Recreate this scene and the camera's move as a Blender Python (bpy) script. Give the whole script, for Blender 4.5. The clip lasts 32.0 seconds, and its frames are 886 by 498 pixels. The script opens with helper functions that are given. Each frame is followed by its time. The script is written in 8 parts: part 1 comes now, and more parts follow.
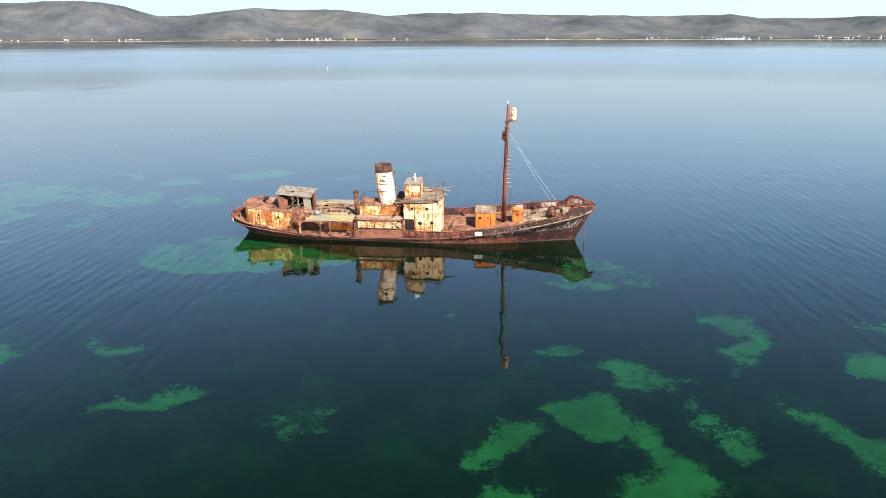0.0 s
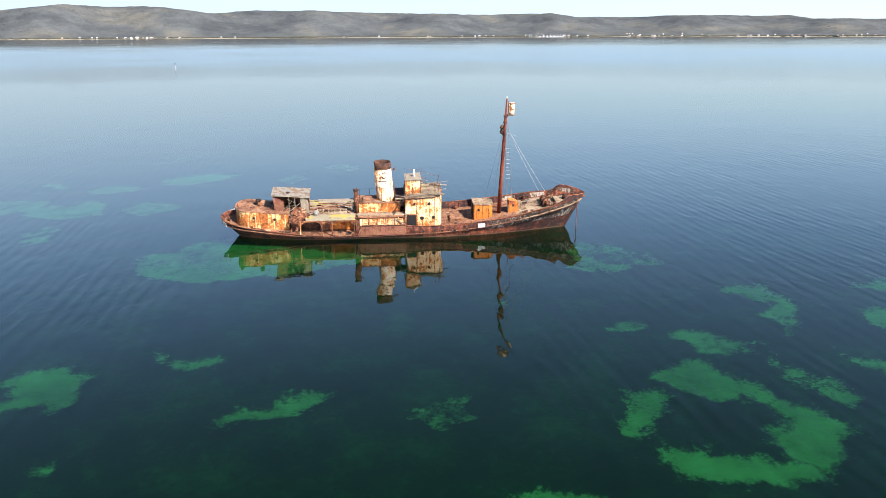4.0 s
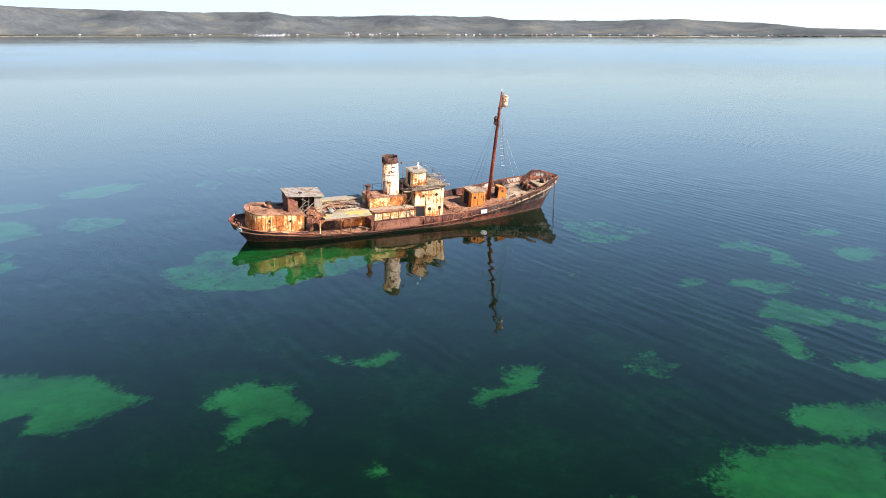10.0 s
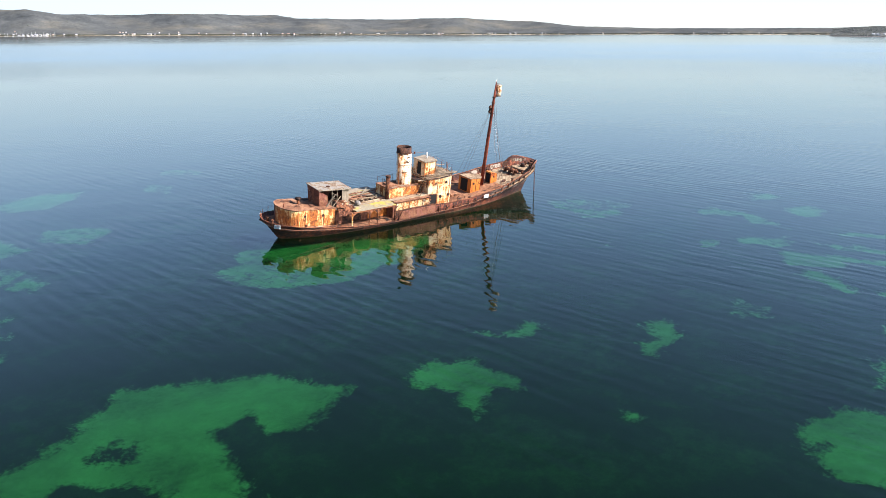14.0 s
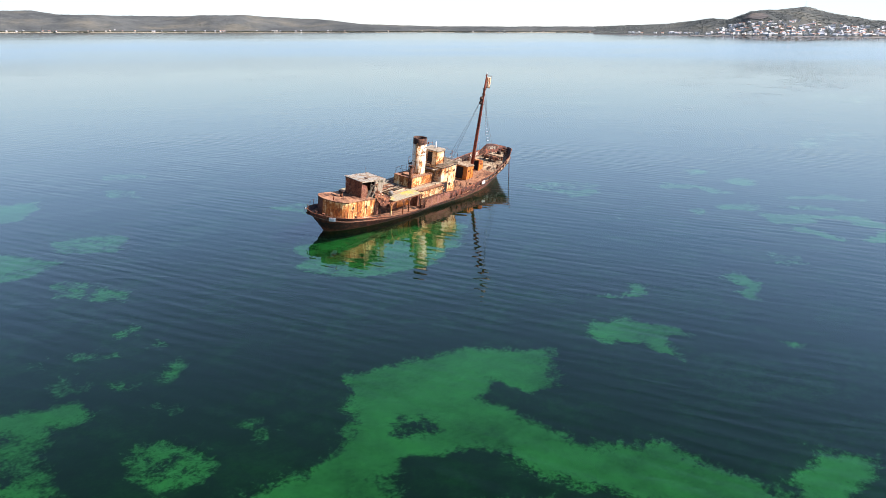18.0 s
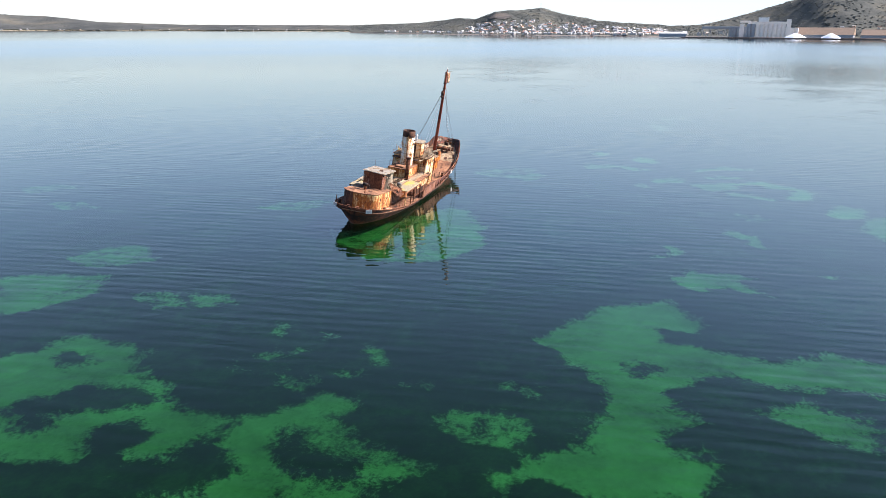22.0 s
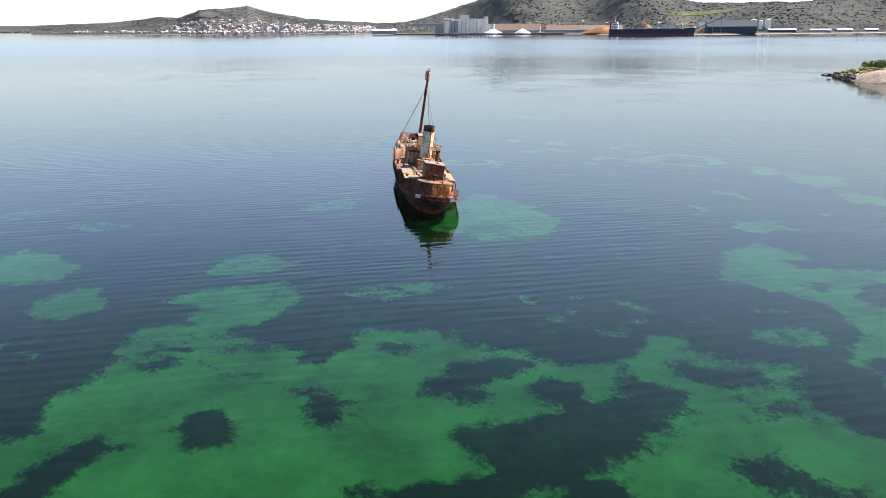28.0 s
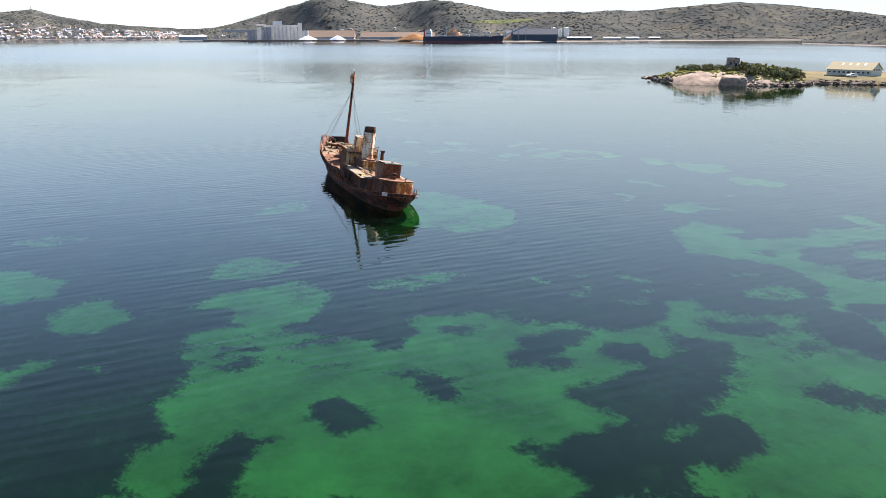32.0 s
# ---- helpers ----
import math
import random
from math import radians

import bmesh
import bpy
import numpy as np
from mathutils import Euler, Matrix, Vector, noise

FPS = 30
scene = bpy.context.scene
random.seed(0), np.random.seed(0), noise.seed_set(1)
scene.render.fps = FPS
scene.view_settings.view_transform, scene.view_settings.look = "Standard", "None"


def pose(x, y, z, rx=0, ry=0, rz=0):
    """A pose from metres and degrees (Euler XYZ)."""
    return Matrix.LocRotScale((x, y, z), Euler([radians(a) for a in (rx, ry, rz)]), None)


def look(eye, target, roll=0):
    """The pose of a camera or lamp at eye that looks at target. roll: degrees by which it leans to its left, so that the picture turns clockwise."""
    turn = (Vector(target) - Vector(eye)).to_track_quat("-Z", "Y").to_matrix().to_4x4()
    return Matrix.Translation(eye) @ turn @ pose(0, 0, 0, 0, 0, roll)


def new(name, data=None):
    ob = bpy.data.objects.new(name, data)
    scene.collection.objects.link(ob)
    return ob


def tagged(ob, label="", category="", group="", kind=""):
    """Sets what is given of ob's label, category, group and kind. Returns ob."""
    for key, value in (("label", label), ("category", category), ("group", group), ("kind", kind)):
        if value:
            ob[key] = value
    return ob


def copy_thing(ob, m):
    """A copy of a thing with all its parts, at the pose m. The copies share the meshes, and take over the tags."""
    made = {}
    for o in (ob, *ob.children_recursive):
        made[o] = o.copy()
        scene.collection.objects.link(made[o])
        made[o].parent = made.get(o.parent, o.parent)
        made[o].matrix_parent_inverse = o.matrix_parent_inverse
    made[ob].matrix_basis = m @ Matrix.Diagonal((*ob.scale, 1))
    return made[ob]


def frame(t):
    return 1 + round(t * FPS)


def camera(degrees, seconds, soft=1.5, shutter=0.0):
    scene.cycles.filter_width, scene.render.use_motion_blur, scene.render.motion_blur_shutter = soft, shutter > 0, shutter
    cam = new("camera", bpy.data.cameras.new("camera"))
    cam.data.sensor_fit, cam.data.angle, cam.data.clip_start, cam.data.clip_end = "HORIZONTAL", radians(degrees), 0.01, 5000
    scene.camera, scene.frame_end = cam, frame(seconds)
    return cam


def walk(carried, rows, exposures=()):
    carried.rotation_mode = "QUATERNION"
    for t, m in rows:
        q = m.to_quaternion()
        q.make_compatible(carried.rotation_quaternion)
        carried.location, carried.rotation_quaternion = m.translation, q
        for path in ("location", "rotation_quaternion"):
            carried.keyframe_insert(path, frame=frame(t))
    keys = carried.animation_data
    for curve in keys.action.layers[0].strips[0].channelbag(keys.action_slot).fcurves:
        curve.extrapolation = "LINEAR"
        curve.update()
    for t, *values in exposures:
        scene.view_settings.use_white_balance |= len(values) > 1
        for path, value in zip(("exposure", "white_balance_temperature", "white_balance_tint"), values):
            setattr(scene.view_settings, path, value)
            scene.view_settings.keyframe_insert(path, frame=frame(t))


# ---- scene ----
cam = camera(60.0, 32.0, soft=0.6)
# seconds, eye, a point two metres ahead, roll
PATH = [
    (0, (-0.000, -0.000, 23.672), (-0.0000, 1.9263, 23.1344), -0.14),
    (0.5, (-2.496, -0.066, 23.658), (-2.4335, 1.8577, 23.1150), -0.18),
    (1, (-4.980, -0.236, 23.646), (-4.8669, 1.6855, 23.1032), -0.16),
    (1.5, (-7.486, -0.360, 23.637), (-7.3312, 1.5592, 23.0943), -0.11),
    (2, (-9.801, -0.444, 23.647), (-9.6019, 1.4709, 23.1061), -0.07),
    (2.5, (-11.834, -0.436, 23.685), (-11.5852, 1.4736, 23.1447), -0.02),
    (3, (-14.237, -0.346, 23.695), (-13.9294, 1.5549, 23.1534), 0.05),
    (3.5, (-16.923, -0.172, 23.666), (-16.5599, 1.7189, 23.1234), -0.10),
    (5.5, (-26.614, 1.249, 23.721), (-26.0709, 3.0947, 23.1765), 0.03),
    (6, (-29.217, 1.651, 23.756), (-28.6249, 3.4824, 23.2112), 0.06),
    (6.5, (-31.824, 2.285, 23.760), (-31.1842, 4.0997, 23.2155), 0.07),
    (7, (-34.514, 2.959, 23.741), (-33.8247, 4.7557, 23.1966), 0.09),
    (7.5, (-37.310, 3.707, 23.705), (-36.5672, 5.4816, 23.1600), 0.08),
    (8, (-40.132, 4.551, 23.679), (-39.3357, 6.3029, 23.1336), 0.12),
    (8.5, (-43.057, 5.496, 23.649), (-42.2064, 7.2224, 23.1036), 0.10),
    (9, (-45.955, 6.585, 23.603), (-45.0444, 8.2798, 23.0561), 0.05),
    (9.5, (-48.874, 7.728, 23.541), (-47.9030, 9.3888, 22.9949), 0.10),
    (10, (-51.892, 9.050, 23.453), (-50.8490, 10.6669, 22.9071), 0.10),
    (10.5, (-54.766, 10.452, 23.354), (-53.6652, 12.0297, 22.8076), 0.11),
    (11, (-57.708, 12.015, 23.233), (-56.5578, 13.5574, 22.6861), 0.06),
    (11.5, (-60.676, 13.601, 23.134), (-59.4769, 15.1056, 22.5872), 0.03),
    (12, (-63.526, 15.343, 23.055), (-62.2819, 16.8092, 22.5074), 0.02),
    (12.5, (-66.442, 17.164, 23.014), (-65.1480, 18.5871, 22.4653), -0.02),
    (13, (-69.358, 19.165, 22.985), (-68.0124, 20.5399, 22.4360), -0.08),
    (13.5, (-72.080, 21.231, 22.880), (-70.6916, 22.5623, 22.3316), -0.01),
    (14, (-74.856, 23.511, 22.777), (-73.4213, 24.7919, 22.2285), -0.09),
    (14.5, (-77.637, 25.723, 22.720), (-76.1526, 26.9458, 22.1721), 0.03),
    (16.5, (-88.538, 35.260, 22.627), (-86.9066, 36.2767, 22.0749), 0.02),
    (17, (-90.699, 38.040, 22.579), (-89.0347, 39.0011, 22.0267), 0.09),
    (17.5, (-92.903, 41.074, 22.526), (-91.2086, 41.9803, 21.9719), 0.02),
    (18, (-94.982, 44.246, 22.460), (-93.2552, 45.0896, 21.9064), 0.06),
    (18.5, (-97.186, 47.520, 22.382), (-95.4291, 48.3000, 21.8292), 0.12),
    (19, (-99.347, 50.847, 22.313), (-97.5642, 51.5654, 21.7611), 0.08),
    (19.5, (-101.219, 54.006, 22.266), (-99.4148, 54.6670, 21.7122), 0.01),
    (20, (-102.883, 57.142, 22.211), (-101.0577, 57.7417, 21.6569), 0.08),
    (20.5, (-104.669, 60.719, 22.182), (-102.8204, 61.2449, 21.6294), 0.04),
    (21, (-106.383, 64.283, 22.166), (-104.5135, 64.7278, 21.6128), 0.15),
    (21.5, (-107.928, 67.745, 22.234), (-106.0399, 68.1047, 21.6803), 0.26),
    (22, (-109.342, 71.192, 22.258), (-107.4400, 71.4647, 21.7030), 0.21),
    (22.5, (-110.610, 74.757, 22.258), (-108.6978, 74.9460, 21.7031), 0.23),
    (23, (-111.925, 78.328, 22.287), (-110.0069, 78.4331, 21.7319), 0.21),
    (23.5, (-112.925, 82.004, 22.333), (-111.0040, 82.0273, 21.7761), 0.17),
    (24, (-113.711, 85.606, 22.362), (-111.7903, 85.5592, 21.8049), 0.06),
    (24.5, (-114.479, 89.172, 22.381), (-112.5610, 89.0661, 21.8261), -0.00),
    (25, (-115.124, 92.830, 22.385), (-113.2081, 92.6752, 21.8312), -0.07),
    (25.5, (-115.523, 96.568, 22.376), (-113.6110, 96.3801, 21.8207), -0.07),
    (26, (-115.758, 100.312, 22.402), (-113.8522, 100.0731, 21.8460), 0.01),
    (26.5, (-116.003, 103.889, 22.479), (-114.1029, 103.6071, 21.9224), -0.10),
    (28.5, (-116.408, 117.185, 23.014), (-114.5489, 116.7042, 22.4541), -0.34),
    (29, (-116.344, 120.039, 23.104), (-114.4951, 119.5206, 22.5462), -0.31),
    (29.5, (-116.089, 122.543, 23.082), (-114.2556, 121.9696, 22.5254), -0.42),
    (30, (-115.758, 124.859, 22.924), (-113.9518, 124.2017, 22.3719), -0.27),
    (30.5, (-115.475, 127.013, 22.684), (-113.6955, 126.2857, 22.1311), 0.27),
    (31, (-114.941, 128.995, 22.523), (-113.1798, 128.2232, 21.9726), 0.37),
    (31.5, (-114.514, 130.988, 22.479), (-112.7739, 130.1681, 21.9311), 0.29),
    (32, (-114.124, 132.996, 22.545), (-112.4100, 132.1221, 21.9995), 0.00),
]
EXPOSURES = [(0.0, 1.46, 6100, 13), (9.0, 1.54, 6100, 13), (19.0, 1.55, 6300, 16), (26.0, 1.60, 6500, 17), (32.0, 1.60, 6700, 17)]
walk(cam, [(t, look(eye, target, roll)) for t, eye, target, roll in PATH], EXPOSURES)

# ---- daylight: a clear morning, sun over the starboard bow of the wreck ----
SUN_AZIMUTH, SUN_ELEVATION = 152.0, 40.0
world = bpy.data.worlds.new("clear_sky")
scene.world = world
world.use_nodes = True
wn, wl = world.node_tree.nodes, world.node_tree.links
wn.clear()
sky = wn.new("ShaderNodeTexSky")
sky.sky_type, sky.sun_disc = "NISHITA", False
sky.sun_elevation, sky.sun_rotation = radians(SUN_ELEVATION), radians(SUN_AZIMUTH)
sky.altitude, sky.air_density, sky.dust_density, sky.ozone_density = 10.0, 1.0, 0.08, 2.0
backdrop = wn.new("ShaderNodeBackground")
backdrop.inputs["Strength"].default_value = 0.087
# a thin haze evens out the bright rim of the sky
bright = wn.new("ShaderNodeVectorMath")
bright.operation = "DOT_PRODUCT"
bright.inputs[1].default_value = (0.25, 0.65, 0.10)
wl.new(sky.outputs[0], bright.inputs[0])
def sky_math(op, x, y):
    k = wn.new("ShaderNodeMath")
    k.operation = op
    for sock, v in zip(k.inputs, (x, y)):
        if isinstance(v, (int, float)):
            sock.default_value = v
        else:
            wl.new(v, sock)
    return k.outputs[0]


deep = sky_math("POWER", sky_math("MULTIPLY", bright.outputs["Value"], 0.4), 0.3)
rim = sky_math("POWER", sky_math("MULTIPLY", sky_math("MULTIPLY", bright.outputs["Value"], deep), 0.2), 4.0)
thin = sky_math("MULTIPLY", deep, sky_math("POWER", sky_math("ADD", rim, 1.0), -0.285))
hazy = wn.new("ShaderNodeVectorMath")
hazy.operation = "SCALE"
wl.new(sky.outputs[0], hazy.inputs[0])
wl.new(thin, hazy.inputs["Scale"])
pale = wn.new("ShaderNodeVectorMath")
pale.operation = "SCALE"
pale.inputs[0].default_value = (0.81, 1.0, 1.11)
lum = wn.new("ShaderNodeMath")
lum.operation = "MULTIPLY"
wl.new(bright.outputs["Value"], lum.inputs[0])
wl.new(thin, lum.inputs[1])
wl.new(lum.outputs[0], pale.inputs["Scale"])
much = wn.new("ShaderNodeMapRange")
much.inputs[1].default_value, much.inputs[2].default_value, much.inputs[4].default_value = 3.2, 8.5, 0.85
wl.new(bright.outputs["Value"], much.inputs[0])
tone = wn.new("ShaderNodeMix")
tone.data_type = "RGBA"
wl.new(much.outputs[0], tone.inputs[0])
wl.new(hazy.outputs[0], tone.inputs[6])
wl.new(pale.outputs[0], tone.inputs[7])
wl.new(tone.outputs[2], backdrop.inputs["Color"])
wout = wn.new("ShaderNodeOutputWorld")
wl.new(backdrop.outputs[0], wout.inputs["Surface"])

sun_data = bpy.data.lights.new("sun", "SUN")
sun_data.energy, sun_data.angle, sun_data.color = 5.0, radians(0.53), (1.0, 0.94, 0.86)
sun = new("sun", sun_data)
_a, _e = radians(SUN_AZIMUTH), radians(SUN_ELEVATION)
sun.matrix_world = look((0, 0, 300), (-300 * math.sin(_a) * math.cos(_e), -300 * math.cos(_a) * math.cos(_e), 300 - 300 * math.sin(_e)))

# ---- materials ----
def material(name):
    m = bpy.data.materials.new(name)
    m.use_nodes = True
    m.node_tree.nodes.clear()
    return m, m.node_tree.nodes, m.node_tree.links


def ramp_node(nodes, stops, interpolation="LINEAR"):
    r = nodes.new("ShaderNodeValToRGB")
    r.color_ramp.interpolation = interpolation
    while len(r.color_ramp.elements) < len(stops):
        r.color_ramp.elements.new(0.5)
    for e, (p, c) in zip(r.color_ramp.elements, stops):
        e.position, e.color = p, (*c, 1) if len(c) == 3 else (c[0], c[0], c[0], 1)
    return r


def noise_node(nodes, links, coords, scale, detail=5.0, rough=0.6, stretch=None, distort=0.0):
    n = nodes.new("ShaderNodeTexNoise")
    n.inputs["Scale"].default_value, n.inputs["Detail"].default_value = scale, detail
    n.inputs["Roughness"].default_value, n.inputs["Distortion"].default_value = rough, distort
    src = coords
    if stretch:
        mp = nodes.new("ShaderNodeMapping")
        mp.inputs["Scale"].default_value = stretch
        links.new(coords, mp.inputs["Vector"])
        src = mp.outputs[0]
    links.new(src, n.inputs["Vector"])
    return n


def mix_node(nodes, links, fac, a, b, blend="MIX"):
    m = nodes.new("ShaderNodeMix")
    m.data_type, m.blend_type = "RGBA", blend
    if isinstance(fac, float):
        m.inputs[0].default_value = fac
    else:
        links.new(fac, m.inputs[0])
    for sock, v in ((m.inputs[6], a), (m.inputs[7], b)):
        if isinstance(v, tuple):
            sock.default_value = (*v, 1)
        else:
            links.new(v, sock)
    return m.outputs[2]


def math_node(nodes, links, op, a, b=None, clamp=False):
    m = nodes.new("ShaderNodeMath")
    m.operation, m.use_clamp = op, clamp
    for sock, v in ((m.inputs[0], a), (m.inputs[1], b)):
        if v is None:
            continue
        if isinstance(v, (int, float)):
            sock.default_value = v
        else:
            links.new(v, sock)
    return m.outputs[0]


def finish(nodes, links, color, rough=0.8, metal=0.0, height=None, strength=0.3, distance=0.02, spec=0.4):
    b = nodes.new("ShaderNodeBsdfPrincipled")
    for key, v in (("Base Color", color), ("Roughness", rough), ("Metallic", metal)):
        if isinstance(v, tuple):
            b.inputs[key].default_value = (*v, 1)
        elif isinstance(v, (int, float)):
            b.inputs[key].default_value = v
        else:
            links.new(v, b.inputs[key])
    b.inputs["Specular IOR Level"].default_value = spec
    if height is not None:
        bp = nodes.new("ShaderNodeBump")
        bp.inputs["Strength"].default_value, bp.inputs["Distance"].default_value = strength, distance
        links.new(height, bp.inputs["Height"])
        links.new(bp.outputs[0], b.inputs["Normal"])
    o = nodes.new("ShaderNodeOutputMaterial")
    links.new(b.outputs[0], o.inputs["Surface"])


def object_coords(nodes, links):
    """Object coordinates shifted by each object's own random number, so that alike pieces differ."""
    tc = nodes.new("ShaderNodeTexCoord")
    oi = nodes.new("ShaderNodeObjectInfo")
    sh = nodes.new("ShaderNodeVectorMath")
    sh.operation = "MULTIPLY_ADD"
    co = nodes.new("ShaderNodeCombineXYZ")
    for k in range(3):
        links.new(oi.outputs["Random"], co.inputs[k])
    links.new(co.outputs[0], sh.inputs[0])
    sh.inputs[1].default_value = (17.0, 31.0, 23.0)
    links.new(tc.outputs["Object"], sh.inputs[2])
    return sh.outputs[0], oi.outputs["Random"]


def rusty_paint(name, paint, cover, rust=((0.055, 0.018, 0.009), (0.20, 0.062, 0.018), (0.42, 0.15, 0.035)), streak=1.0, tint=None, vertical=True):
    """Old paint on steel plate with rust breaking through and running down in streaks. cover: share of paint left, 0 to 1."""
    m, n, l = material(name)
    co, rnd = object_coords(n, l)
    big = noise_node(n, l, co, 0.8, 5, 0.65)
    runs = noise_node(n, l, co, 1.0, 6, 0.66, (4.6, 4.6, 0.30) if vertical else (1.6, 1.6, 1.6), 0.5)
    spots = noise_node(n, l, co, 5.0, 8, 0.75)
    fine = noise_node(n, l, co, 24.0, 6, 0.7)
    grime = noise_node(n, l, co, 1.5, 7, 0.72, (1.0, 1.0, 0.7), 0.6)
    a = math_node(n, l, "MULTIPLY", runs.outputs[0], 0.36 * streak)
    b = math_node(n, l, "MULTIPLY", big.outputs[0], 0.46)
    c = math_node(n, l, "MULTIPLY", spots.outputs[0], 0.34)
    s = math_node(n, l, "ADD", math_node(n, l, "ADD", a, b), c)
    mid = 0.18 * streak + 0.23 + 0.17
    lo = mid + (cover - 0.5) * 0.34
    mask = ramp_node(n, [(max(lo - 0.018, 0.0), (0, 0, 0)), (min(lo + 0.018, 1.0), (1, 1, 1))])
    l.new(s, mask.inputs[0])
    stain = ramp_node(n, [(max(lo - 0.13, 0.0), (0, 0, 0)), (min(lo + 0.01, 1.0), (1, 1, 1))])
    l.new(s, stain.inputs[0])
    rustc = ramp_node(n, [(0.40, rust[0]), (0.50, rust[1]), (0.60, rust[2])])
    l.new(mix_node(n, l, 0.6, spots.outputs[0], grime.outputs[0]), rustc.inputs[0])
    dirt = ramp_node(n, [(0.30, (0.62, 0.60, 0.56)), (0.62, (1.0, 1.0, 1.0))])
    l.new(fine.outputs[0], dirt.inputs[0])
    pc = mix_node(n, l, 1.0, paint, dirt.outputs[0], "MULTIPLY")
    pc = mix_node(n, l, math_node(n, l, "MULTIPLY", stain.outputs[0], 0.85), pc, tint or (0.60, 0.30, 0.085))
    col = mix_node(n, l, mask.outputs[0], pc, rustc.outputs[0])
    scab = ramp_node(n, [(0.585, (0, 0, 0)), (0.615, (1, 1, 1))])
    l.new(mix_node(n, l, 0.45, grime.outputs[0], spots.outputs[0]), scab.inputs[0])
    col = mix_node(n, l, math_node(n, l, "MULTIPLY", scab.outputs[0], 0.9), col, tuple(v * 0.45 for v in rust[0]))
    hgt = math_node(n, l, "ADD", math_node(n, l, "MULTIPLY", mask.outputs[0], -0.5), math_node(n, l, "MULTIPLY", spots.outputs[0], 1.2))
    ro = ramp_node(n, [(0.0, (0.55,)), (1.0, (0.92,))])
    l.new(mask.outputs[0], ro.inputs[0])
    finish(n, l, col, ro.outputs[0], 0.0, hgt, 0.7, 0.04, 0.3)
    return m


def bare_rust(name, dark, mid, light, scale=1.0, stretch=None):
    m, n, l = material(name)
    co, rnd = object_coords(n, l)
    big = noise_node(n, l, co, 0.5 * scale, 5, 0.65, stretch)
    spots = noise_node(n, l, co, 4.0 * scale, 8, 0.7)
    fine = noise_node(n, l, co, 22.0 * scale, 6, 0.7)
    f = math_node(n, l, "ADD", math_node(n, l, "MULTIPLY", big.outputs[0], 0.5), math_node(n, l, "ADD", math_node(n, l, "MULTIPLY", spots.outputs[0], 0.35), math_node(n, l, "MULTIPLY", fine.outputs[0], 0.15)))
    r = ramp_node(n, [(0.385, tuple(v * 0.6 for v in dark)), (0.44, dark), (0.50, mid), (0.58, light)])
    l.new(f, r.inputs[0])
    finish(n, l, r.outputs[0], 0.9, 0.0, math_node(n, l, "ADD", spots.outputs[0], fine.outputs[0]), 0.6, 0.03, 0.25)
    return m


def plain(name, color, rough=0.7, vary=0.25, scale=3.0, metal=0.0):
    m, n, l = material(name)
    co, rnd = object_coords(n, l)
    a = noise_node(n, l, co, scale, 6, 0.65)
    b = noise_node(n, l, co, scale * 7, 5, 0.65)
    f = math_node(n, l, "ADD", math_node(n, l, "MULTIPLY", a.outputs[0], 0.65), math_node(n, l, "MULTIPLY", b.outputs[0], 0.35))
    r = ramp_node(n, [(0.32, tuple(c * (1 - vary) for c in color)), (0.66, tuple(min(c * (1 + vary), 1) for c in color))])
    l.new(f, r.inputs[0])
    finish(n, l, r.outputs[0], rough, metal, b.outputs[0], 0.3, 0.02, 0.35)
    return m



def hull_plate():
    """Red-brown hull paint gone to rust, black where the topsides were, with a pale weed belt at the water."""
    m, n, l = material("rusted_hull_plating")
    tc = n.new("ShaderNodeTexCoord")
    co = tc.outputs["Object"]
    big = noise_node(n, l, co, 0.35, 5, 0.65, (0.7, 0.7, 1.6))
    runs = noise_node(n, l, co, 1.6, 6, 0.7, (1.6, 1.6, 0.35))
    spots = noise_node(n, l, co, 5.0, 8, 0.72)
    fine = noise_node(n, l, co, 20.0, 6, 0.7)
    f = math_node(n, l, "ADD", math_node(n, l, "MULTIPLY", big.outputs[0], 0.42), math_node(n, l, "ADD", math_node(n, l, "MULTIPLY", runs.outputs[0], 0.33), math_node(n, l, "MULTIPLY", spots.outputs[0], 0.25)))
    r = ramp_node(n, [(0.41, (0.010, 0.008, 0.007)), (0.485, (0.030, 0.011, 0.008)), (0.53, (0.105, 0.028, 0.013)), (0.59, (0.21, 0.064, 0.027)), (0.67, (0.31, 0.15, 0.085))])
    l.new(f, r.inputs[0])
    sep = n.new("ShaderNodeSeparateXYZ")
    l.new(co, sep.inputs[0])
    level = math_node(n, l, "ADD", sep.outputs[2], math_node(n, l, "MULTIPLY", sep.outputs[1], 0.1405))
    level = math_node(n, l, "ADD", level, math_node(n, l, "MULTIPLY", math_node(n, l, "SUBTRACT", runs.outputs[0], 0.5), 0.30))
    belt = ramp_node(n, [(0.0, (1, 1, 1)), (0.10, (0.7, 0.7, 0.7)), (0.18, (0, 0, 0))])
    l.new(level, belt.inputs[0])
    weed = ramp_node(n, [(0.35, (0.045, 0.030, 0.016)), (0.65, (0.15, 0.10, 0.05))])
    l.new(fine.outputs[0], weed.inputs[0])
    col = mix_node(n, l, math_node(n, l, "MULTIPLY", belt.outputs[0], 0.8), r.outputs[0], weed.outputs[0])
    finish(n, l, col, 0.85, 0.0, math_node(n, l, "ADD", spots.outputs[0], fine.outputs[0]), 0.55, 0.03, 0.3)
    return m


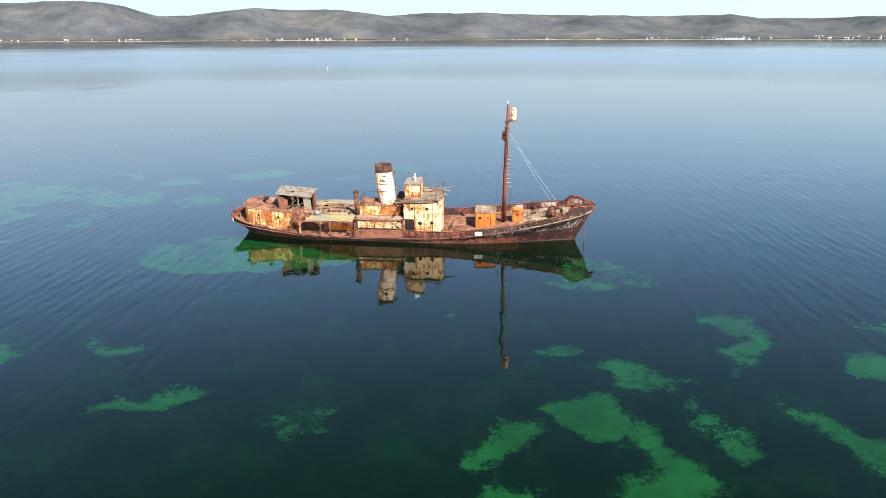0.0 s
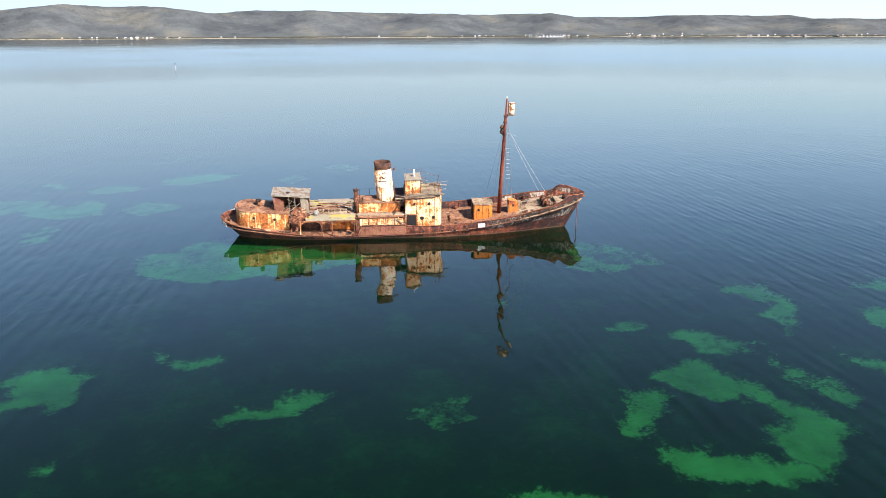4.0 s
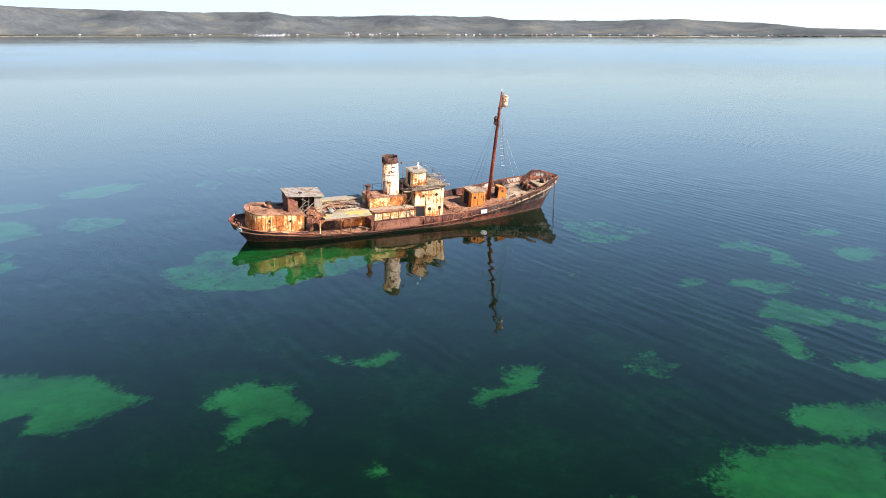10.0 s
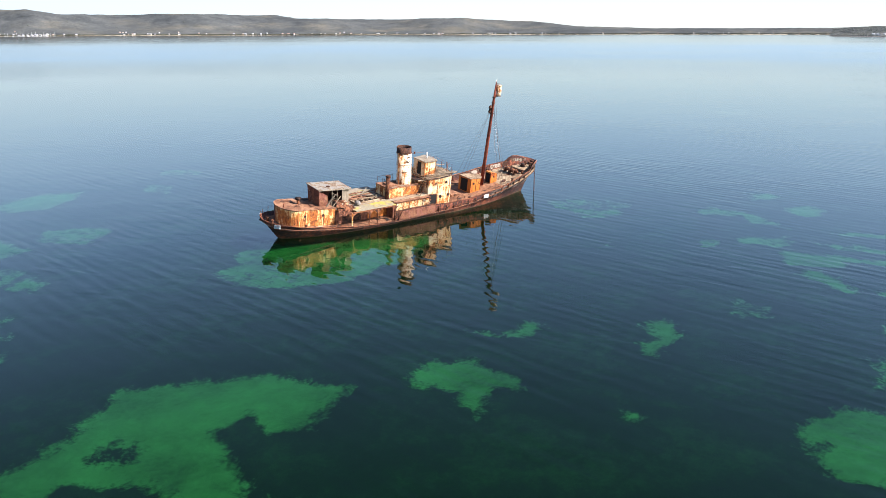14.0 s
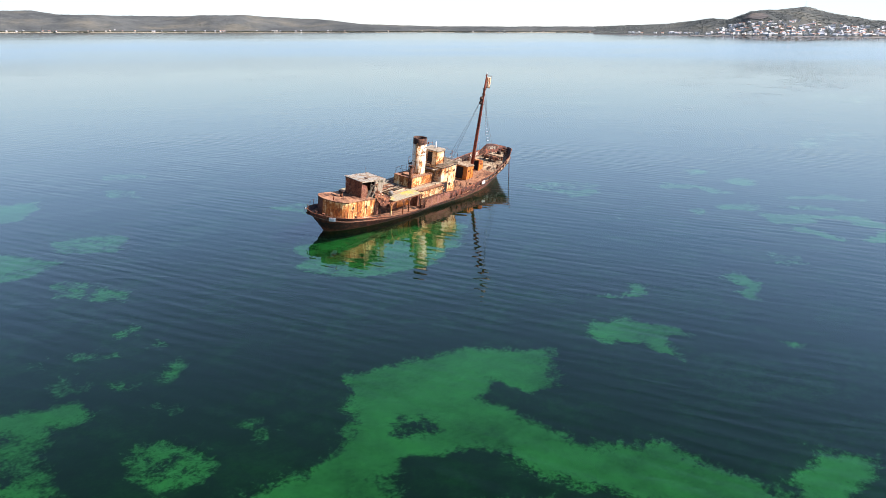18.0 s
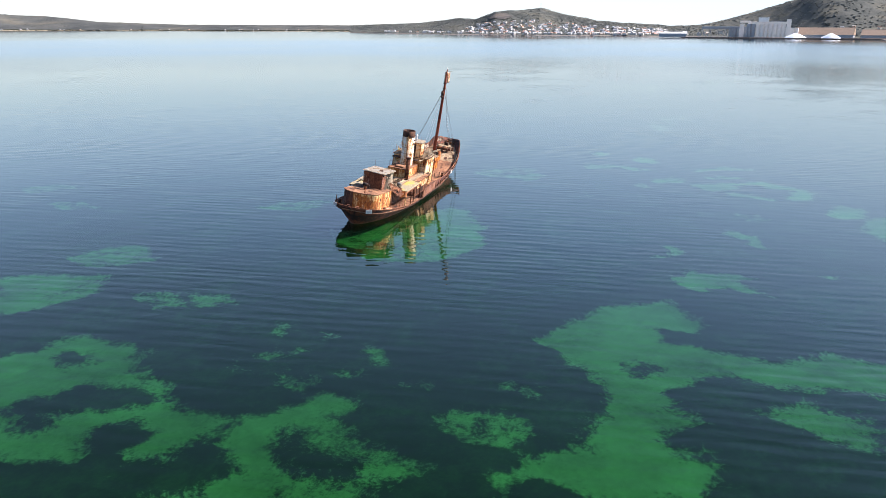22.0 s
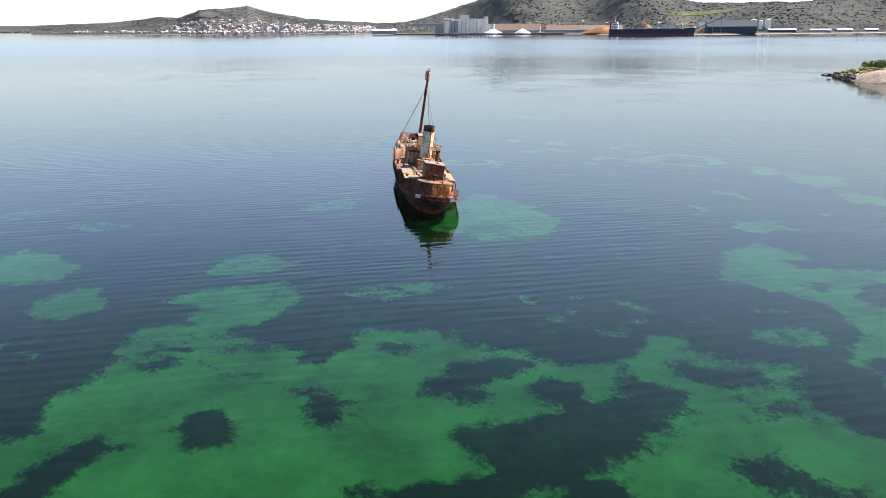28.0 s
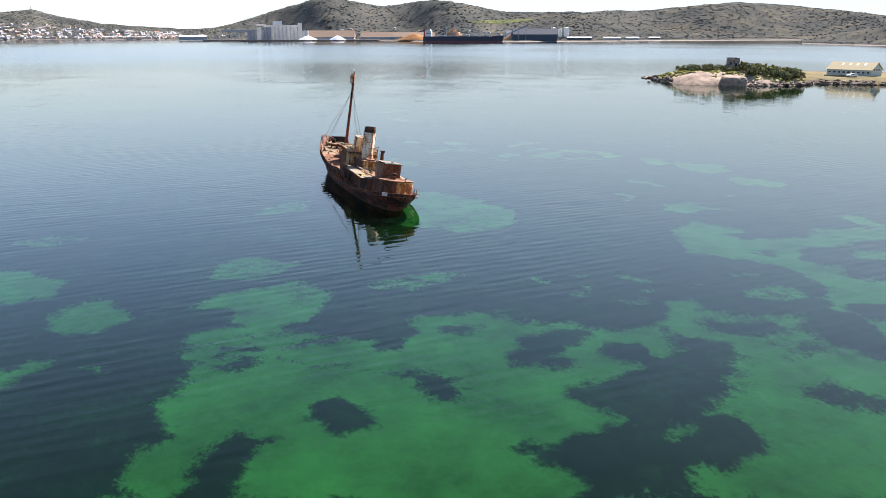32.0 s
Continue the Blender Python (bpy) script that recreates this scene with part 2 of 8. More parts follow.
MAT_CREAM = rusty_paint("rust_streaked_cream_paint", (0.74, 0.63, 0.45), 0.53, rust=((0.06, 0.018, 0.008), (0.26, 0.07, 0.016), (0.48, 0.17, 0.03)), tint=(0.60, 0.28, 0.06))
MAT_OCHRE = rusty_paint("rust_stained_ochre_paint", (0.70, 0.56, 0.34), 0.47, rust=((0.060, 0.018, 0.008), (0.26, 0.075, 0.016), (0.46, 0.16, 0.03)), tint=(0.58, 0.25, 0.04))
MAT_ORANGE = rusty_paint("orange_rust_paint", (0.52, 0.19, 0.030), 0.58, rust=((0.06, 0.016, 0.008), (0.25, 0.060, 0.012), (0.42, 0.12, 0.022)), tint=(0.46, 0.13, 0.02))
MAT_FUNNEL = rusty_paint("rust_spotted_white_funnel_paint", (0.74, 0.68, 0.57), 0.62)
MAT_WHITEBLACK = rusty_paint("flaking_white_and_black_paint", (0.42, 0.41, 0.38), 0.43, rust=((0.014, 0.011, 0.010), (0.040, 0.026, 0.020), (0.12, 0.07, 0.05)), tint=(0.10, 0.07, 0.05))
MAT_REDLEAD = rusty_paint("dull_red_lead_paint", (0.156, 0.048, 0.035), 0.46, rust=((0.047, 0.016, 0.009), (0.133, 0.047, 0.023), (0.234, 0.117, 0.062)), tint=(0.203, 0.078, 0.047))
# for the port side: rust, darkened further with painted shade
MAT_PORTRUST_SHADE = rusty_paint("rust_eaten_paint_with_shade", (0.17, 0.10, 0.066), 0.26, rust=((0.02, 0.011, 0.008), (0.075, 0.028, 0.016), (0.17, 0.06, 0.03)), tint=(0.17, 0.07, 0.03))
MAT_WORN = rusty_paint("worn_cream_paint", (0.50, 0.40, 0.29), 0.27, rust=((0.03, 0.014, 0.009), (0.10, 0.038, 0.018), (0.22, 0.085, 0.035)), tint=(0.32, 0.15, 0.05))
MAT_HULL = hull_plate()
MAT_DECK = bare_rust("rust_scaled_deck_plate", (0.085, 0.036, 0.019), (0.185, 0.083, 0.042), (0.28, 0.145, 0.078), 0.8)
MAT_RUST = bare_rust("brown_rust", (0.047, 0.017, 0.009), (0.133, 0.047, 0.022), (0.250, 0.101, 0.043), 1.2)
# rust on fittings; as dark panels in the hut, bow and canopies, painted shade
MAT_RUST_AND_SHADE = bare_rust("black_brown_rust_and_shade", (0.014, 0.009, 0.008), (0.047, 0.022, 0.014), (0.117, 0.047, 0.023), 1.4)
MAT_MASTRUST = bare_rust("red_brown_rust", (0.06, 0.013, 0.008), (0.16, 0.032, 0.015), (0.25, 0.065, 0.03), 1.0, (2, 2, 0.3))
MAT_PALEDECK = bare_rust("weathered_pale_plating", (0.125, 0.076, 0.043), (0.225, 0.152, 0.090), (0.33, 0.25, 0.158), 0.9)
MAT_TIMBER = plain("silvered_timber", (0.195, 0.155, 0.108), 0.85, 0.4, 2.0)
MAT_WHITE = plain("chalky_white_paint", (0.74, 0.73, 0.69), 0.6, 0.12, 2.0)
MAT_GREYSHEET = rusty_paint("weathered_grey_sheet", (0.18, 0.18, 0.165), 0.55, rust=((0.05, 0.035, 0.025), (0.14, 0.09, 0.055), (0.22, 0.14, 0.08)), tint=(0.24, 0.19, 0.13), vertical=False)
MAT_HUTWALL = rusty_paint("peeling_hut_paint", (0.45, 0.40, 0.33), 0.36, rust=((0.05, 0.016, 0.009), (0.14, 0.045, 0.02), (0.25, 0.09, 0.04)), tint=(0.30, 0.12, 0.05))
MAT_BOWPALE = rusty_paint("peeling_pale_bulwark_paint", (0.40, 0.37, 0.31), 0.56, rust=((0.02, 0.014, 0.011), (0.07, 0.035, 0.022), (0.17, 0.09, 0.05)), tint=(0.24, 0.16, 0.10))
MAT_WIRE = plain("pale_wire", (0.36, 0.36, 0.34), 0.5, 0.1)
MAT_DARKWIRE = plain("dark_wire", (0.08, 0.065, 0.055), 0.7, 0.2)
MAT_CHAIN = plain("brown_chain", (0.10, 0.05, 0.035), 0.85, 0.3)
MAT_TYRE = plain("black_rubber", (0.022, 0.021, 0.020), 0.75, 0.25, 3.0)


def lichen_roof():
    m, n, l = material("timber_roof_with_yellow_lichen")
    co = n.new("ShaderNodeNewGeometry").outputs["Position"]
    big = noise_node(n, l, co, 0.42, 4, 0.6)
    fine = noise_node(n, l, co, 9.0, 7, 0.7)
    grain = noise_node(n, l, co, 3.0, 6, 0.7, (0.4, 4.0, 1.0))
    base = ramp_node(n, [(0.3, (0.13, 0.10, 0.07)), (0.5, (0.21, 0.175, 0.115)), (0.7, (0.30, 0.26, 0.19))])
    l.new(grain.outputs[0], base.inputs[0])
    f = math_node(n, l, "ADD", math_node(n, l, "MULTIPLY", big.outputs[0], 0.7), math_node(n, l, "MULTIPLY", fine.outputs[0], 0.3))
    k = ramp_node(n, [(0.50, (0, 0, 0)), (0.58, (1, 1, 1))])
    l.new(f, k.inputs[0])
    finish(n, l, mix_node(n, l, k.outputs[0], base.outputs[0], (0.34, 0.25, 0.05)), 0.9, 0, fine.outputs[0], 0.5, 0.02, 0.2)
    return m


MAT_LICHEN = lichen_roof()

# ---- helpers for things ----
def mesh_of(name, bm, mat, smooth=False):
    me = bpy.data.meshes.new(name)
    bm.normal_update()
    bm.to_mesh(me)
    bm.free()
    for p in me.polygons:
        p.use_smooth = smooth
    for x in (mat if isinstance(mat, (list, tuple)) else (mat,)):
        me.materials.append(x)
    return me


def part(name, bm, mat, parent=None, label="", smooth=False, m=None):
    ob = new(name, mesh_of(name, bm, mat, smooth))
    if parent is not None:
        ob.parent = parent
    if m is not None:
        ob.matrix_basis = m
    return tagged(ob, label)


def box(bm, x0, x1, y0, y1, z0, z1, mat_index=0):
    v = [bm.verts.new((x, y, z)) for z in (z0, z1) for y in (y0, y1) for x in (x0, x1)]
    for q in ((0, 2, 3, 1), (4, 5, 7, 6), (0, 1, 5, 4), (2, 6, 7, 3), (0, 4, 6, 2), (1, 3, 7, 5)):
        bm.faces.new([v[i] for i in q]).material_index = mat_index
    return v


def bevelled_box(x0, x1, y0, y1, z0, z1, r=0.03, seg=1):
    bm = bmesh.new()
    box(bm, x0, x1, y0, y1, z0, z1)
    bmesh.ops.bevel(bm, geom=bm.edges[:], offset=r, segments=seg, affect="EDGES")
    return bm


def tube(bm, path, radius, sides=8, caps=True, squash=1.0):
    """A round bar along the points of path; radius may be one number or one per point."""
    pts = [Vector(p) for p in path]
    rad = radius if isinstance(radius, (list, tuple)) else [radius] * len(pts)
    rings = []
    for i, p in enumerate(pts):
        d = (pts[min(i + 1, len(pts) - 1)] - pts[max(i - 1, 0)]).normalized()
        u = d.cross(Vector((0, 0, 1)))
        if u.length < 1e-3:
            u = d.cross(Vector((1, 0, 0)))
        u.normalize()
        w = d.cross(u)
        rings.append([bm.verts.new(p + rad[i] * (math.cos(2 * math.pi * k / sides) * u + math.sin(2 * math.pi * k / sides) * w * squash)) for k in range(sides)])
    for a, b in zip(rings, rings[1:]):
        for k in range(sides):
            bm.faces.new((a[k], a[(k + 1) % sides], b[(k + 1) % sides], b[k]))
    if caps:
        bm.faces.new(rings[0][::-1])
        bm.faces.new(rings[-1])
    return rings


def bar(path, radius, sides=8):
    bm = bmesh.new()
    tube(bm, path, radius, sides)
    return bm


# ---- the sea bed: sand flats broken by seagrass, one sheet ----


def value_noise(x, y, size, seed):
    """Smooth random field with cells of the given size."""
    r = np.random.default_rng(seed)
    g = r.random((128, 128))
    u, v = x / size + 1000.0, y / size + 1000.0
    i, j = np.floor(u).astype(int), np.floor(v).astype(int)
    a, b = u - i, v - j
    a, b = a * a * (3 - 2 * a), b * b * (3 - 2 * b)
    i0, j0, i1, j1 = i % 128, j % 128, (i + 1) % 128, (j + 1) % 128
    return (g[i0, j0] * (1 - a) + g[i1, j0] * a) * (1 - b) + (g[i0, j1] * (1 - a) + g[i1, j1] * a) * b - 0.5


def fractal(x, y, size, seed, octaves=4, gain=0.6):
    out, amp = np.zeros_like(x), 1.0
    for k in range(octaves):
        out += amp * value_noise(x + 13.7 * k, y - 7.3 * k, size / 2 ** k, seed + k)
        amp *= gain
    return out


BED = -1.0


def sheet(name, xs, ys, z, mat, extra=None):
    """A level grid over the given lines, z an array; extra: a named value at each vertex."""
    nx, ny = len(xs), len(ys)
    gx, gy = np.meshgrid(xs, ys, indexing="ij")
    co = np.stack([gx.ravel(), gy.ravel(), np.broadcast_to(z, gx.shape).ravel()], 1)
    idx = np.arange(nx * ny).reshape(nx, ny)
    q = np.stack([idx[:-1, :-1], idx[1:, :-1], idx[1:, 1:], idx[:-1, 1:]], -1).reshape(-1, 4)
    me = bpy.data.meshes.new(name)
    me.vertices.add(len(co))
    me.vertices.foreach_set("co", co.ravel())
    me.loops.add(q.size)
    me.loops.foreach_set("vertex_index", q.ravel())
    me.polygons.add(len(q))
    me.polygons.foreach_set("loop_start", np.arange(0, q.size, 4))
    me.polygons.foreach_set("use_smooth", np.ones(len(q), bool))
    me.update()
    me.materials.append(mat)
    if extra is not None:
        at = me.attributes.new("sand", "FLOAT", "POINT")
        at.data.foreach_set("value", extra.ravel().astype(np.float32))
    return new(name, me)


def bed_material():
    m, n, l = material("sand_and_seagrass")
    g = n.new("ShaderNodeNewGeometry")
    at = n.new("ShaderNodeAttribute")
    at.attribute_name = "sand"
    edge = noise_node(n, l, g.outputs["Position"], 0.62, 8, 0.72, None, 0.4)
    tuft = noise_node(n, l, g.outputs["Position"], 3.0, 7, 0.80)
    broad = noise_node(n, l, g.outputs["Position"], 0.16, 5, 0.6)
    drift = noise_node(n, l, g.outputs["Position"], 0.07, 3, 0.6)
    # ragged margins, wider and more broken up where the beds thin out
    thin = n.new("ShaderNodeMapRange")
    thin.inputs[1].default_value, thin.inputs[2].default_value = 0.42, 0.62
    thin.inputs[3].default_value, thin.inputs[4].default_value = 3.4, 6.5
    l.new(drift.outputs[0], thin.inputs[0])
    e = math_node(n, l, "MULTIPLY", math_node(n, l, "SUBTRACT", edge.outputs[0], 0.5), thin.outputs[0])
    speck = math_node(n, l, "MULTIPLY", math_node(n, l, "SUBTRACT", tuft.outputs[0], 0.5), math_node(n, l, "MULTIPLY", thin.outputs[0], 1.15))
    f = math_node(n, l, "ADD", at.outputs["Fac"], math_node(n, l, "ADD", e, speck))
    k = n.new("ShaderNodeMapRange")
    k.inputs[1].default_value, k.inputs[2].default_value = -0.35, 0.85
    l.new(f, k.inputs[0])
    sand = ramp_node(n, [(0.36, (0.14, 0.15, 0.09)), (0.45, (0.30, 0.30, 0.20)), (0.53, (0.43, 0.42, 0.295)), (0.64, (0.58, 0.57, 0.41))])
    l.new(mix_node(n, l, 0.5, mix_node(n, l, 0.5, tuft.outputs[0], edge.outputs[0]), broad.outputs[0]), sand.inputs[0])
    grass = ramp_node(n, [(0.34, (0.006, 0.012, 0.005)), (0.50, (0.016, 0.032, 0.012)), (0.62, (0.055, 0.085, 0.032)), (0.74, (0.11, 0.15, 0.055))])
    l.new(mix_node(n, l, 0.4, mix_node(n, l, 0.5, tuft.outputs[0], edge.outputs[0]), broad.outputs[0]), grass.inputs[0])
    finish(n, l, mix_node(n, l, k.outputs[0], grass.outputs[0], sand.outputs[0]), 0.95, 0.0, tuft.outputs[0], 0.3, 0.1, 0.1)
    return m


MAT_BED = bed_material()


def spaced(lo, hi, near_lo, near_hi, step, growth=1.22):
    """Lines step apart between near_lo and near_hi, then wider and wider out to lo and hi."""
    out = list(np.arange(near_lo, near_hi + step / 2, step))
    d, s = out[-1], step
    while d < hi:
        s *= growth
        d += s
        out.append(min(d, hi))
    d, s, front = out[0], step, []
    while d > lo:
        s *= growth
        d -= s
        front.append(max(d, lo))
    return np.array(front[::-1] + out)


xs = spaced(-5000, 5000, -120, 75, 0.5)
ys = spaced(-5000, 5000, 10, 200, 0.5)
gx, gy = np.meshgrid(xs, ys, indexing="ij")
wx = gx + 1.15 * fractal(gx, gy, 4.0, 11, 4, 0.72)
wy = gy + 1.15 * fractal(gx, gy, 4.0, 23, 4, 0.72)
# open meadow, with thin sandy streaks far out and a sand flat towards the shore behind
far = 9.0 * (fractal(gx, gy, 42.0, 61, 5) - 0.55)
away = np.clip((np.maximum(gy - 132, gx - 52) - 4) / 20, 0, 1)
field = np.where(away > 0, np.minimum(far, -0.2) - 8.0 * (1 - away), -60.0)
margin = 16.0 * (0.5 + 0.8 * fractal(gx, gy, 30.0, 83)) + 0.35 * np.abs(gy - 100)
behind = np.clip((-88 - np.maximum(margin, 0) - gx) / 8, 0, 1) * np.clip((170 - gy) / 30, 0, 1)
field = np.where(behind > 0, np.maximum(field, 4.0 * behind - 1.0 + 7.0 * fractal(gx, gy, 22.0, 71)), field)


def inside(outline):
    """Distance from the outline's edge, over the part of the plan round it: positive within."""
    p = np.array(outline)
    i = slice(*np.searchsorted(xs, (p[:, 0].min() - 5, p[:, 0].max() + 5)))
    j = slice(*np.searchsorted(ys, (p[:, 1].min() - 5, p[:, 1].max() + 5)))
    x, y = wx[i, j], wy[i, j]
    near, within = np.full(x.shape, 1e9), np.zeros(x.shape, bool)
    for (ax, ay), (bx, by) in zip(p, np.roll(p, -1, 0)):
        dx, dy = bx - ax, by - ay
        k = np.clip(((x - ax) * dx + (y - ay) * dy) / (dx * dx + dy * dy + 1e-9), 0, 1)
        near = np.minimum(near, np.hypot(x - ax - k * dx, y - ay - k * dy))
        within ^= ((ay > y) != (by > y)) & (x < ax + (y - ay) * dx / (dy if abs(dy) > 1e-9 else 1e-9))
    return (i, j), np.where(within, near, -near)


def bank(outline, clean):
    """Sand within the outline; clean: how free of weed it lies."""
    at, d = inside(outline)
    field[at] = np.maximum(field[at], np.minimum((d - 0.05) * 1.6, clean))


def weed(outline, thick):
    """Seagrass within the outline; thick: how close it grows."""
    at, d = inside(outline)
    field[at] = np.minimum(field[at], np.maximum(-d * 1.6, -thick))


bank([(-28.9, 94.9), (-35.1, 89.6), (-35.9, 84.3), (-32.7, 79.9), (-28.5, 78.1), (-21.2, 79.2), (-11.1, 81.7), (-10.0, 84.5), (-16.3, 89.1), (-22.7, 93.1), (-23.9, 96.6)], 0.9)  # hull side
bank([(14.5, 83.1), (19.3, 82.6), (21.9, 77.5), (22.6, 74.4), (17.3, 73.2), (12.8, 71.6), (11.2, 75.0), (13.0, 80.9)], 0.25)  # off bow
bank([(-29.5, 61.1), (-28.8, 60.2), (-27.8, 58.6), (-26.6, 57.8), (-25.2, 58.5), (-24.2, 58.2), (-24.8, 57.2), (-26.8, 56.8), (-28.5, 57.7), (-29.4, 59.4)], 2)  # crescent
bank([(-24.4, 48.9), (-23.6, 49.4), (-21.9, 49.2), (-20.1, 49.9), (-18.1, 50.8), (-15.8, 50.3), (-16.8, 48.9), (-19.0, 48.1), (-21.1, 47.9), (-23.3, 47.0), (-24.9, 46.6), (-25.3, 47.5)], 2)  # bean
bank([(-40.7, 57.6), (-39.1, 58.9), (-36.6, 59.7), (-35.3, 57.9), (-33.5, 57.0), (-34.5, 54.9), (-34.4, 52.3), (-35.2, 51.6), (-36.6, 52.9), (-37.9, 52.5), (-39.8, 51.4), (-41.0, 51.4), (-40.1, 53.6), (-39.1, 54.5), (-39.8, 56.5)], 2)  # triangle
bank([(7.8, 58.2), (10.6, 59.5), (12.1, 57.7), (9.9, 56.6), (8.1, 57.1)], 0.5)  # islet
bank([(11.5, 54.6), (13.5, 55.5), (15.6, 53.7), (17.9, 51.5), (16.8, 50.7), (13.1, 50.0), (12.2, 50.6), (12.6, 53.2)], 1)  # wedge
bank([(9.0, 49.5), (11.7, 49.5), (12.9, 47.1), (14.2, 42.7), (15.6, 40.5), (16.1, 37.6), (10.8, 33.5), (9.5, 35.4), (9.5, 37.1), (9.9, 38.8), (12.5, 40.5), (11.1, 43.0), (8.7, 42.8), (7.7, 45.9), (7.5, 48.2)], 2)  # band
bank([(4.1, 46.5), (6.7, 46.5), (6.7, 44.7), (5.3, 42.6), (4.3, 40.6), (1.6, 38.7), (0.9, 39.9), (1.0, 41.9), (2.9, 43.6)], 2)  # lobes
bank([(1.6, 37.6), (3.7, 37.8), (6.7, 36.9), (8.0, 35.7), (10.4, 34.8), (10.1, 32.9), (7.5, 32.4), (4.2, 33.2), (2.8, 34.5), (2.2, 36.2)], 2)  # foot
bank([(-8.2, 34.4), (-5.1, 34.9), (-3.4, 33.6), (-1.3, 31.8), (-2.2, 29.8), (-7.7, 31.8), (-7.7, 33.5)], 1.5)  # bottom bank
bank([(23.0, 65.6), (25.8, 65.4), (27.9, 64.6), (27.3, 60.5), (26.3, 57.7), (24.4, 54.6), (22.1, 52.6), (22.8, 55.3), (22.6, 57.5), (24.5, 60.0), (23.5, 62.6)], 0.6)  # hook
bank([(17.4, 49.0), (18.6, 46.7), (19.0, 44.7), (19.9, 42.2), (19.4, 40.3), (17.9, 40.2), (17.6, 42.8), (17.2, 46.1)], 0.7)  # streak
bank([(23.2, 49.1), (24.5, 47.5), (25.7, 46.0), (26.2, 44.1), (27.7, 42.9), (29.2, 41.3), (27.0, 37.7), (25.4, 38.8), (24.7, 41.8), (23.4, 44.2)], 1.0)  # long streak
bank([(29.6, 54.2), (32.8, 56.8), (35.3, 56.7), (37.8, 55.4), (36.0, 52.5), (33.2, 52.9), (30.6, 52.5)], 0.7)  # pale bar
bank([(35.8, 62.2), (39.5, 64.2), (42.8, 63.6), (41.2, 61.0), (37.7, 61.0)], 0.3)  # far bar
bank([(-11.6, 44.4), (-9.1, 45.8), (-7.4, 48.2), (-8.1, 46.0), (-7.9, 44.0), (-10.3, 43.9)], 0.15)  # smudge
bank([(-11.1, 46.9), (-7.5, 47.8), (-8.3, 45.1), (-10.5, 45.0)], 0.1)  # smudge
bank([(-34.2, 44.7), (-33.6, 43.9), (-34.1, 43.3), (-34.7, 43.7)], 0.3)  # speck
bank([(-0.5, 67.1), (1.1, 66.7), (0.8, 65.3), (-0.2, 65.6)], 0.2)  # speck
bank([(-14.7, 34.6), (-11.2, 33.8), (-8.7, 32.9), (-7.2, 31.1), (-5.5, 29.3), (-13.6, 24.3), (-18.5, 28.0), (-19.0, 30.3), (-18.5, 33.3), (-16.0, 32.6)], 2)  # east bank
bank([(-6.3, 35.5), (-1.6, 33.6), (-0.0, 31.5), (-3.8, 30.0), (-7.4, 33.5)], 1.2)  # bank neck
bank([(-28.2, 35.7), (-25.8, 35.4), (-23.5, 34.0), (-22.8, 31.9), (-23.2, 29.6), (-30.8, 28.1), (-33.0, 32.0), (-32.0, 33.5), (-29.6, 33.2), (-30.2, 34.4)], 2)  # south bank
bank([(-53.0, 72.1), (-49.9, 68.7), (-45.3, 65.7), (-43.3, 61.0), (-47.5, 58.1), (-49.8, 59.6), (-50.2, 61.7), (-53.0, 62.2), (-54.4, 58.4), (-55.9, 55.8), (-52.7, 50.3), (-54.2, 46.9), (-55.6, 41.5), (-61.3, 45.3), (-59.7, 50.1), (-59.2, 53.7), (-59.5, 57.4), (-59.5, 61.8), (-61.6, 63.8), (-63.9, 63.1), (-64.9, 61.2), (-67.4, 63.8), (-69.1, 64.1)], 3)  # great bank
bank([(-69.1, 64.1), (-69.4, 61.3), (-72.1, 60.4), (-73.9, 62.7), (-73.4, 64.5), (-74.7, 65.5), (-76.2, 64.5), (-80.1, 65.5), (-79.9, 75.9), (-77.3, 75.0), (-73.9, 73.8), (-71.3, 71.4), (-69.1, 69.2), (-64.7, 68.3), (-61.0, 66.6), (-58.8, 68.6), (-56.0, 69.2), (-58.8, 61.5)], 3)  # great bank
weed([(-74.3, 72.6), (-73.2, 70.9), (-73.9, 69.1), (-75.8, 67.2), (-77.3, 68.1), (-77.3, 71.0), (-76.6, 72.6)], 2)  # great bank
weed([(-57.5, 66.0), (-57.0, 63.6), (-58.5, 62.8), (-59.4, 64.8), (-58.9, 66.0)], 1)  # great bank
weed([(-62.0, 64.1), (-60.7, 63.4), (-59.3, 60.6), (-58.4, 58.8), (-59.1, 56.8), (-60.5, 55.6), (-60.1, 52.6), (-60.9, 50.2), (-61.8, 47.5), (-63.8, 48.1), (-63.5, 50.9), (-63.3, 53.8), (-62.0, 56.8), (-64.7, 57.1), (-66.4, 59.1), (-65.3, 61.8), (-63.1, 62.7)], 2)  # lane
bank([(-64.0, 57.9), (-62.0, 54.4), (-63.2, 52.1), (-64.2, 49.8), (-67.7, 52.0), (-66.8, 54.3), (-65.6, 56.3)], 1.2)  # east edge
bank([(-55.4, 43.7), (-52.8, 43.4), (-50.4, 41.4), (-49.7, 39.4), (-51.7, 39.2), (-54.8, 41.1)], 1.5)  # east edge
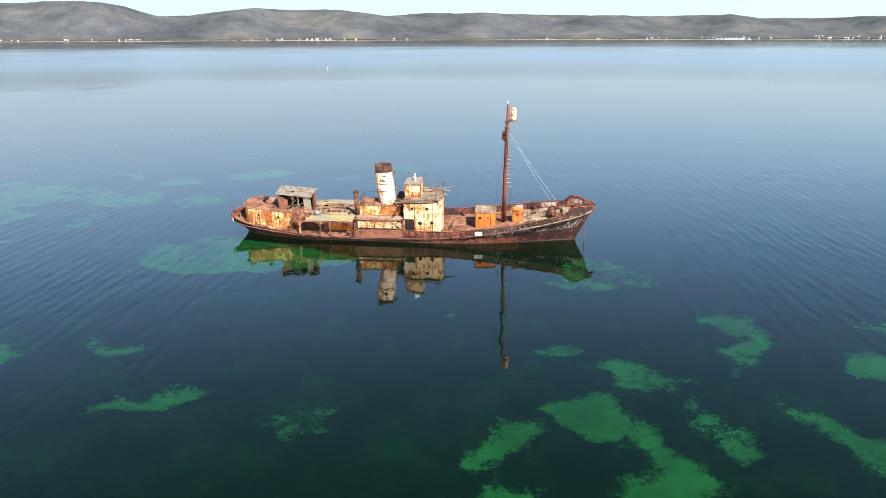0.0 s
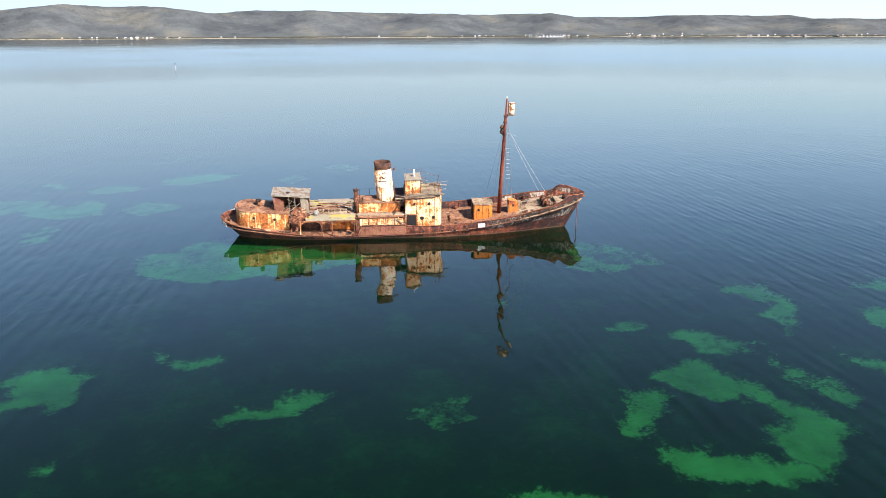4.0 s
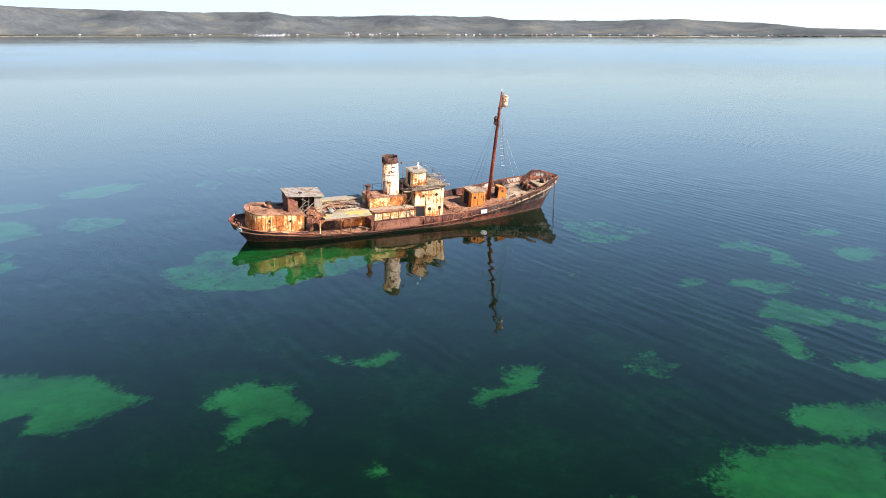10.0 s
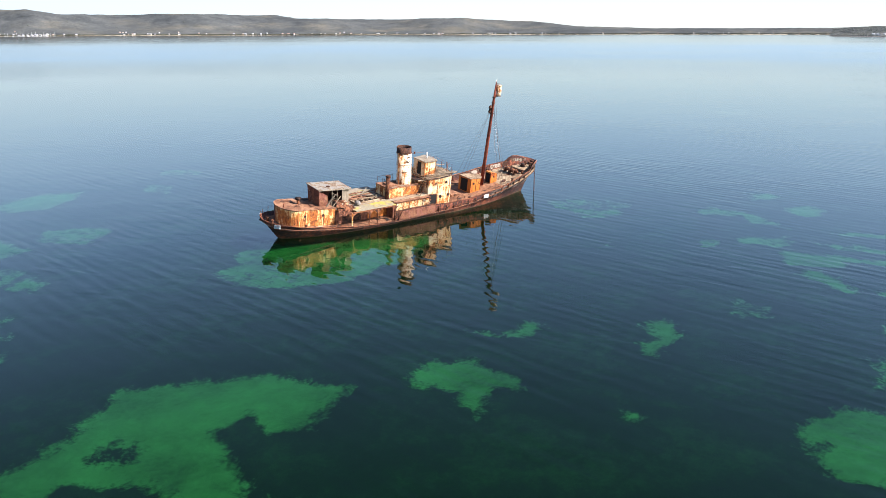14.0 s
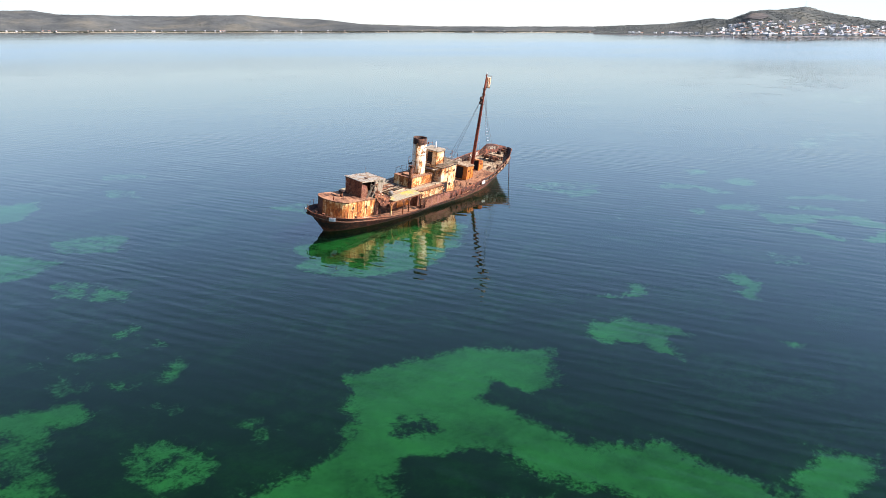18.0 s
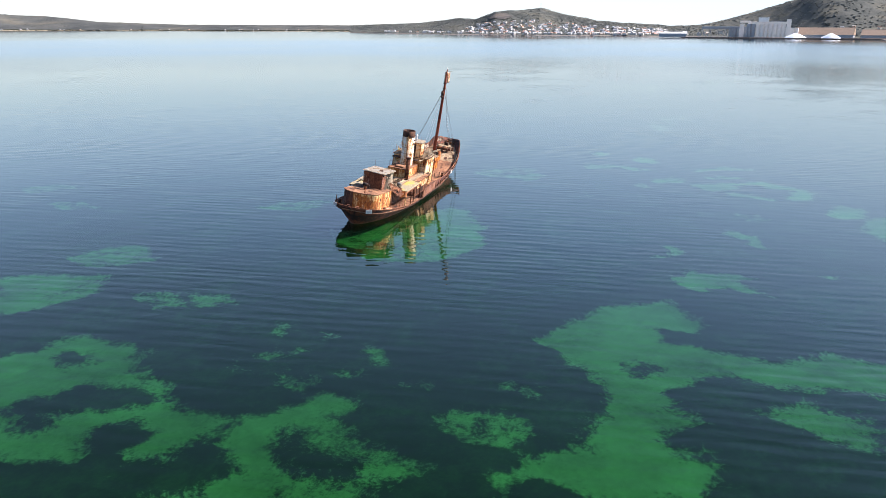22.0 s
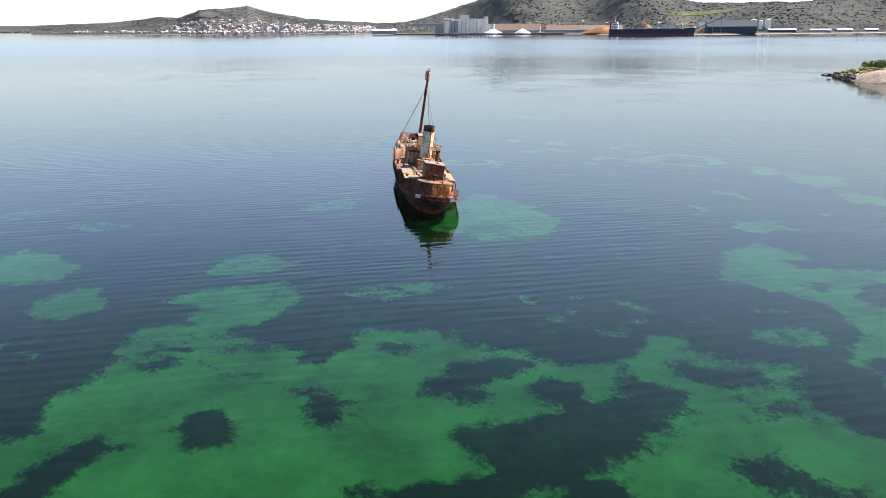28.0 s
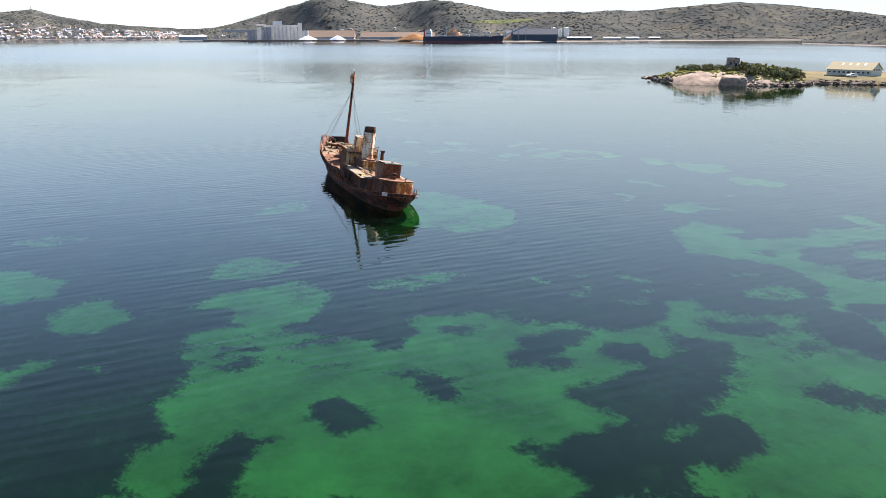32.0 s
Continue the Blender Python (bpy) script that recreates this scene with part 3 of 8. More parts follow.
bank([(-61.8, 116.5), (-60.8, 114.5), (-62.8, 112.3), (-64.3, 109.7), (-60.4, 108.9), (-58.3, 108.0), (-57.7, 105.6), (-59.0, 102.2), (-62.2, 99.3), (-64.7, 97.8), (-66.8, 95.2), (-68.8, 92.7), (-68.3, 89.4), (-68.1, 87.6), (-64.6, 85.3), (-65.1, 83.6), (-67.0, 83.4), (-68.0, 85.4), (-71.6, 82.3), (-73.0, 80.4), (-72.9, 77.3), (-74.3, 78.9), (-74.9, 80.3), (-77.2, 80.8), (-79.8, 80.7), (-79.2, 107.4)], 3)  # shore bank
bank([(-46.9, 124.3), (-44.6, 120.2), (-44.4, 113.1), (-48.7, 111.6), (-52.2, 112.5), (-54.0, 115.9), (-56.4, 117.5), (-57.5, 118.7)], 1.3)  # shore bank
bank([(-55.6, 126.0), (-58.9, 120.2), (-58.8, 114.5), (-61.4, 112.2), (-64.3, 113.5), (-68.6, 111.7), (-66.6, 108.9), (-64.3, 111.8), (-60.1, 108.7), (-57.7, 105.8), (-59.8, 103.5), (-62.5, 102.8), (-63.1, 99.7), (-65.6, 96.0), (-69.0, 93.8), (-68.6, 89.8), (-65.4, 85.8), (-67.0, 84.5), (-70.8, 87.8), (-72.5, 85.6), (-77.8, 89.0), (-82.3, 93.5), (-86.8, 95.9)], 3)  # shore bank
bank([(-55.6, 126.0), (-68.6, 111.7), (-77.8, 89.0), (-82.3, 93.5), (-87.0, 96.1), (-77.1, 130.2), (-73.7, 133.7), (-70.6, 131.4), (-67.7, 128.9), (-63.5, 129.1), (-60.6, 125.9)], 3)  # shore bank
bank([(-71.6, 85.0), (-72.8, 81.0), (-76.8, 80.5), (-81.1, 80.5), (-84.1, 77.8), (-90.3, 84.8), (-86.6, 97.5), (-81.9, 94.7), (-77.7, 89.4)], 2)  # shore bank
bank([(-65.1, 129.3), (-69.3, 113.8), (-77.1, 102.3), (-81.2, 94.2), (-79.5, 85.4), (-83.5, 79.7), (-95.5, 93.5), (-75.3, 133.3), (-70.1, 128.9)], 3)  # shore bank
bank([(-30.0, 144.0), (-26.5, 141.5), (-28.9, 137.1), (-34.1, 133.7), (-38.5, 134.6), (-38.5, 138.1), (-37.3, 142.3)], 1.2)  # north bank
bank([(-47.2, 135.6), (-42.1, 134.0), (-40.2, 131.3), (-44.5, 128.7), (-48.3, 128.5), (-48.9, 131.7), (-49.0, 134.8)], 2)  # north bank
bank([(-54.4, 126.1), (-53.3, 120.5), (-50.3, 121.0), (-45.3, 120.5), (-44.7, 115.0), (-47.7, 111.3), (-52.6, 116.6), (-54.9, 117.8), (-58.4, 114.4), (-59.1, 117.1), (-59.3, 120.2), (-56.5, 124.9)], 1.2)  # north bank
bank([(-39.1, 121.5), (-34.2, 118.8), (-34.2, 115.2), (-39.0, 110.6), (-40.6, 113.5), (-41.4, 116.9)], 0.6)  # north bank
bank([(-16.4, 139.1), (-14.2, 134.9), (-17.0, 130.4), (-19.6, 134.2)], 0.25)  # north bank
bank([(-7.7, 148.3), (-2.8, 144.9), (-6.1, 140.6), (-10.3, 144.8)], 0.3)  # north bank
bank([(-13.8, 109.8), (-9.4, 105.3), (-8.1, 100.6), (-14.5, 102.9)], 0.3)  # north bank
bank([(-40.3, 119.4), (-35.4, 118.5), (-37.5, 115.4), (-39.5, 111.9), (-41.3, 115.1)], 0.3)  # north bank
weed([(-62.7, 107.0), (-60.4, 106.4), (-62.1, 103.7), (-63.6, 103.2), (-64.3, 105.4)], 1.5)  # shore weed
weed([(-68.6, 104.4), (-66.6, 101.9), (-65.9, 98.5), (-67.6, 94.9), (-69.1, 97.1), (-69.4, 99.5), (-70.4, 101.4), (-71.9, 100.4), (-72.3, 101.9), (-70.8, 103.4), (-70.4, 104.5)], 2)  # shore weed
weed([(-71.9, 98.0), (-70.3, 95.9), (-72.1, 93.7), (-74.2, 94.0), (-74.5, 91.6), (-69.4, 90.1), (-71.4, 89.1), (-74.9, 87.3), (-77.2, 88.4), (-79.3, 92.5), (-81.2, 93.4), (-81.7, 95.6), (-82.7, 98.5), (-81.5, 102.8), (-78.3, 103.2), (-76.9, 104.2), (-75.4, 102.8), (-74.9, 100.2), (-75.1, 97.0)], 3)  # great weed
weed([(-79.9, 103.7), (-82.8, 96.4), (-85.5, 97.4), (-87.2, 97.7), (-87.2, 99.8), (-87.1, 102.7), (-87.8, 104.7), (-89.7, 104.9), (-86.3, 111.7), (-84.8, 109.5), (-83.0, 109.4), (-83.2, 111.1), (-81.5, 111.1), (-80.3, 111.9), (-81.4, 109.1), (-80.6, 106.0)], 3)  # great weed
bank([(-82.9, 102.1), (-82.8, 100.7), (-83.8, 100.4), (-84.1, 101.5)], 1)  # great weed
bank([(-82.6, 102.0), (-82.5, 100.9), (-83.2, 100.1), (-83.9, 100.8), (-83.7, 102.2)], 0.8)  # great weed
weed([(-77.9, 80.4), (-76.7, 78.6), (-74.9, 79.0), (-73.0, 77.0), (-72.7, 74.5), (-75.0, 74.4), (-77.4, 75.6), (-79.0, 77.2), (-79.8, 78.5), (-79.8, 80.6)], 2)  # shore weed
weed([(-69.5, 86.8), (-68.0, 83.9), (-70.2, 81.1), (-74.9, 81.2), (-79.5, 82.0), (-79.4, 85.5), (-74.8, 84.1)], 0.05)  # thin weed
weed([(-70.0, 120.6), (-69.8, 118.7), (-72.7, 117.1), (-74.0, 117.6), (-74.3, 119.0), (-73.0, 119.9)], 2)  # shore weed
weed([(-68.3, 112.7), (-68.8, 110.6), (-71.8, 109.6), (-73.2, 110.4), (-72.4, 112.1)], 1.2)  # shore weed
weed([(-60.6, 124.5), (-59.9, 122.7), (-60.5, 120.8), (-62.2, 122.7)], 1.2)  # shore weed
weed([(-73.7, 127.9), (-71.8, 126.2), (-71.0, 124.9), (-73.2, 123.5), (-74.0, 125.4), (-75.8, 126.4), (-77.7, 127.4), (-77.0, 129.7)], 2)  # shore weed
weed([(-82.9, 89.3), (-82.3, 86.3), (-83.6, 85.8), (-84.6, 85.5), (-85.7, 85.1), (-87.1, 83.6), (-88.0, 84.5), (-87.0, 86.3), (-85.5, 88.3), (-84.2, 89.5)], 1)  # shore weed
weed([(-72.5, 76.7), (-72.5, 74.0), (-75.2, 73.0), (-78.6, 74.5), (-82.4, 78.6), (-80.9, 80.3), (-78.0, 80.2)], 2)  # shore weed
weed([(-82.8, 89.1), (-83.6, 87.2), (-85.8, 85.1), (-87.3, 83.1), (-88.6, 85.2), (-87.2, 87.2), (-85.0, 89.0)], 1)  # shore weed
weed([(-73.7, 72.3), (-73.6, 70.1), (-74.7, 68.2), (-76.9, 69.8), (-76.8, 72.4), (-75.3, 72.5)], 1)  # shore weed
weed([(-53.6, 140.8), (-52.5, 134.6), (-52.4, 130.4), (-55.0, 126.2), (-58.6, 125.7), (-61.2, 127.4), (-63.7, 129.0), (-67.9, 128.9), (-70.3, 130.5), (-71.7, 132.4), (-73.1, 135.5)], 3)  # west weed
weed([(-56.7, 140.3), (-49.5, 134.6), (-52.2, 129.4), (-57.1, 127.1), (-59.2, 125.3), (-62.9, 126.8), (-65.3, 129.4), (-69.5, 128.8), (-71.4, 131.0), (-73.1, 132.3), (-75.4, 133.0), (-72.2, 139.3)], 3)  # west weed
bank([(-55.2, 140.4), (-54.7, 138.4), (-53.6, 136.2), (-53.6, 135.1), (-55.2, 134.9), (-56.5, 136.9), (-57.7, 140.2)], 0.8)  # west weed
bank([(-57.0, 132.7), (-56.7, 131.8), (-57.5, 131.1), (-58.2, 131.9)], 0.5)  # west weed
weed([(-47.9, 128.3), (-47.5, 124.3), (-49.2, 120.5), (-52.8, 121.4), (-52.1, 126.0)], 1.5)  # west weed
bank([(-54.1, 92.8), (-53.0, 91.9), (-54.8, 90.6), (-55.8, 91.7)], 0.35)  # crumb
bank([(-55.1, 89.2), (-54.4, 88.5), (-55.5, 87.0), (-56.2, 88.2)], 0.3)  # crumb
bank([(-57.4, 85.1), (-56.7, 83.7), (-58.5, 82.7), (-59.2, 83.6)], 0.6)  # crumb
bank([(-62.0, 92.8), (-61.1, 92.0), (-62.3, 90.9), (-62.8, 91.8)], 0.35)  # crumb
bank([(-62.1, 81.6), (-61.4, 80.1), (-61.9, 79.0), (-62.8, 80.4)], 0.5)  # crumb
bank([(-61.9, 73.5), (-61.1, 72.6), (-62.2, 72.3), (-62.7, 73.0)], 0.4)  # crumb
bank([(-66.9, 77.4), (-66.0, 75.3), (-66.6, 72.9), (-68.2, 74.2), (-68.2, 76.5)], 0.6)  # crumb
bank([(-48.9, 102.4), (-48.2, 99.5), (-49.7, 98.2), (-50.3, 101.0)], 0.3)  # crumb
bank([(-48.8, 107.9), (-47.6, 105.2), (-51.0, 102.3), (-51.9, 105.0)], 0.2)  # crumb
bank([(-58.4, 83.8), (-56.7, 84.7), (-57.2, 83.4), (-59.1, 82.1), (-59.6, 82.6)], 0.5)  # crumb
bank([(-62.5, 79.6), (-61.7, 79.6), (-61.7, 78.7), (-62.6, 78.8)], 0.4)  # crumb
bank([(-63.1, 72.6), (-62.0, 72.4), (-61.9, 71.4), (-62.8, 71.5)], 0.4)  # crumb
bank([(-54.8, 92.5), (-53.5, 92.6), (-53.7, 91.3), (-54.9, 91.2)], 0.35)  # crumb
bank([(-55.7, 88.7), (-54.6, 88.5), (-55.2, 87.1), (-56.2, 87.2)], 0.35)  # crumb
bank([(-49.7, 101.4), (-48.4, 101.5), (-48.5, 99.2), (-49.9, 99.4)], 0.35)  # crumb
bank([(-68.6, 87.7), (-67.3, 86.3), (-65.7, 85.7), (-65.1, 83.2), (-66.5, 82.7), (-67.7, 84.8), (-69.0, 84.0), (-71.0, 84.3)], 0.6)  # mottle
bank([(-68.9, 75.9), (-66.9, 76.2), (-65.9, 75.0), (-65.7, 72.8), (-67.5, 72.3), (-69.3, 73.0), (-69.5, 74.8)], 0.35)  # mottle
bank([(-70.3, 85.2), (-68.3, 84.0), (-71.2, 80.9), (-72.9, 77.1), (-74.2, 79.7)], 0.35)  # mottle
bank([(-62.8, 92.7), (-61.2, 92.7), (-61.6, 91.3), (-62.9, 91.0)], 0.3)  # mottle
bank([(-59.9, 91.9), (-58.4, 90.7), (-58.7, 88.9), (-60.0, 89.9)], 0.2)  # mottle
bank([(-61.6, 85.6), (-60.9, 84.5), (-61.5, 83.3), (-62.2, 84.1)], 0.3)  # mottle
bank([(-64.6, 89.3), (-62.4, 88.8), (-63.9, 85.9), (-65.5, 87.1)], 0.15)  # mottle
field = np.clip(field, -3, 3) + 0.9 * fractal(gx, gy, 2.0, 31, 3, 0.75) + 0.8 * fractal(gx, gy, 6.0, 35, 3, 0.7)
bed_z = BED + 0.16 * np.clip(-field, 0, 1) + 0.10 * fractal(gx, gy, 9.0, 41, 3)
seabed = tagged(sheet("seabed", xs, ys, bed_z, MAT_BED, field), "pale sand sea bed with dark ragged seagrass beds", "sea bed", kind="structure")


# ---- the water: one still, slightly rippled sheet to the horizon ----
def water_material():
    m, n, l = material("clear_calm_sea_water")
    g = n.new("ShaderNodeNewGeometry")
    turn = n.new("ShaderNodeMapping")
    turn.inputs["Rotation"].default_value = (0, 0, radians(9))
    turn.inputs["Scale"].default_value = (1.0, 0.30, 1.0)
    l.new(g.outputs["Position"], turn.inputs["Vector"])
    a = noise_node(n, l, turn.outputs[0], 0.60, 2, 0.45, None, 0.6)
    turn2 = n.new("ShaderNodeMapping")
    turn2.inputs["Rotation"].default_value = (0, 0, radians(-35))
    turn2.inputs["Scale"].default_value = (1.0, 0.3, 1.0)
    l.new(g.outputs["Position"], turn2.inputs["Vector"])
    b = noise_node(n, l, turn2.outputs[0], 1.6, 2, 0.5)
    c = noise_node(n, l, g.outputs["Position"], 0.035, 3, 0.5)
    calm = n.new("ShaderNodeMapRange")
    calm.inputs[1].default_value, calm.inputs[2].default_value = 0.38, 0.66
    calm.inputs[3].default_value, calm.inputs[4].default_value = 0.30, 1.1
    l.new(c.outputs[0], calm.inputs[0])
    h = math_node(n, l, "ADD", math_node(n, l, "MULTIPLY", a.outputs[0], 1.5), math_node(n, l, "MULTIPLY", b.outputs[0], 0.16))
    h = math_node(n, l, "MULTIPLY", h, calm.outputs[0])
    wave = n.new("ShaderNodeTexWave")
    wave.wave_type, wave.bands_direction, wave.wave_profile = "BANDS", "X", "SIN"
    wave.inputs["Scale"].default_value, wave.inputs["Distortion"].default_value = 0.21, 14.0
    wave.inputs["Detail"].default_value, wave.inputs["Detail Scale"].default_value = 3.0, 0.22
    l.new(turn.outputs[0], wave.inputs["Vector"])
    h = math_node(n, l, "ADD", h, math_node(n, l, "MULTIPLY", math_node(n, l, "MULTIPLY", wave.outputs["Fac"], 0.26), calm.outputs[0]))
    # the small waves die away on the open water, which a breath of wind roughens further out
    off = n.new("ShaderNodeVectorMath")
    off.operation = "DISTANCE"
    off.inputs[1].default_value = (-20, 80, 0)
    l.new(g.outputs["Position"], off.inputs[0])
    open_water = n.new("ShaderNodeMapRange")
    open_water.inputs[1].default_value, open_water.inputs[2].default_value = 90, 420
    open_water.inputs[3].default_value, open_water.inputs[4].default_value = 1.0, 0.9
    l.new(off.outputs["Value"], open_water.inputs[0])
    h = math_node(n, l, "MULTIPLY", h, open_water.outputs[0])
    bp = n.new("ShaderNodeBump")
    bp.inputs["Strength"].default_value, bp.inputs["Distance"].default_value = 1.0, 0.030
    l.new(h, bp.inputs["Height"])
    clear = n.new("ShaderNodeBsdfTransparent")
    clear.inputs["Color"].default_value = (0.112, 0.350, 0.168, 1)
    body = n.new("ShaderNodeBsdfDiffuse")
    body.inputs["Color"].default_value = (0.006, 0.026, 0.017, 1)
    inner = n.new("ShaderNodeMixShader")
    inner.inputs[0].default_value = 0.08
    l.new(clear.outputs[0], inner.inputs[1])
    l.new(body.outputs[0], inner.inputs[2])
    gl = n.new("ShaderNodeBsdfGlossy")
    gl.distribution = "BECKMANN"
    far_out = n.new("ShaderNodeMapRange")
    far_out.inputs[2].default_value = 2000
    l.new(off.outputs["Value"], far_out.inputs[0])
    breeze = ramp_node(n, [(0.12, (0.0,)), (0.20, (0.13,)), (0.32, (0.23,)), (0.55, (0.22,)), (0.85, (0.13,))])
    l.new(far_out.outputs[0], breeze.inputs[0])
    # glassy lanes and ruffled lanes on the open water
    lanes = noise_node(n, l, g.outputs["Position"], 0.006, 4, 0.6)
    lane = ramp_node(n, [(0.36, (0.88,)), (0.56, (1.08,))])
    l.new(lanes.outputs[0], lane.inputs[0])
    ruffle = math_node(n, l, "MULTIPLY", breeze.outputs[0], lane.outputs[0])
    l.new(ruffle, gl.inputs["Roughness"])
    l.new(bp.outputs[0], gl.inputs["Normal"])
    fr = n.new("ShaderNodeLayerWeight")
    fr.inputs["Blend"].default_value = 0.5
    l.new(bp.outputs[0], fr.inputs["Normal"])
    gloss = math_node(n, l, "MULTIPLY_ADD", math_node(n, l, "POWER", fr.outputs["Facing"], 4.9), 0.98)
    gloss.node.inputs[2].default_value = 0.009
    mx = n.new("ShaderNodeMixShader")
    l.new(gloss, mx.inputs[0])
    l.new(inner.outputs[0], mx.inputs[1])
    l.new(gl.outputs[0], mx.inputs[2])
    o = n.new("ShaderNodeOutputMaterial")
    l.new(mx.outputs[0], o.inputs["Surface"])
    return m


wxs = spaced(-5200, 5200, -120, 120, 20.0, 1.5)
water = tagged(sheet("water", wxs, wxs, np.zeros((len(wxs), len(wxs))), water_material()), "clear calm blue-green harbour water with small ripples", "water", kind="structure")

# ---- the wreck: x towards the bow, y to port, z up from the water amidships; it lists to starboard ----
ship = new("shipwreck")
ship.matrix_basis = pose(-5.25, 91.6, 0, 0, 0, math.degrees(math.atan2(-5.0, 41.7))) @ pose(0, 0, 0, 8.0, 0, 0)
tagged(ship, "abandoned rusting steel whale chaser listing in shallow water", "shipwreck")


def curve(x, pairs):
    """A smooth curve through (x, value) pairs."""
    for (a, u), (b, v) in zip(pairs, pairs[1:]):
        if x <= b:
            k = max((x - a) / (b - a), 0)
            return u + (v - u) * k
    return pairs[-1][1]


STERN, STEM = -21.2, 23.4
DECK_Z = [(-21.2, 2.15), (-19, 1.85), (-16, 1.55), (-12, 1.15), (-8, 0.95), (-4, 0.95), (4, 1.15), (8, 1.45), (12, 1.95), (16, 2.6), (20, 3.35), (23.4, 3.9)]
HALF_DECK = [(-21.2, 0.02), (-21.0, 1.0), (-20.4, 1.9), (-19.4, 2.6), (-18, 3.1), (-15, 3.55), (-11, 3.8), (-4, 4.0), (6, 4.0), (11, 3.85), (14.5, 3.6), (17.5, 3.1), (19.5, 2.6), (21, 2.1), (22.2, 1.35), (23, 0.65), (23.4, 0.05)]
HALF_WATER = [(-19.2, 0.02), (-19.0, 0.45), (-18.4, 0.95), (-17, 1.6), (-15, 2.25), (-11, 2.9), (-4, 3.4), (5, 3.5), (10, 3.05), (14, 2.1), (17, 1.25), (19.5, 0.5), (21.2, 0.03)]
RAIL_Z = [(-21.2, 2.55), (-19, 2.25), (-17, 1.95), (-13.5, 1.55), (-11, 1.2), (-8, 1.03), (-5.35, 1.03), (-5.1, 1.6), (-4.6, 2.2), (-3.9, 2.36), (0.2, 2.3), (3, 2.08), (6.9, 2.13), (10, 2.45), (13.4, 2.85), (16.6, 3.45), (18.5, 3.75), (19.8, 3.92), (20.1, 4.3), (20.6, 4.75), (21.6, 4.8), (22.5, 4.62), (23.4, 4.45)]


def deck_half(x):
    return curve(x, HALF_DECK)


def build_hull():
    """Shell plating from below the water to the rail, both sides, with a thickness."""
    bm = bmesh.new()
    n = 150
    levels = (-1.3, -0.6, 0.0, 0.3, 0.6, 1.0)
    for side in (-1, 1):
        cols = []
        for i in range(n + 1):
            u = i / n
            u = 0.5 - 0.5 * math.cos(math.pi * u)
            xd = STERN + (STEM - STERN) * u
            xw = -19.2 + 40.4 * u
            zt = curve(xd, RAIL_Z)
            hd, hw = deck_half(xd), curve(xw, HALF_WATER)
            col = []
            for z in levels:
                k = z if z < 0 else z * (zt if z > 0 else 1)
                f = max(k, 0) / zt
                if z < 0:
                    x, h = xw + (0.25 if u < 0.5 else -0.35) * (-z) * (abs(u - 0.5) * 2) ** 3, hw * (1 + 0.22 * z)
                else:
                    x, h = xw + (xd - xw) * f, hw + (hd - hw) * f ** 0.8
                h += 0.035 * noise.noise((x * 0.6, k * 0.8, side * 5.0))
                col.append(Vector((x, side * max(h, 0.012), k)))
            cols.append(col)
        grid = [[bm.verts.new(p) for p in col] for col in cols]
        for a, b in zip(grid, grid[1:]):
            for k in range(len(levels) - 1):
                q = (a[k], b[k], b[k + 1], a[k + 1])
                bm.faces.new(q if side < 0 else q[::-1])
    bmesh.ops.remove_doubles(bm, verts=bm.verts[:], dist=0.03)
    return bm


hull = part("hull", build_hull(), MAT_HULL, ship, "dark rusted riveted hull plating", True)
hull.modifiers.new("plate", "SOLIDIFY").thickness = 0.07
hull.modifiers["plate"].offset = -1


def deck_plate(x0, x1, n, lift=0.0, inset=0.06, mat=MAT_DECK, name="deck", label="", y0=None, y1=None):
    bm = bmesh.new()
    rows = []
    for i in range(n + 1):
        x = x0 + (x1 - x0) * i / n
        h = max(deck_half(x) - inset, 0.02)
        lo, hi = (-h if y0 is None else max(y0, -h)), (h if y1 is None else min(y1, h))
        rows.append([bm.verts.new((x, lo + (hi - lo) * k / 8, curve(x, DECK_Z) + lift + 0.03 * (1 - (2 * k / 8 - 1) ** 2) + 0.02 * noise.noise((x, k * 0.7, 3)))) for k in range(9)])
    for a, b in zip(rows, rows[1:]):
        for k in range(8):
            bm.faces.new((a[k], b[k], b[k + 1], a[k + 1]))
    ob = part(name, bm, mat, ship, label)
    ob.modifiers.new("plate", "SOLIDIFY").thickness = 0.06
    return ob


deck_plate(-20.9, 6.0, 60, label="scaling brown main deck")
deck_plate(6.0, 14.6, 30, 0.004, name="well_deck", label="rust-brown well deck")
deck_plate(14.6, 23.0, 30, 0.008, mat=MAT_PALEDECK, name="foredeck", label="pale dusty foredeck")


def rail_cap(side):
    bm = bmesh.new()
    tube(bm, [(x, side * (deck_half(x) + 0.0), curve(x, RAIL_Z) + 0.02) for x in np.linspace(-21.15, 23.35, 120)], 0.055, 6)
    return bm


for side, nm in ((-1, "starboard"), (1, "port")):
    part("rail_cap", rail_cap(side), MAT_RUST, ship)
    # rubbing strake along the foot of the bulwark
    bm = bmesh.new()
    tube(bm, [(x, side * (deck_half(x) * 0.985 + 0.02), curve(x, DECK_Z) - 0.05) for x in np.linspace(-20.9, 21.5, 90)], 0.06, 6, True, 0.6)
    part("rubbing_strake", bm, MAT_RUST_AND_SHADE, ship)

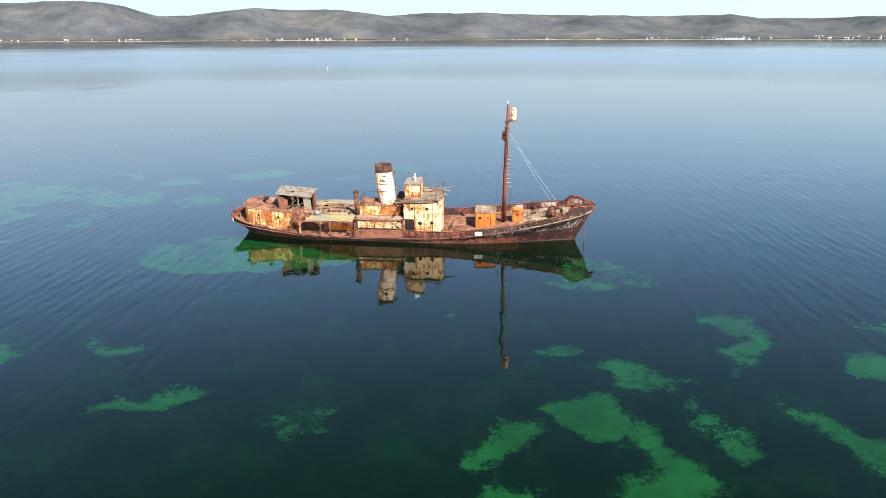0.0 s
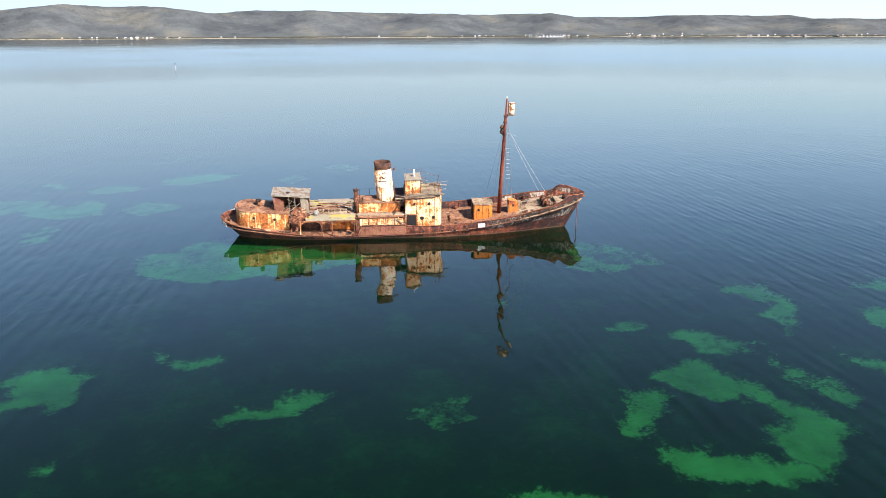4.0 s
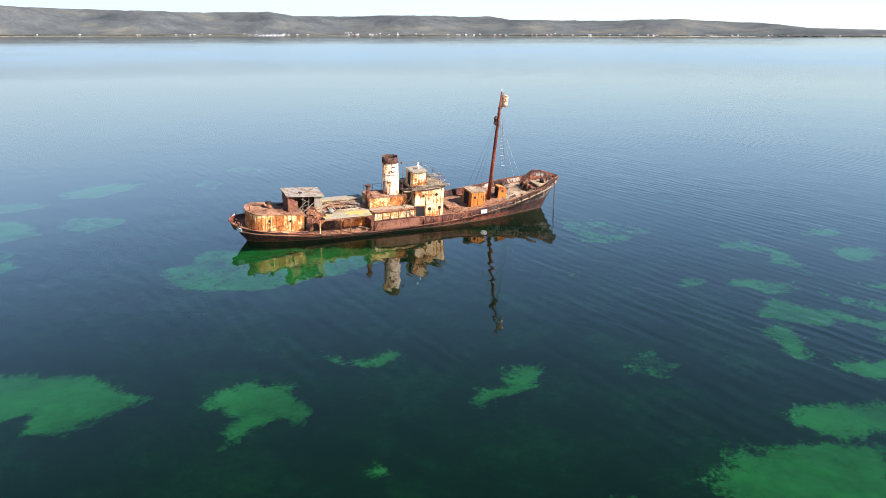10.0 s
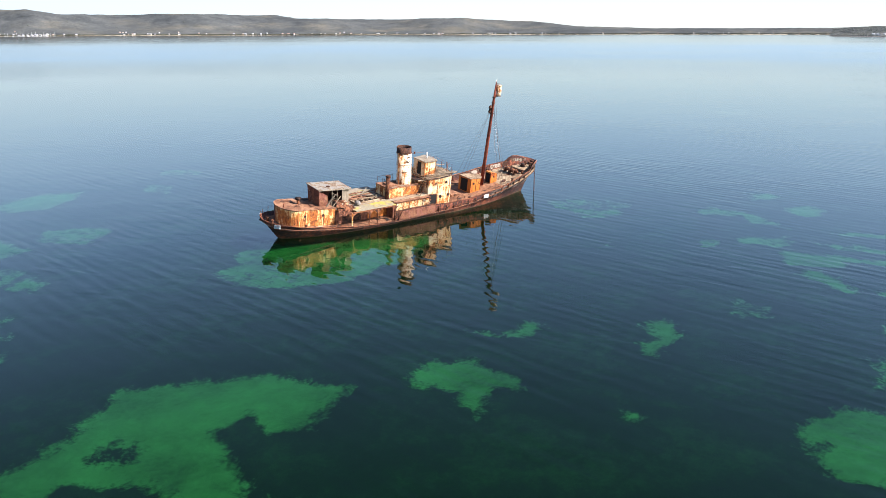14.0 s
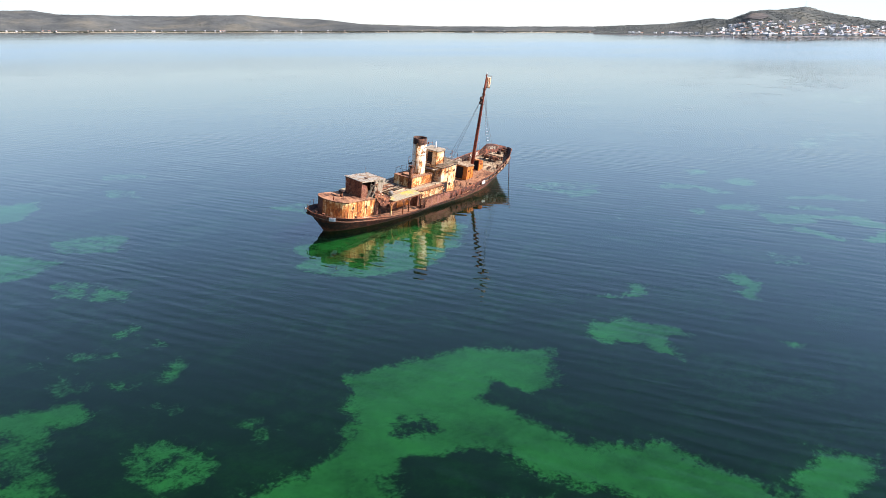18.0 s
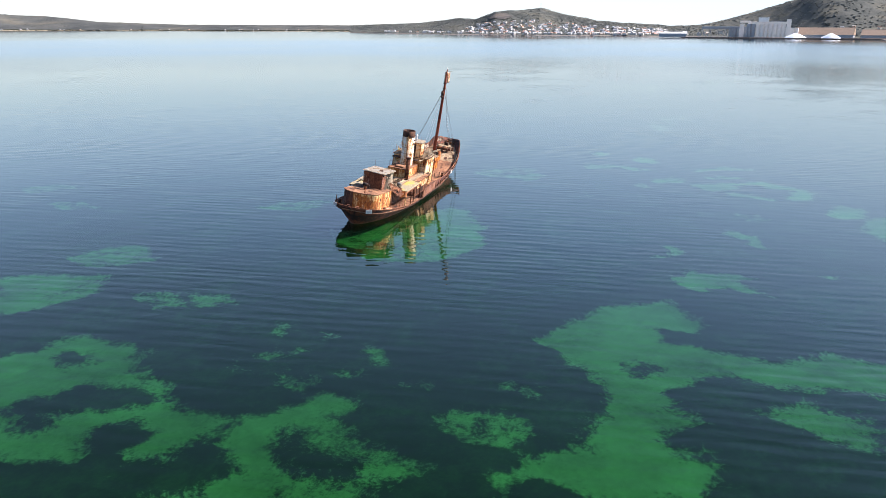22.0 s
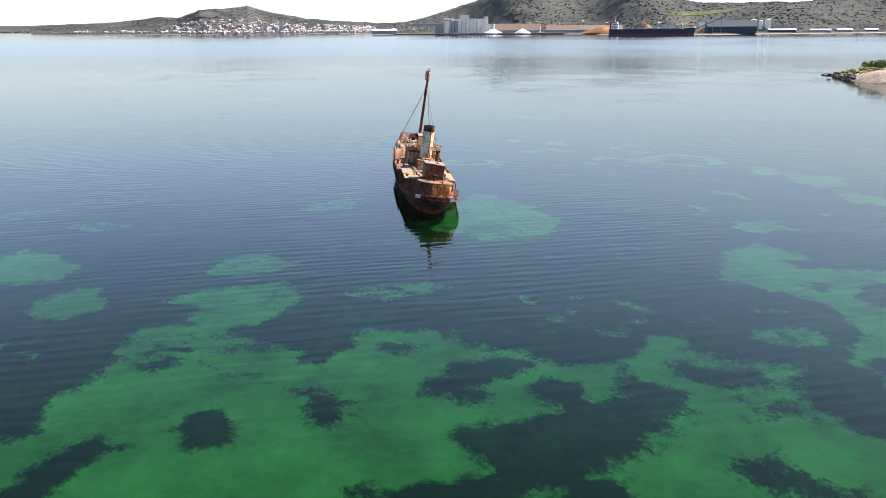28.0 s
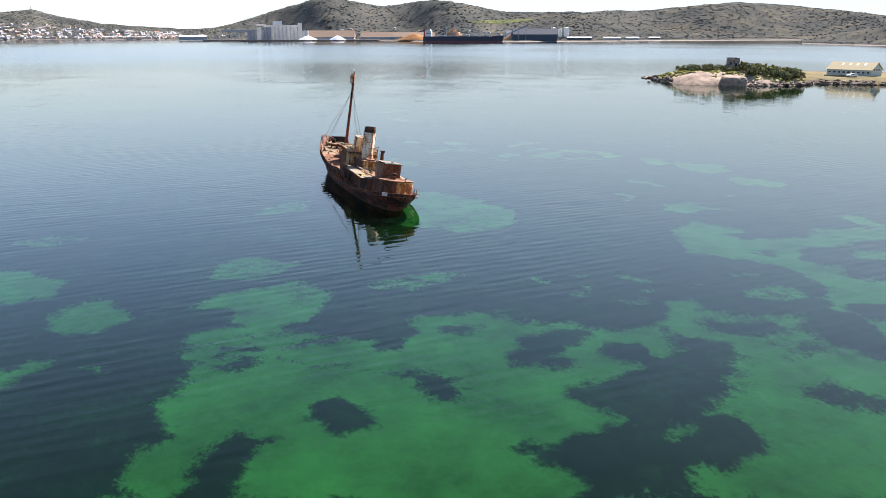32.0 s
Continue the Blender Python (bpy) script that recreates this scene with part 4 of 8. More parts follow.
# bulwark stays along the inside of the bulwark
for side in (-1, 1):
    for x in np.arange(-3.6, 19.0, 1.3):
        y, zd, zr = deck_half(x) - 0.08, curve(x, DECK_Z), curve(x, RAIL_Z)
        bm = bmesh.new()
        box(bm, x - 0.03, x + 0.03, side * y - 0.05, side * y + 0.05, zd, zr)
        for v in bm.verts:
            if v.co.z < zd + 0.1 and v.co.y * side < y:
                v.co.y -= side * 0.30
        part("bulwark_stay", bm, MAT_RUST, ship)
# patches of flaking black and white paint on the bow plating
for x0, x1, lo, hi in ((11.0, 14.5, 0.50, 0.93), (14.7, 17.0, 0.55, 0.96), (17.2, 19.6, 0.5, 0.95), (19.8, 22.6, 0.45, 0.95)):
    for side in (-1, 1):
        bm = bmesh.new()
        rows = []
        for i in range(9):
            xd = x0 + (x1 - x0) * i / 8
            u = (xd - STERN) / (STEM - STERN)
            xw, zt = -19.2 + 40.4 * u, curve(xd, RAIL_Z) if xd < 19.8 else curve(19.7, RAIL_Z) + (xd - 19.7) * 0.15
            hd, hw = deck_half(xd), curve(xw, HALF_WATER)
            rows.append([bm.verts.new((xw + (xd - xw) * f, side * (hw + (hd - hw) * f ** 0.8 + 0.012), zt * f)) for f in np.linspace(lo, hi, 5)])
        for a, b in zip(rows, rows[1:]):
            for k in range(4):
                q = (a[k], b[k], b[k + 1], a[k + 1])
                bm.faces.new(q if side < 0 else q[::-1])
        part("hull_plate", bm, MAT_WHITEBLACK, ship, "flaking black and white paint on a bow plate", True)


# ---- deck houses ----
def house(name, outline, z0, z1, mat, label, roof=MAT_DECK, thick=0.06, roof_over=0.08, port=None):
    """Plated walls round a plan outline (x, y) with level-following z0, z1 (numbers or curves), plus a roof part with an overhang."""
    bm = bmesh.new()
    zb = (lambda x: z0) if isinstance(z0, (int, float)) else (lambda x: curve(x, z0))
    zt = (lambda x: z1) if isinstance(z1, (int, float)) else (lambda x: curve(x, z1))
    n = len(outline)
    bot = [bm.verts.new((x, y, zb(x))) for x, y in outline]
    top = [bm.verts.new((x, y, zt(x))) for x, y in outline]
    for i in range(n):
        f = bm.faces.new((bot[i], bot[(i + 1) % n], top[(i + 1) % n], top[i]))
        # port walls: darker second material, rust and wear with shade put into the colour
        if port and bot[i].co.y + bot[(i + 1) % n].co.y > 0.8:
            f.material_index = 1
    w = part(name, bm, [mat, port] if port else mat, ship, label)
    w.modifiers.new("plate", "SOLIDIFY").thickness = thick
    if roof is not None:
        bm = bmesh.new()
        cx, cy = sum(p[0] for p in outline) / n, sum(p[1] for p in outline) / n
        pts = []
        for x, y in outline:
            d = Vector((x - cx, y - cy))
            d = d + d.normalized() * roof_over
            pts.append((cx + d.x, cy + d.y))
        lo = [bm.verts.new((x, y, zt(x) - 0.02)) for x, y in pts]
        hi = [bm.verts.new((x, y, zt(x) + 0.06)) for x, y in pts]
        bm.faces.new(hi)
        bm.faces.new(lo[::-1])
        for i in range(n):
            bm.faces.new((lo[i], lo[(i + 1) % n], hi[(i + 1) % n], hi[i]))
        bmesh.ops.triangulate(bm, faces=bm.faces[:2])
        part("roof", bm, roof, w)
    return w


def round_end(x_mid, x_end, half, n=10):
    """Outline points of a half-oval end from +half round to -half."""
    return [(x_mid + (x_end - x_mid) * math.sin(math.pi * k / n), half * math.cos(math.pi * k / n)) for k in range(n + 1)]


aft_outline = [(-12.9, -2.1), (-12.9, 2.1)] + round_end(-17.9, -19.3, 2.1, 12)
aft_house = house("aft_deckhouse", aft_outline, [(-20, 1.9), (-16, 1.5), (-12.5, 1.15)], [(-19.4, 3.85), (-16, 3.62), (-12.5, 3.2)], MAT_OCHRE, "round-ended aft deckhouse with ochre paint and rust runs", port=MAT_PORTRUST_SHADE)

MAIN_TOP = 2.96
main_house = house("main_deckhouse", [(-12.7, -1.9), (-5.2, -1.9), (-5.0, -2.9), (0.9, -2.9), (0.9, 2.9), (-12.7, 2.6)], [(-13, 1.1), (-8, 0.9), (1, 1.0)], MAIN_TOP, MAT_REDLEAD, "long deckhouse with peeling red and white paint", None, port=MAT_PORTRUST_SHADE)

bridge_outline = [(0.95, -2.35), (2.3, -2.55), (4.4, -2.45), (5.0, -2.1), (5.35, -1.2), (5.45, 0), (5.35, 1.2), (5.0, 2.1), (4.4, 2.45), (0.95, 2.5)]
bridge = house("bridge_house", bridge_outline, 1.1, [(0.9, 4.95), (5.5, 5.2)], MAT_CREAM, "tall rust-streaked cream bridge house", MAT_PALEDECK, port=MAT_WORN)
wheelhouse = house("wheelhouse", [(1.0, -1.2), (2.85, -1.2), (2.85, 1.0), (1.0, 1.0)], 5.0, [(1.0, 6.95), (2.85, 7.1)], MAT_CREAM, "small square wheelhouse on the bridge roof", MAT_TIMBER)
casing = house("funnel_casing", [(-4.6, -1.3), (0.35, -1.3), (0.35, 1.35), (-4.6, 1.35)], 2.96, [(-4.6, 4.2), (0.4, 4.1)], MAT_OCHRE, "low ochre engine casing under the funnel", MAT_DECK, port=MAT_PORTRUST_SHADE)
box_house = house("foredeck_house", [(9.35, -1.3), (11.2, -1.35), (11.7, -0.9), (11.75, 0.6), (11.3, 1.0), (9.35, 1.0)], 1.6, [(9.3, 3.65), (11.8, 3.55)], MAT_ORANGE, "orange-rusted deck shelter abaft the mast", MAT_PALEDECK, port=MAT_PORTRUST_SHADE)

# funnel: an oval, raked tube, open at the top
def build_funnel(z0, z1, wall=0.05):
    bm = bmesh.new()
    rings = []
    prof = [(z0, 1.0, 0.82, 0), (z1, 1.0, 0.82, 0), (z1, 0.93, 0.75, 0), (z0 + 0.02, 0.93, 0.75, 0)]
    for z, a, b, _ in prof:
        x = -1.3 - 0.38 * (z - 4.1) / 4.85
        rings.append([bm.verts.new((x + a * math.cos(t), -0.1 + b * math.sin(t), z)) for t in np.linspace(0, 2 * math.pi, 41)[:-1]])
    for a, b in zip(rings, rings[1:]):
        for k in range(40):
            bm.faces.new((a[k], a[(k + 1) % 40], b[(k + 1) % 40], b[k]))
    return bm


funnel = part("funnel", build_funnel(4.05, 8.25), MAT_FUNNEL, ship, "tall oval funnel, white paint with rust spots", True)
part("funnel_top", build_funnel(8.25, 8.97), MAT_RUST_AND_SHADE, funnel, "sooty black rusted funnel rim", True)

# exhaust pipe beside the casing
pipe = part("exhaust_pipe", bar([(-4.9, -1.4, 2.96), (-4.9, -1.4, 5.85)], 0.27, 16), MAT_RUST, ship, "thick rusty vent pipe with a collar", True)
part("collar", bar([(-4.9, -1.4, 5.80), (-4.9, -1.4, 6.0)], 0.33, 16), MAT_RUST_AND_SHADE, pipe)

# mast
MAST_FOOT, MAST_TOP = Vector((12.65, -0.15, 1.95)), Vector((13.0, -0.45, 16.45))
mast = part("mast", bar([MAST_FOOT, MAST_FOOT.lerp(MAST_TOP, 0.5), MAST_FOOT.lerp(MAST_TOP, 0.82), MAST_TOP], [0.27, 0.22, 0.17, 0.07], 14), MAT_MASTRUST, ship, "tall raked red-brown mast", True)

# ---- fittings of the wreck ----
srng = random.Random(11)


def disc(bm, centre, normal, radius, thick=0.03, sides=14, hole=0.0):
    """A round plate (or ring, with a hole) facing along normal."""
    c, nrm = Vector(centre), Vector(normal).normalized()
    u = nrm.cross(Vector((0, 0, 1)))
    if u.length < 1e-3:
        u = Vector((1, 0, 0))
    u.normalize()
    w = nrm.cross(u)
    def ring(r, d):
        return [bm.verts.new(c + nrm * d + r * (math.cos(2 * math.pi * k / sides) * u + math.sin(2 * math.pi * k / sides) * w)) for k in range(sides)]
    o0, o1 = ring(radius, 0), ring(radius, thick)
    for k in range(sides):
        bm.faces.new((o0[k], o0[(k + 1) % sides], o1[(k + 1) % sides], o1[k]))
    if hole:
        i0, i1 = ring(hole, 0), ring(hole, thick)
        for k in range(sides):
            bm.faces.new((i0[(k + 1) % sides], i0[k], i1[k], i1[(k + 1) % sides]))
            bm.faces.new((o1[k], o1[(k + 1) % sides], i1[(k + 1) % sides], i1[k]))
            bm.faces.new((o0[(k + 1) % sides], o0[k], i0[k], i0[(k + 1) % sides]))
    else:
        bm.faces.new(o1)
        bm.faces.new(o0[::-1])


# near-black panels on closed surfaces: the shade inside openings put into the colour
MAT_GLOOM = plain("dark_opening_shade", (0.012, 0.010, 0.009), 0.95, 0.3)


def porthole(parent, centre, normal, r=0.17, label=""):
    bm = bmesh.new()
    disc(bm, centre, normal, r + 0.05, 0.035, 16, r)
    p = part("porthole", bm, MAT_RUST, parent, label, False)
    bm = bmesh.new()
    disc(bm, centre, normal, r, 0.012, 16)
    part("pane", bm, MAT_GLOOM, p, "flat dark disc for the shade inside an empty opening")


def board(x0, y0, z0, x1, y1, z1, width, thick=0.03, twist=0.0, jag=0.0):
    """A plank between two points; jag roughens its ends."""
    bm = bmesh.new()
    a, b = Vector((x0, y0, z0)), Vector((x1, y1, z1))
    d = (b - a).normalized()
    s = d.cross(Vector((0, 0, 1)))
    if s.length < 1e-3:
        s = Vector((0, 1, 0))
    s = (Matrix.Rotation(radians(twist), 3, d) @ s.normalized()) * width / 2
    n = d.cross(s).normalized() * thick / 2
    vs = []
    for p, sg in ((a, -1), (b, 1)):
        for q, w in ((s, n), (-s, n), (-s, -n), (s, -n)):
            vs.append(bm.verts.new(p + q + w + d * sg * jag * srng.random()))
    for q in ((0, 1, 2, 3), (7, 6, 5, 4), (0, 4, 5, 1), (1, 5, 6, 2), (2, 6, 7, 3), (3, 7, 4, 0)):
        bm.faces.new([vs[i] for i in q])
    return bm


def slab_quad(corners, thick=0.03):
    """A plate through four corner points, with a thickness along its normal."""
    c = [Vector(p) for p in corners]
    n = (c[1] - c[0]).cross(c[3] - c[0]).normalized() * thick
    bm = bmesh.new()
    lo = [bm.verts.new(p) for p in c]
    hi = [bm.verts.new(p + n) for p in c]
    bm.faces.new(lo[::-1])
    bm.faces.new(hi)
    for i in range(4):
        bm.faces.new((lo[i], lo[(i + 1) % 4], hi[(i + 1) % 4], hi[i]))
    return bm


def torn_sheet(corners, n=5, sag=0.06, thick=0.02, rag=0.12):
    """A buckled sheet with ragged edges between four corners."""
    c = [Vector(p) for p in corners]
    bm = bmesh.new()
    nrm = (c[1] - c[0]).cross(c[3] - c[0]).normalized()
    g = []
    for i in range(n + 1):
        row = []
        for j in range(n + 1):
            u, v = i / n, j / n
            if i in (0, n):
                u += rag * (srng.random() - 0.5)
            if j in (0, n):
                v += rag * (srng.random() - 0.5)
            p = (c[0] * (1 - u) + c[1] * u) * (1 - v) + (c[3] * (1 - u) + c[2] * u) * v
            row.append(bm.verts.new(p + nrm * sag * 2 * (srng.random() - 0.5)))
        g.append(row)
    for i in range(n):
        for j in range(n):
            bm.faces.new((g[i][j], g[i + 1][j], g[i + 1][j + 1], g[i][j + 1]))
    ext = bmesh.ops.extrude_face_region(bm, geom=bm.faces[:])
    for v in ext["geom"]:
        if isinstance(v, bmesh.types.BMVert):
            v.co += nrm * thick
    return bm


# -- aft deckhouse: portholes, plate seams, roof vent, fittings --
for x in (-17.0, -14.6):
    porthole(aft_house, (x, -2.1, curve(x, [(-19, 3.1), (-13, 2.5)])), (0, -1, 0), 0.13)
    porthole(aft_house, (x, 2.1, curve(x, [(-19, 3.1), (-13, 2.5)])), (0, 1, 0), 0.13)
porthole(aft_house, (-19.27, 0.0, 3.1), (-1, 0, 0), 0.15)
for x in (-17.9, -16.2, -14.5, -12.95):
    for side in (-1, 1):
        part("plate_seam", bevelled_box(x - 0.03, x + 0.03, min(side * 2.085, side * 2.13), max(side * 2.085, side * 2.13), curve(x, [(-20, 1.9), (-16, 1.5), (-12.5, 1.15)]), curve(x, [(-19.4, 3.85), (-16, 3.62), (-12.5, 3.2)]), 0.008), MAT_RUST, aft_house)
bm = bmesh.new()
tube(bm, [(x, y * 1.015, z - 0.02) for (x, y), z in zip(aft_outline[2:], [curve(p[0], [(-19.4, 3.85), (-16, 3.62)]) for p in aft_outline[2:]])], 0.05, 6)
part("roof_edge_bar", bm, MAT_RUST, aft_house)
vent = part("mushroom_vent", bar([(-16.6, 0.1, 3.6), (-16.6, 0.1, 4.25)], 0.16, 12), MAT_RUST, ship, "squat rusty mushroom vent", True)
bm = bmesh.new()
tube(bm, [(-16.6, 0.1, 4.2), (-16.6, 0.1, 4.28), (-16.6, 0.1, 4.45), (-16.6, 0.1, 4.52)], [0.22, 0.36, 0.34, 0.12], 14)
part("cap", bm, MAT_RUST_AND_SHADE, vent, smooth=True)
part("vent_stub", bar([(-18.9, -0.7, 3.8), (-18.95, -0.75, 4.35)], 0.06, 8), MAT_MASTRUST, ship)
for x, y, a, b in ((-18.2, 0.9, 0.8, 0.5), (-17.6, -1.0, 0.6, 0.4), (-15.6, -1.2, 0.5, 0.7), (-15.4, 0.9, 0.9, 0.5), (-17.3, 0.5, 0.4, 0.9)):
    z = curve(x, [(-19.4, 3.85), (-16, 3.62), (-12.5, 3.2)]) + 0.06
    part("rust_scale", torn_sheet([(x, y, z), (x + a, y, z - 0.02), (x + a, y + b, z + 0.03), (x, y + b, z)], 3, 0.02, 0.015, 0.3), MAT_RUST_AND_SHADE if srng.random() < 0.5 else MAT_DECK, aft_house)

# stern rail stanchions, chocks and bollards
for x, side in ((-20.7, -1), (-20.2, -1), (-20.7, 1), (-20.0, 1), (-19.0, 1), (-18.0, 1), (-16.5, -1), (-14.9, -1), (-13.7, -1), (-12.6, -1)):
    y, z = side * (deck_half(x) - 0.07), curve(x, RAIL_Z)
    lean = 0.15 * (srng.random() - 0.5)
    part("stanchion", bar([(x, y, z - 0.3), (x + lean, y + lean * 0.5, z + (0.75 if x > -20 else 0.55))], 0.03, 6), MAT_RUST, ship)
for x, y in ((-20.2, -0.5), (-20.2, 0.6), (-17.2, -2.75), (-17.4, 2.75)):
    z = curve(x, DECK_Z)
    b = part("bollard", bar([(x, y, z), (x, y, z + 0.42)], 0.13, 10), MAT_RUST_AND_SHADE, ship, smooth=True)
    part("head", bar([(x, y, z + 0.42), (x, y, z + 0.5)], 0.18, 10), MAT_RUST, b)
for x in np.arange(-18.6, -12.6, 0.75):
    # deck-edge plating lifted and holed along the starboard side
    y = deck_half(x) - 0.62
    z = curve(x, DECK_Z) + 0.05
    part("deck_scale", torn_sheet([(x, -y - 0.30, z), (x + 0.6, -y - 0.30, z), (x + 0.6, -y + 0.35, z + 0.02), (x, -y + 0.3, z)], 3, 0.03, 0.015, 0.35), srng.choice((MAT_RUST_AND_SHADE, MAT_RUST, MAT_PALEDECK)), ship)
# dark sheets laid on the deck, painting the shade of holes
for x, y, s in ((-14.0, -3.0, 0.5), (-15.3, -3.05, 0.35), (-17.1, -2.7, 0.6), (-7.2, -2.6, 0.45), (-6.2, -3.3, 0.55), (-5.9, -2.8, 0.4), (6.6, -2.9, 0.45), (6.9, -2.0, 0.4), (15.6, -1.7, 0.5), (17.5, 1.0, 0.5), (18.3, -0.3, 0.4)):
    z = curve(x, DECK_Z) + 0.045
    h = part("deck_hole", torn_sheet([(x, y, z), (x + s, y, z), (x + s, y + s * 0.8, z), (x, y + s * 0.8, z)], 3, 0.008, 0.01, 0.35), MAT_GLOOM, ship, "dark patch painted as a hole through the rusted deck")


def sign_board(x, y, z, turn, w=0.95, h=0.55, label="weathered white warning board with faded lettering"):
    m = pose(x, y, z, 0, 0, turn)
    s = part("warning_sign", bevelled_box(-w / 2, w / 2, -0.015, 0.015, -h / 2, h / 2, 0.006), MAT_SIGNWHITE, ship, label, m=m)
    for k, (dz, ww, c) in enumerate(((0.26 * h, 0.55, MAT_SIGNRED), (0.03 * h, 0.70, MAT_SIGNGREY), (-0.14 * h, 0.62, MAT_SIGNGREY), (-0.31 * h, 0.66, MAT_SIGNGREY))):
        bm = bmesh.new()
        box(bm, -w * ww / 2, w * ww / 2, -0.022, -0.012, dz - 0.05 * h, dz + 0.05 * h)
        part("lettering", bm, c, s)


MAT_SIGNWHITE = plain("weathered_sign_white", (0.50, 0.49, 0.46), 0.6, 0.15, 4.0)
MAT_SIGNRED = plain("faded_red", (0.45, 0.10, 0.08), 0.7, 0.2)
MAT_SIGNGREY = plain("faded_grey", (0.35, 0.34, 0.33), 0.7, 0.2)
sign_board(9.95, -3.97, 1.98, 2, 0.85, 0.5)
sign_board(-20.45, -2.0, 2.22, -52, 0.72, 0.42)
sign_board(-20.2, 2.3, 2.25, -128, 0.72, 0.42)

# -- the hut on the aft house: open to starboard --
hut = new("aft_hut")
hut.parent = ship
tagged(hut, "boxy rusted hut with a pale flat roof and a broken-out side")
HZ0, HA, HB = 3.2, 5.45, 5.15
part("end_wall", slab_quad([(-14.6, -1.2, HZ0), (-14.6, 1.1, HZ0 + 0.1), (-14.75, 1.15, HA), (-14.7, -1.25, HA - 0.05)], 0.06), MAT_HUTWALL, hut, "rust-brown end wall with flaking grey paint")
part("port_wall", slab_quad([(-14.6, 1.1, HZ0), (-10.6, 1.05, HZ0 - 0.2), (-10.6, 1.1, HB), (-14.7, 1.15, HA)], 0.06), MAT_REDLEAD, hut, "red-brown plated side wall")
part("front_wall", slab_quad([(-10.6, 1.05, 3.0), (-10.6, -0.2, 3.0), (-10.55, -0.2, HB), (-10.6, 1.1, HB)], 0.06), MAT_RUST, hut)
part("broken_panel", torn_sheet([(-14.6, -1.22, HZ0 + 0.1), (-13.3, -1.22, HZ0), (-13.5, -1.22, 4.6), (-14.68, -1.25, 5.35)], 5, 0.05, 0.03, 0.15), MAT_REDLEAD, hut, "torn red-brown side panel")
part("broken_panel", torn_sheet([(-11.5, -1.25, 3.0), (-10.6, -1.25, 2.95), (-10.6, -1.28, 5.1), (-11.5, -1.28, 5.15)], 5, 0.03, 0.03, 0.10), MAT_TIMBER, hut, "grey weathered timber panel")
part("roof", torn_sheet([(-14.9, -1.45, HA + 0.02), (-10.4, -1.5, HB), (-10.4, 1.25, HB + 0.12), (-14.9, 1.3, HA + 0.12)], 8, 0.02, 0.06, 0.02), MAT_GREYSHEET, hut, "sagging grey cement sheet roof")
# added dark panels: the shade inside the hut put into the colour
part("inner_lining", bevelled_box(-14.5, -10.75, 0.92, 0.98, HZ0, 5.05, 0.01), MAT_RUST_AND_SHADE, hut, "dark inner wall with the hut's shade painted on")
part("inner_floor", bevelled_box(-14.5, -10.7, -1.1, 0.95, 3.18, 3.24, 0.01), MAT_RUST_AND_SHADE, hut)
part("inner_lining", bevelled_box(-10.74, -10.68, -0.2, 0.95, 3.1, 5.0, 0.01), MAT_RUST_AND_SHADE, hut)
part("roof_lip", bar([(-14.85, -1.45, HA - 0.03), (-10.4, -1.5, HB - 0.05)], 0.05, 6), MAT_TIMBER, hut)
part("roof_cap", bar([(-13.0, -0.5, 5.38), (-13.0, -0.5, 5.5), (-13.0, -0.5, 5.54)], [0.26, 0.24, 0.1], 12), MAT_RUST, hut, "small round roof vent")
for x in (-12.9, -12.2):
    part("post", bar([(x, -1.22, 3.1), (x + 0.05, -1.25, 5.25)], 0.05, 6), MAT_TIMBER, hut)
part("whip_aerial", bar([(-11.3, 0.9, 5.2), (-11.4, 0.95, 6.3)], 0.018, 5), MAT_DARKWIRE, hut)
for a, b, w in (((-13.9, -1.5, 3.3), (-12.6, -1.3, 4.5), 0.3), ((-13.2, -1.7, 3.2), (-11.6, -1.2, 4.3), 0.12), ((-13.0, -1.35, 4.9), (-12.2, -1.45, 4.5), 0.14), ((-12.8, -1.9, 3.1), (-11.0, -1.5, 3.7), 0.2), ((-14.0, -0.6, 3.3), (-12.2, -0.9, 4.0), 0.25)):
    part("fallen_board", board(*a, *b, w, 0.03, srng.uniform(-50, 50), 0.08), MAT_TIMBER, hut)
# crumpled sheets sliding off towards the side deck
for c, mt in (([(-12.9, -3.1, 2.55), (-11.3, -3.3, 2.6), (-11.2, -1.9, 3.35), (-12.5, -1.7, 3.4)], MAT_RUST), ([(-12.6, -2.2, 3.2), (-11.0, -2.5, 3.15), (-10.8, -1.4, 3.6), (-12.3, -1.2, 3.9)], MAT_WORN), ([(-11.9, -2.9, 2.9), (-10.6, -2.8, 3.0), (-10.4, -1.9, 3.3), (-11.7, -2.0, 3.3)], MAT_RUST)):
    part("crumpled_sheet", torn_sheet(c, 6, 0.13, 0.02, 0.25), mt, ship, "crumpled roof sheet hanging over the side deck")
bm = bmesh.new()
bmesh.ops.create_icosphere(bm, subdivisions=3, radius=0.32)
for v in bm.verts:
    v.co *= 1 + 0.12 * noise.noise(v.co * 3)
    v.co.x *= 1.25
part("drum", bm, plain("mottled_grey", (0.15, 0.13, 0.11), 0.85, 0.6, 5.0), ship, "mottled grey rounded float", True, pose(-9.7, -2.0, 3.38, 0, 12, 20))

# -- boat deck: cross beams, planks with gaps, skylight frame, canopies --
for x in np.arange(-12.4, -4.4, 0.8):
    part("deck_beam", bevelled_box(x - 0.05, x + 0.05, -1.95, 3.6, 2.82, 2.96, 0.01), MAT_RUST, ship)
for side_y in (-1.95, 2.6, 3.55):
    part("edge_beam", bevelled_box(-12.7, -4.5, side_y - 0.05, side_y + 0.05, 2.80, 2.97, 0.01), MAT_RUST, ship)
yy = -1.85
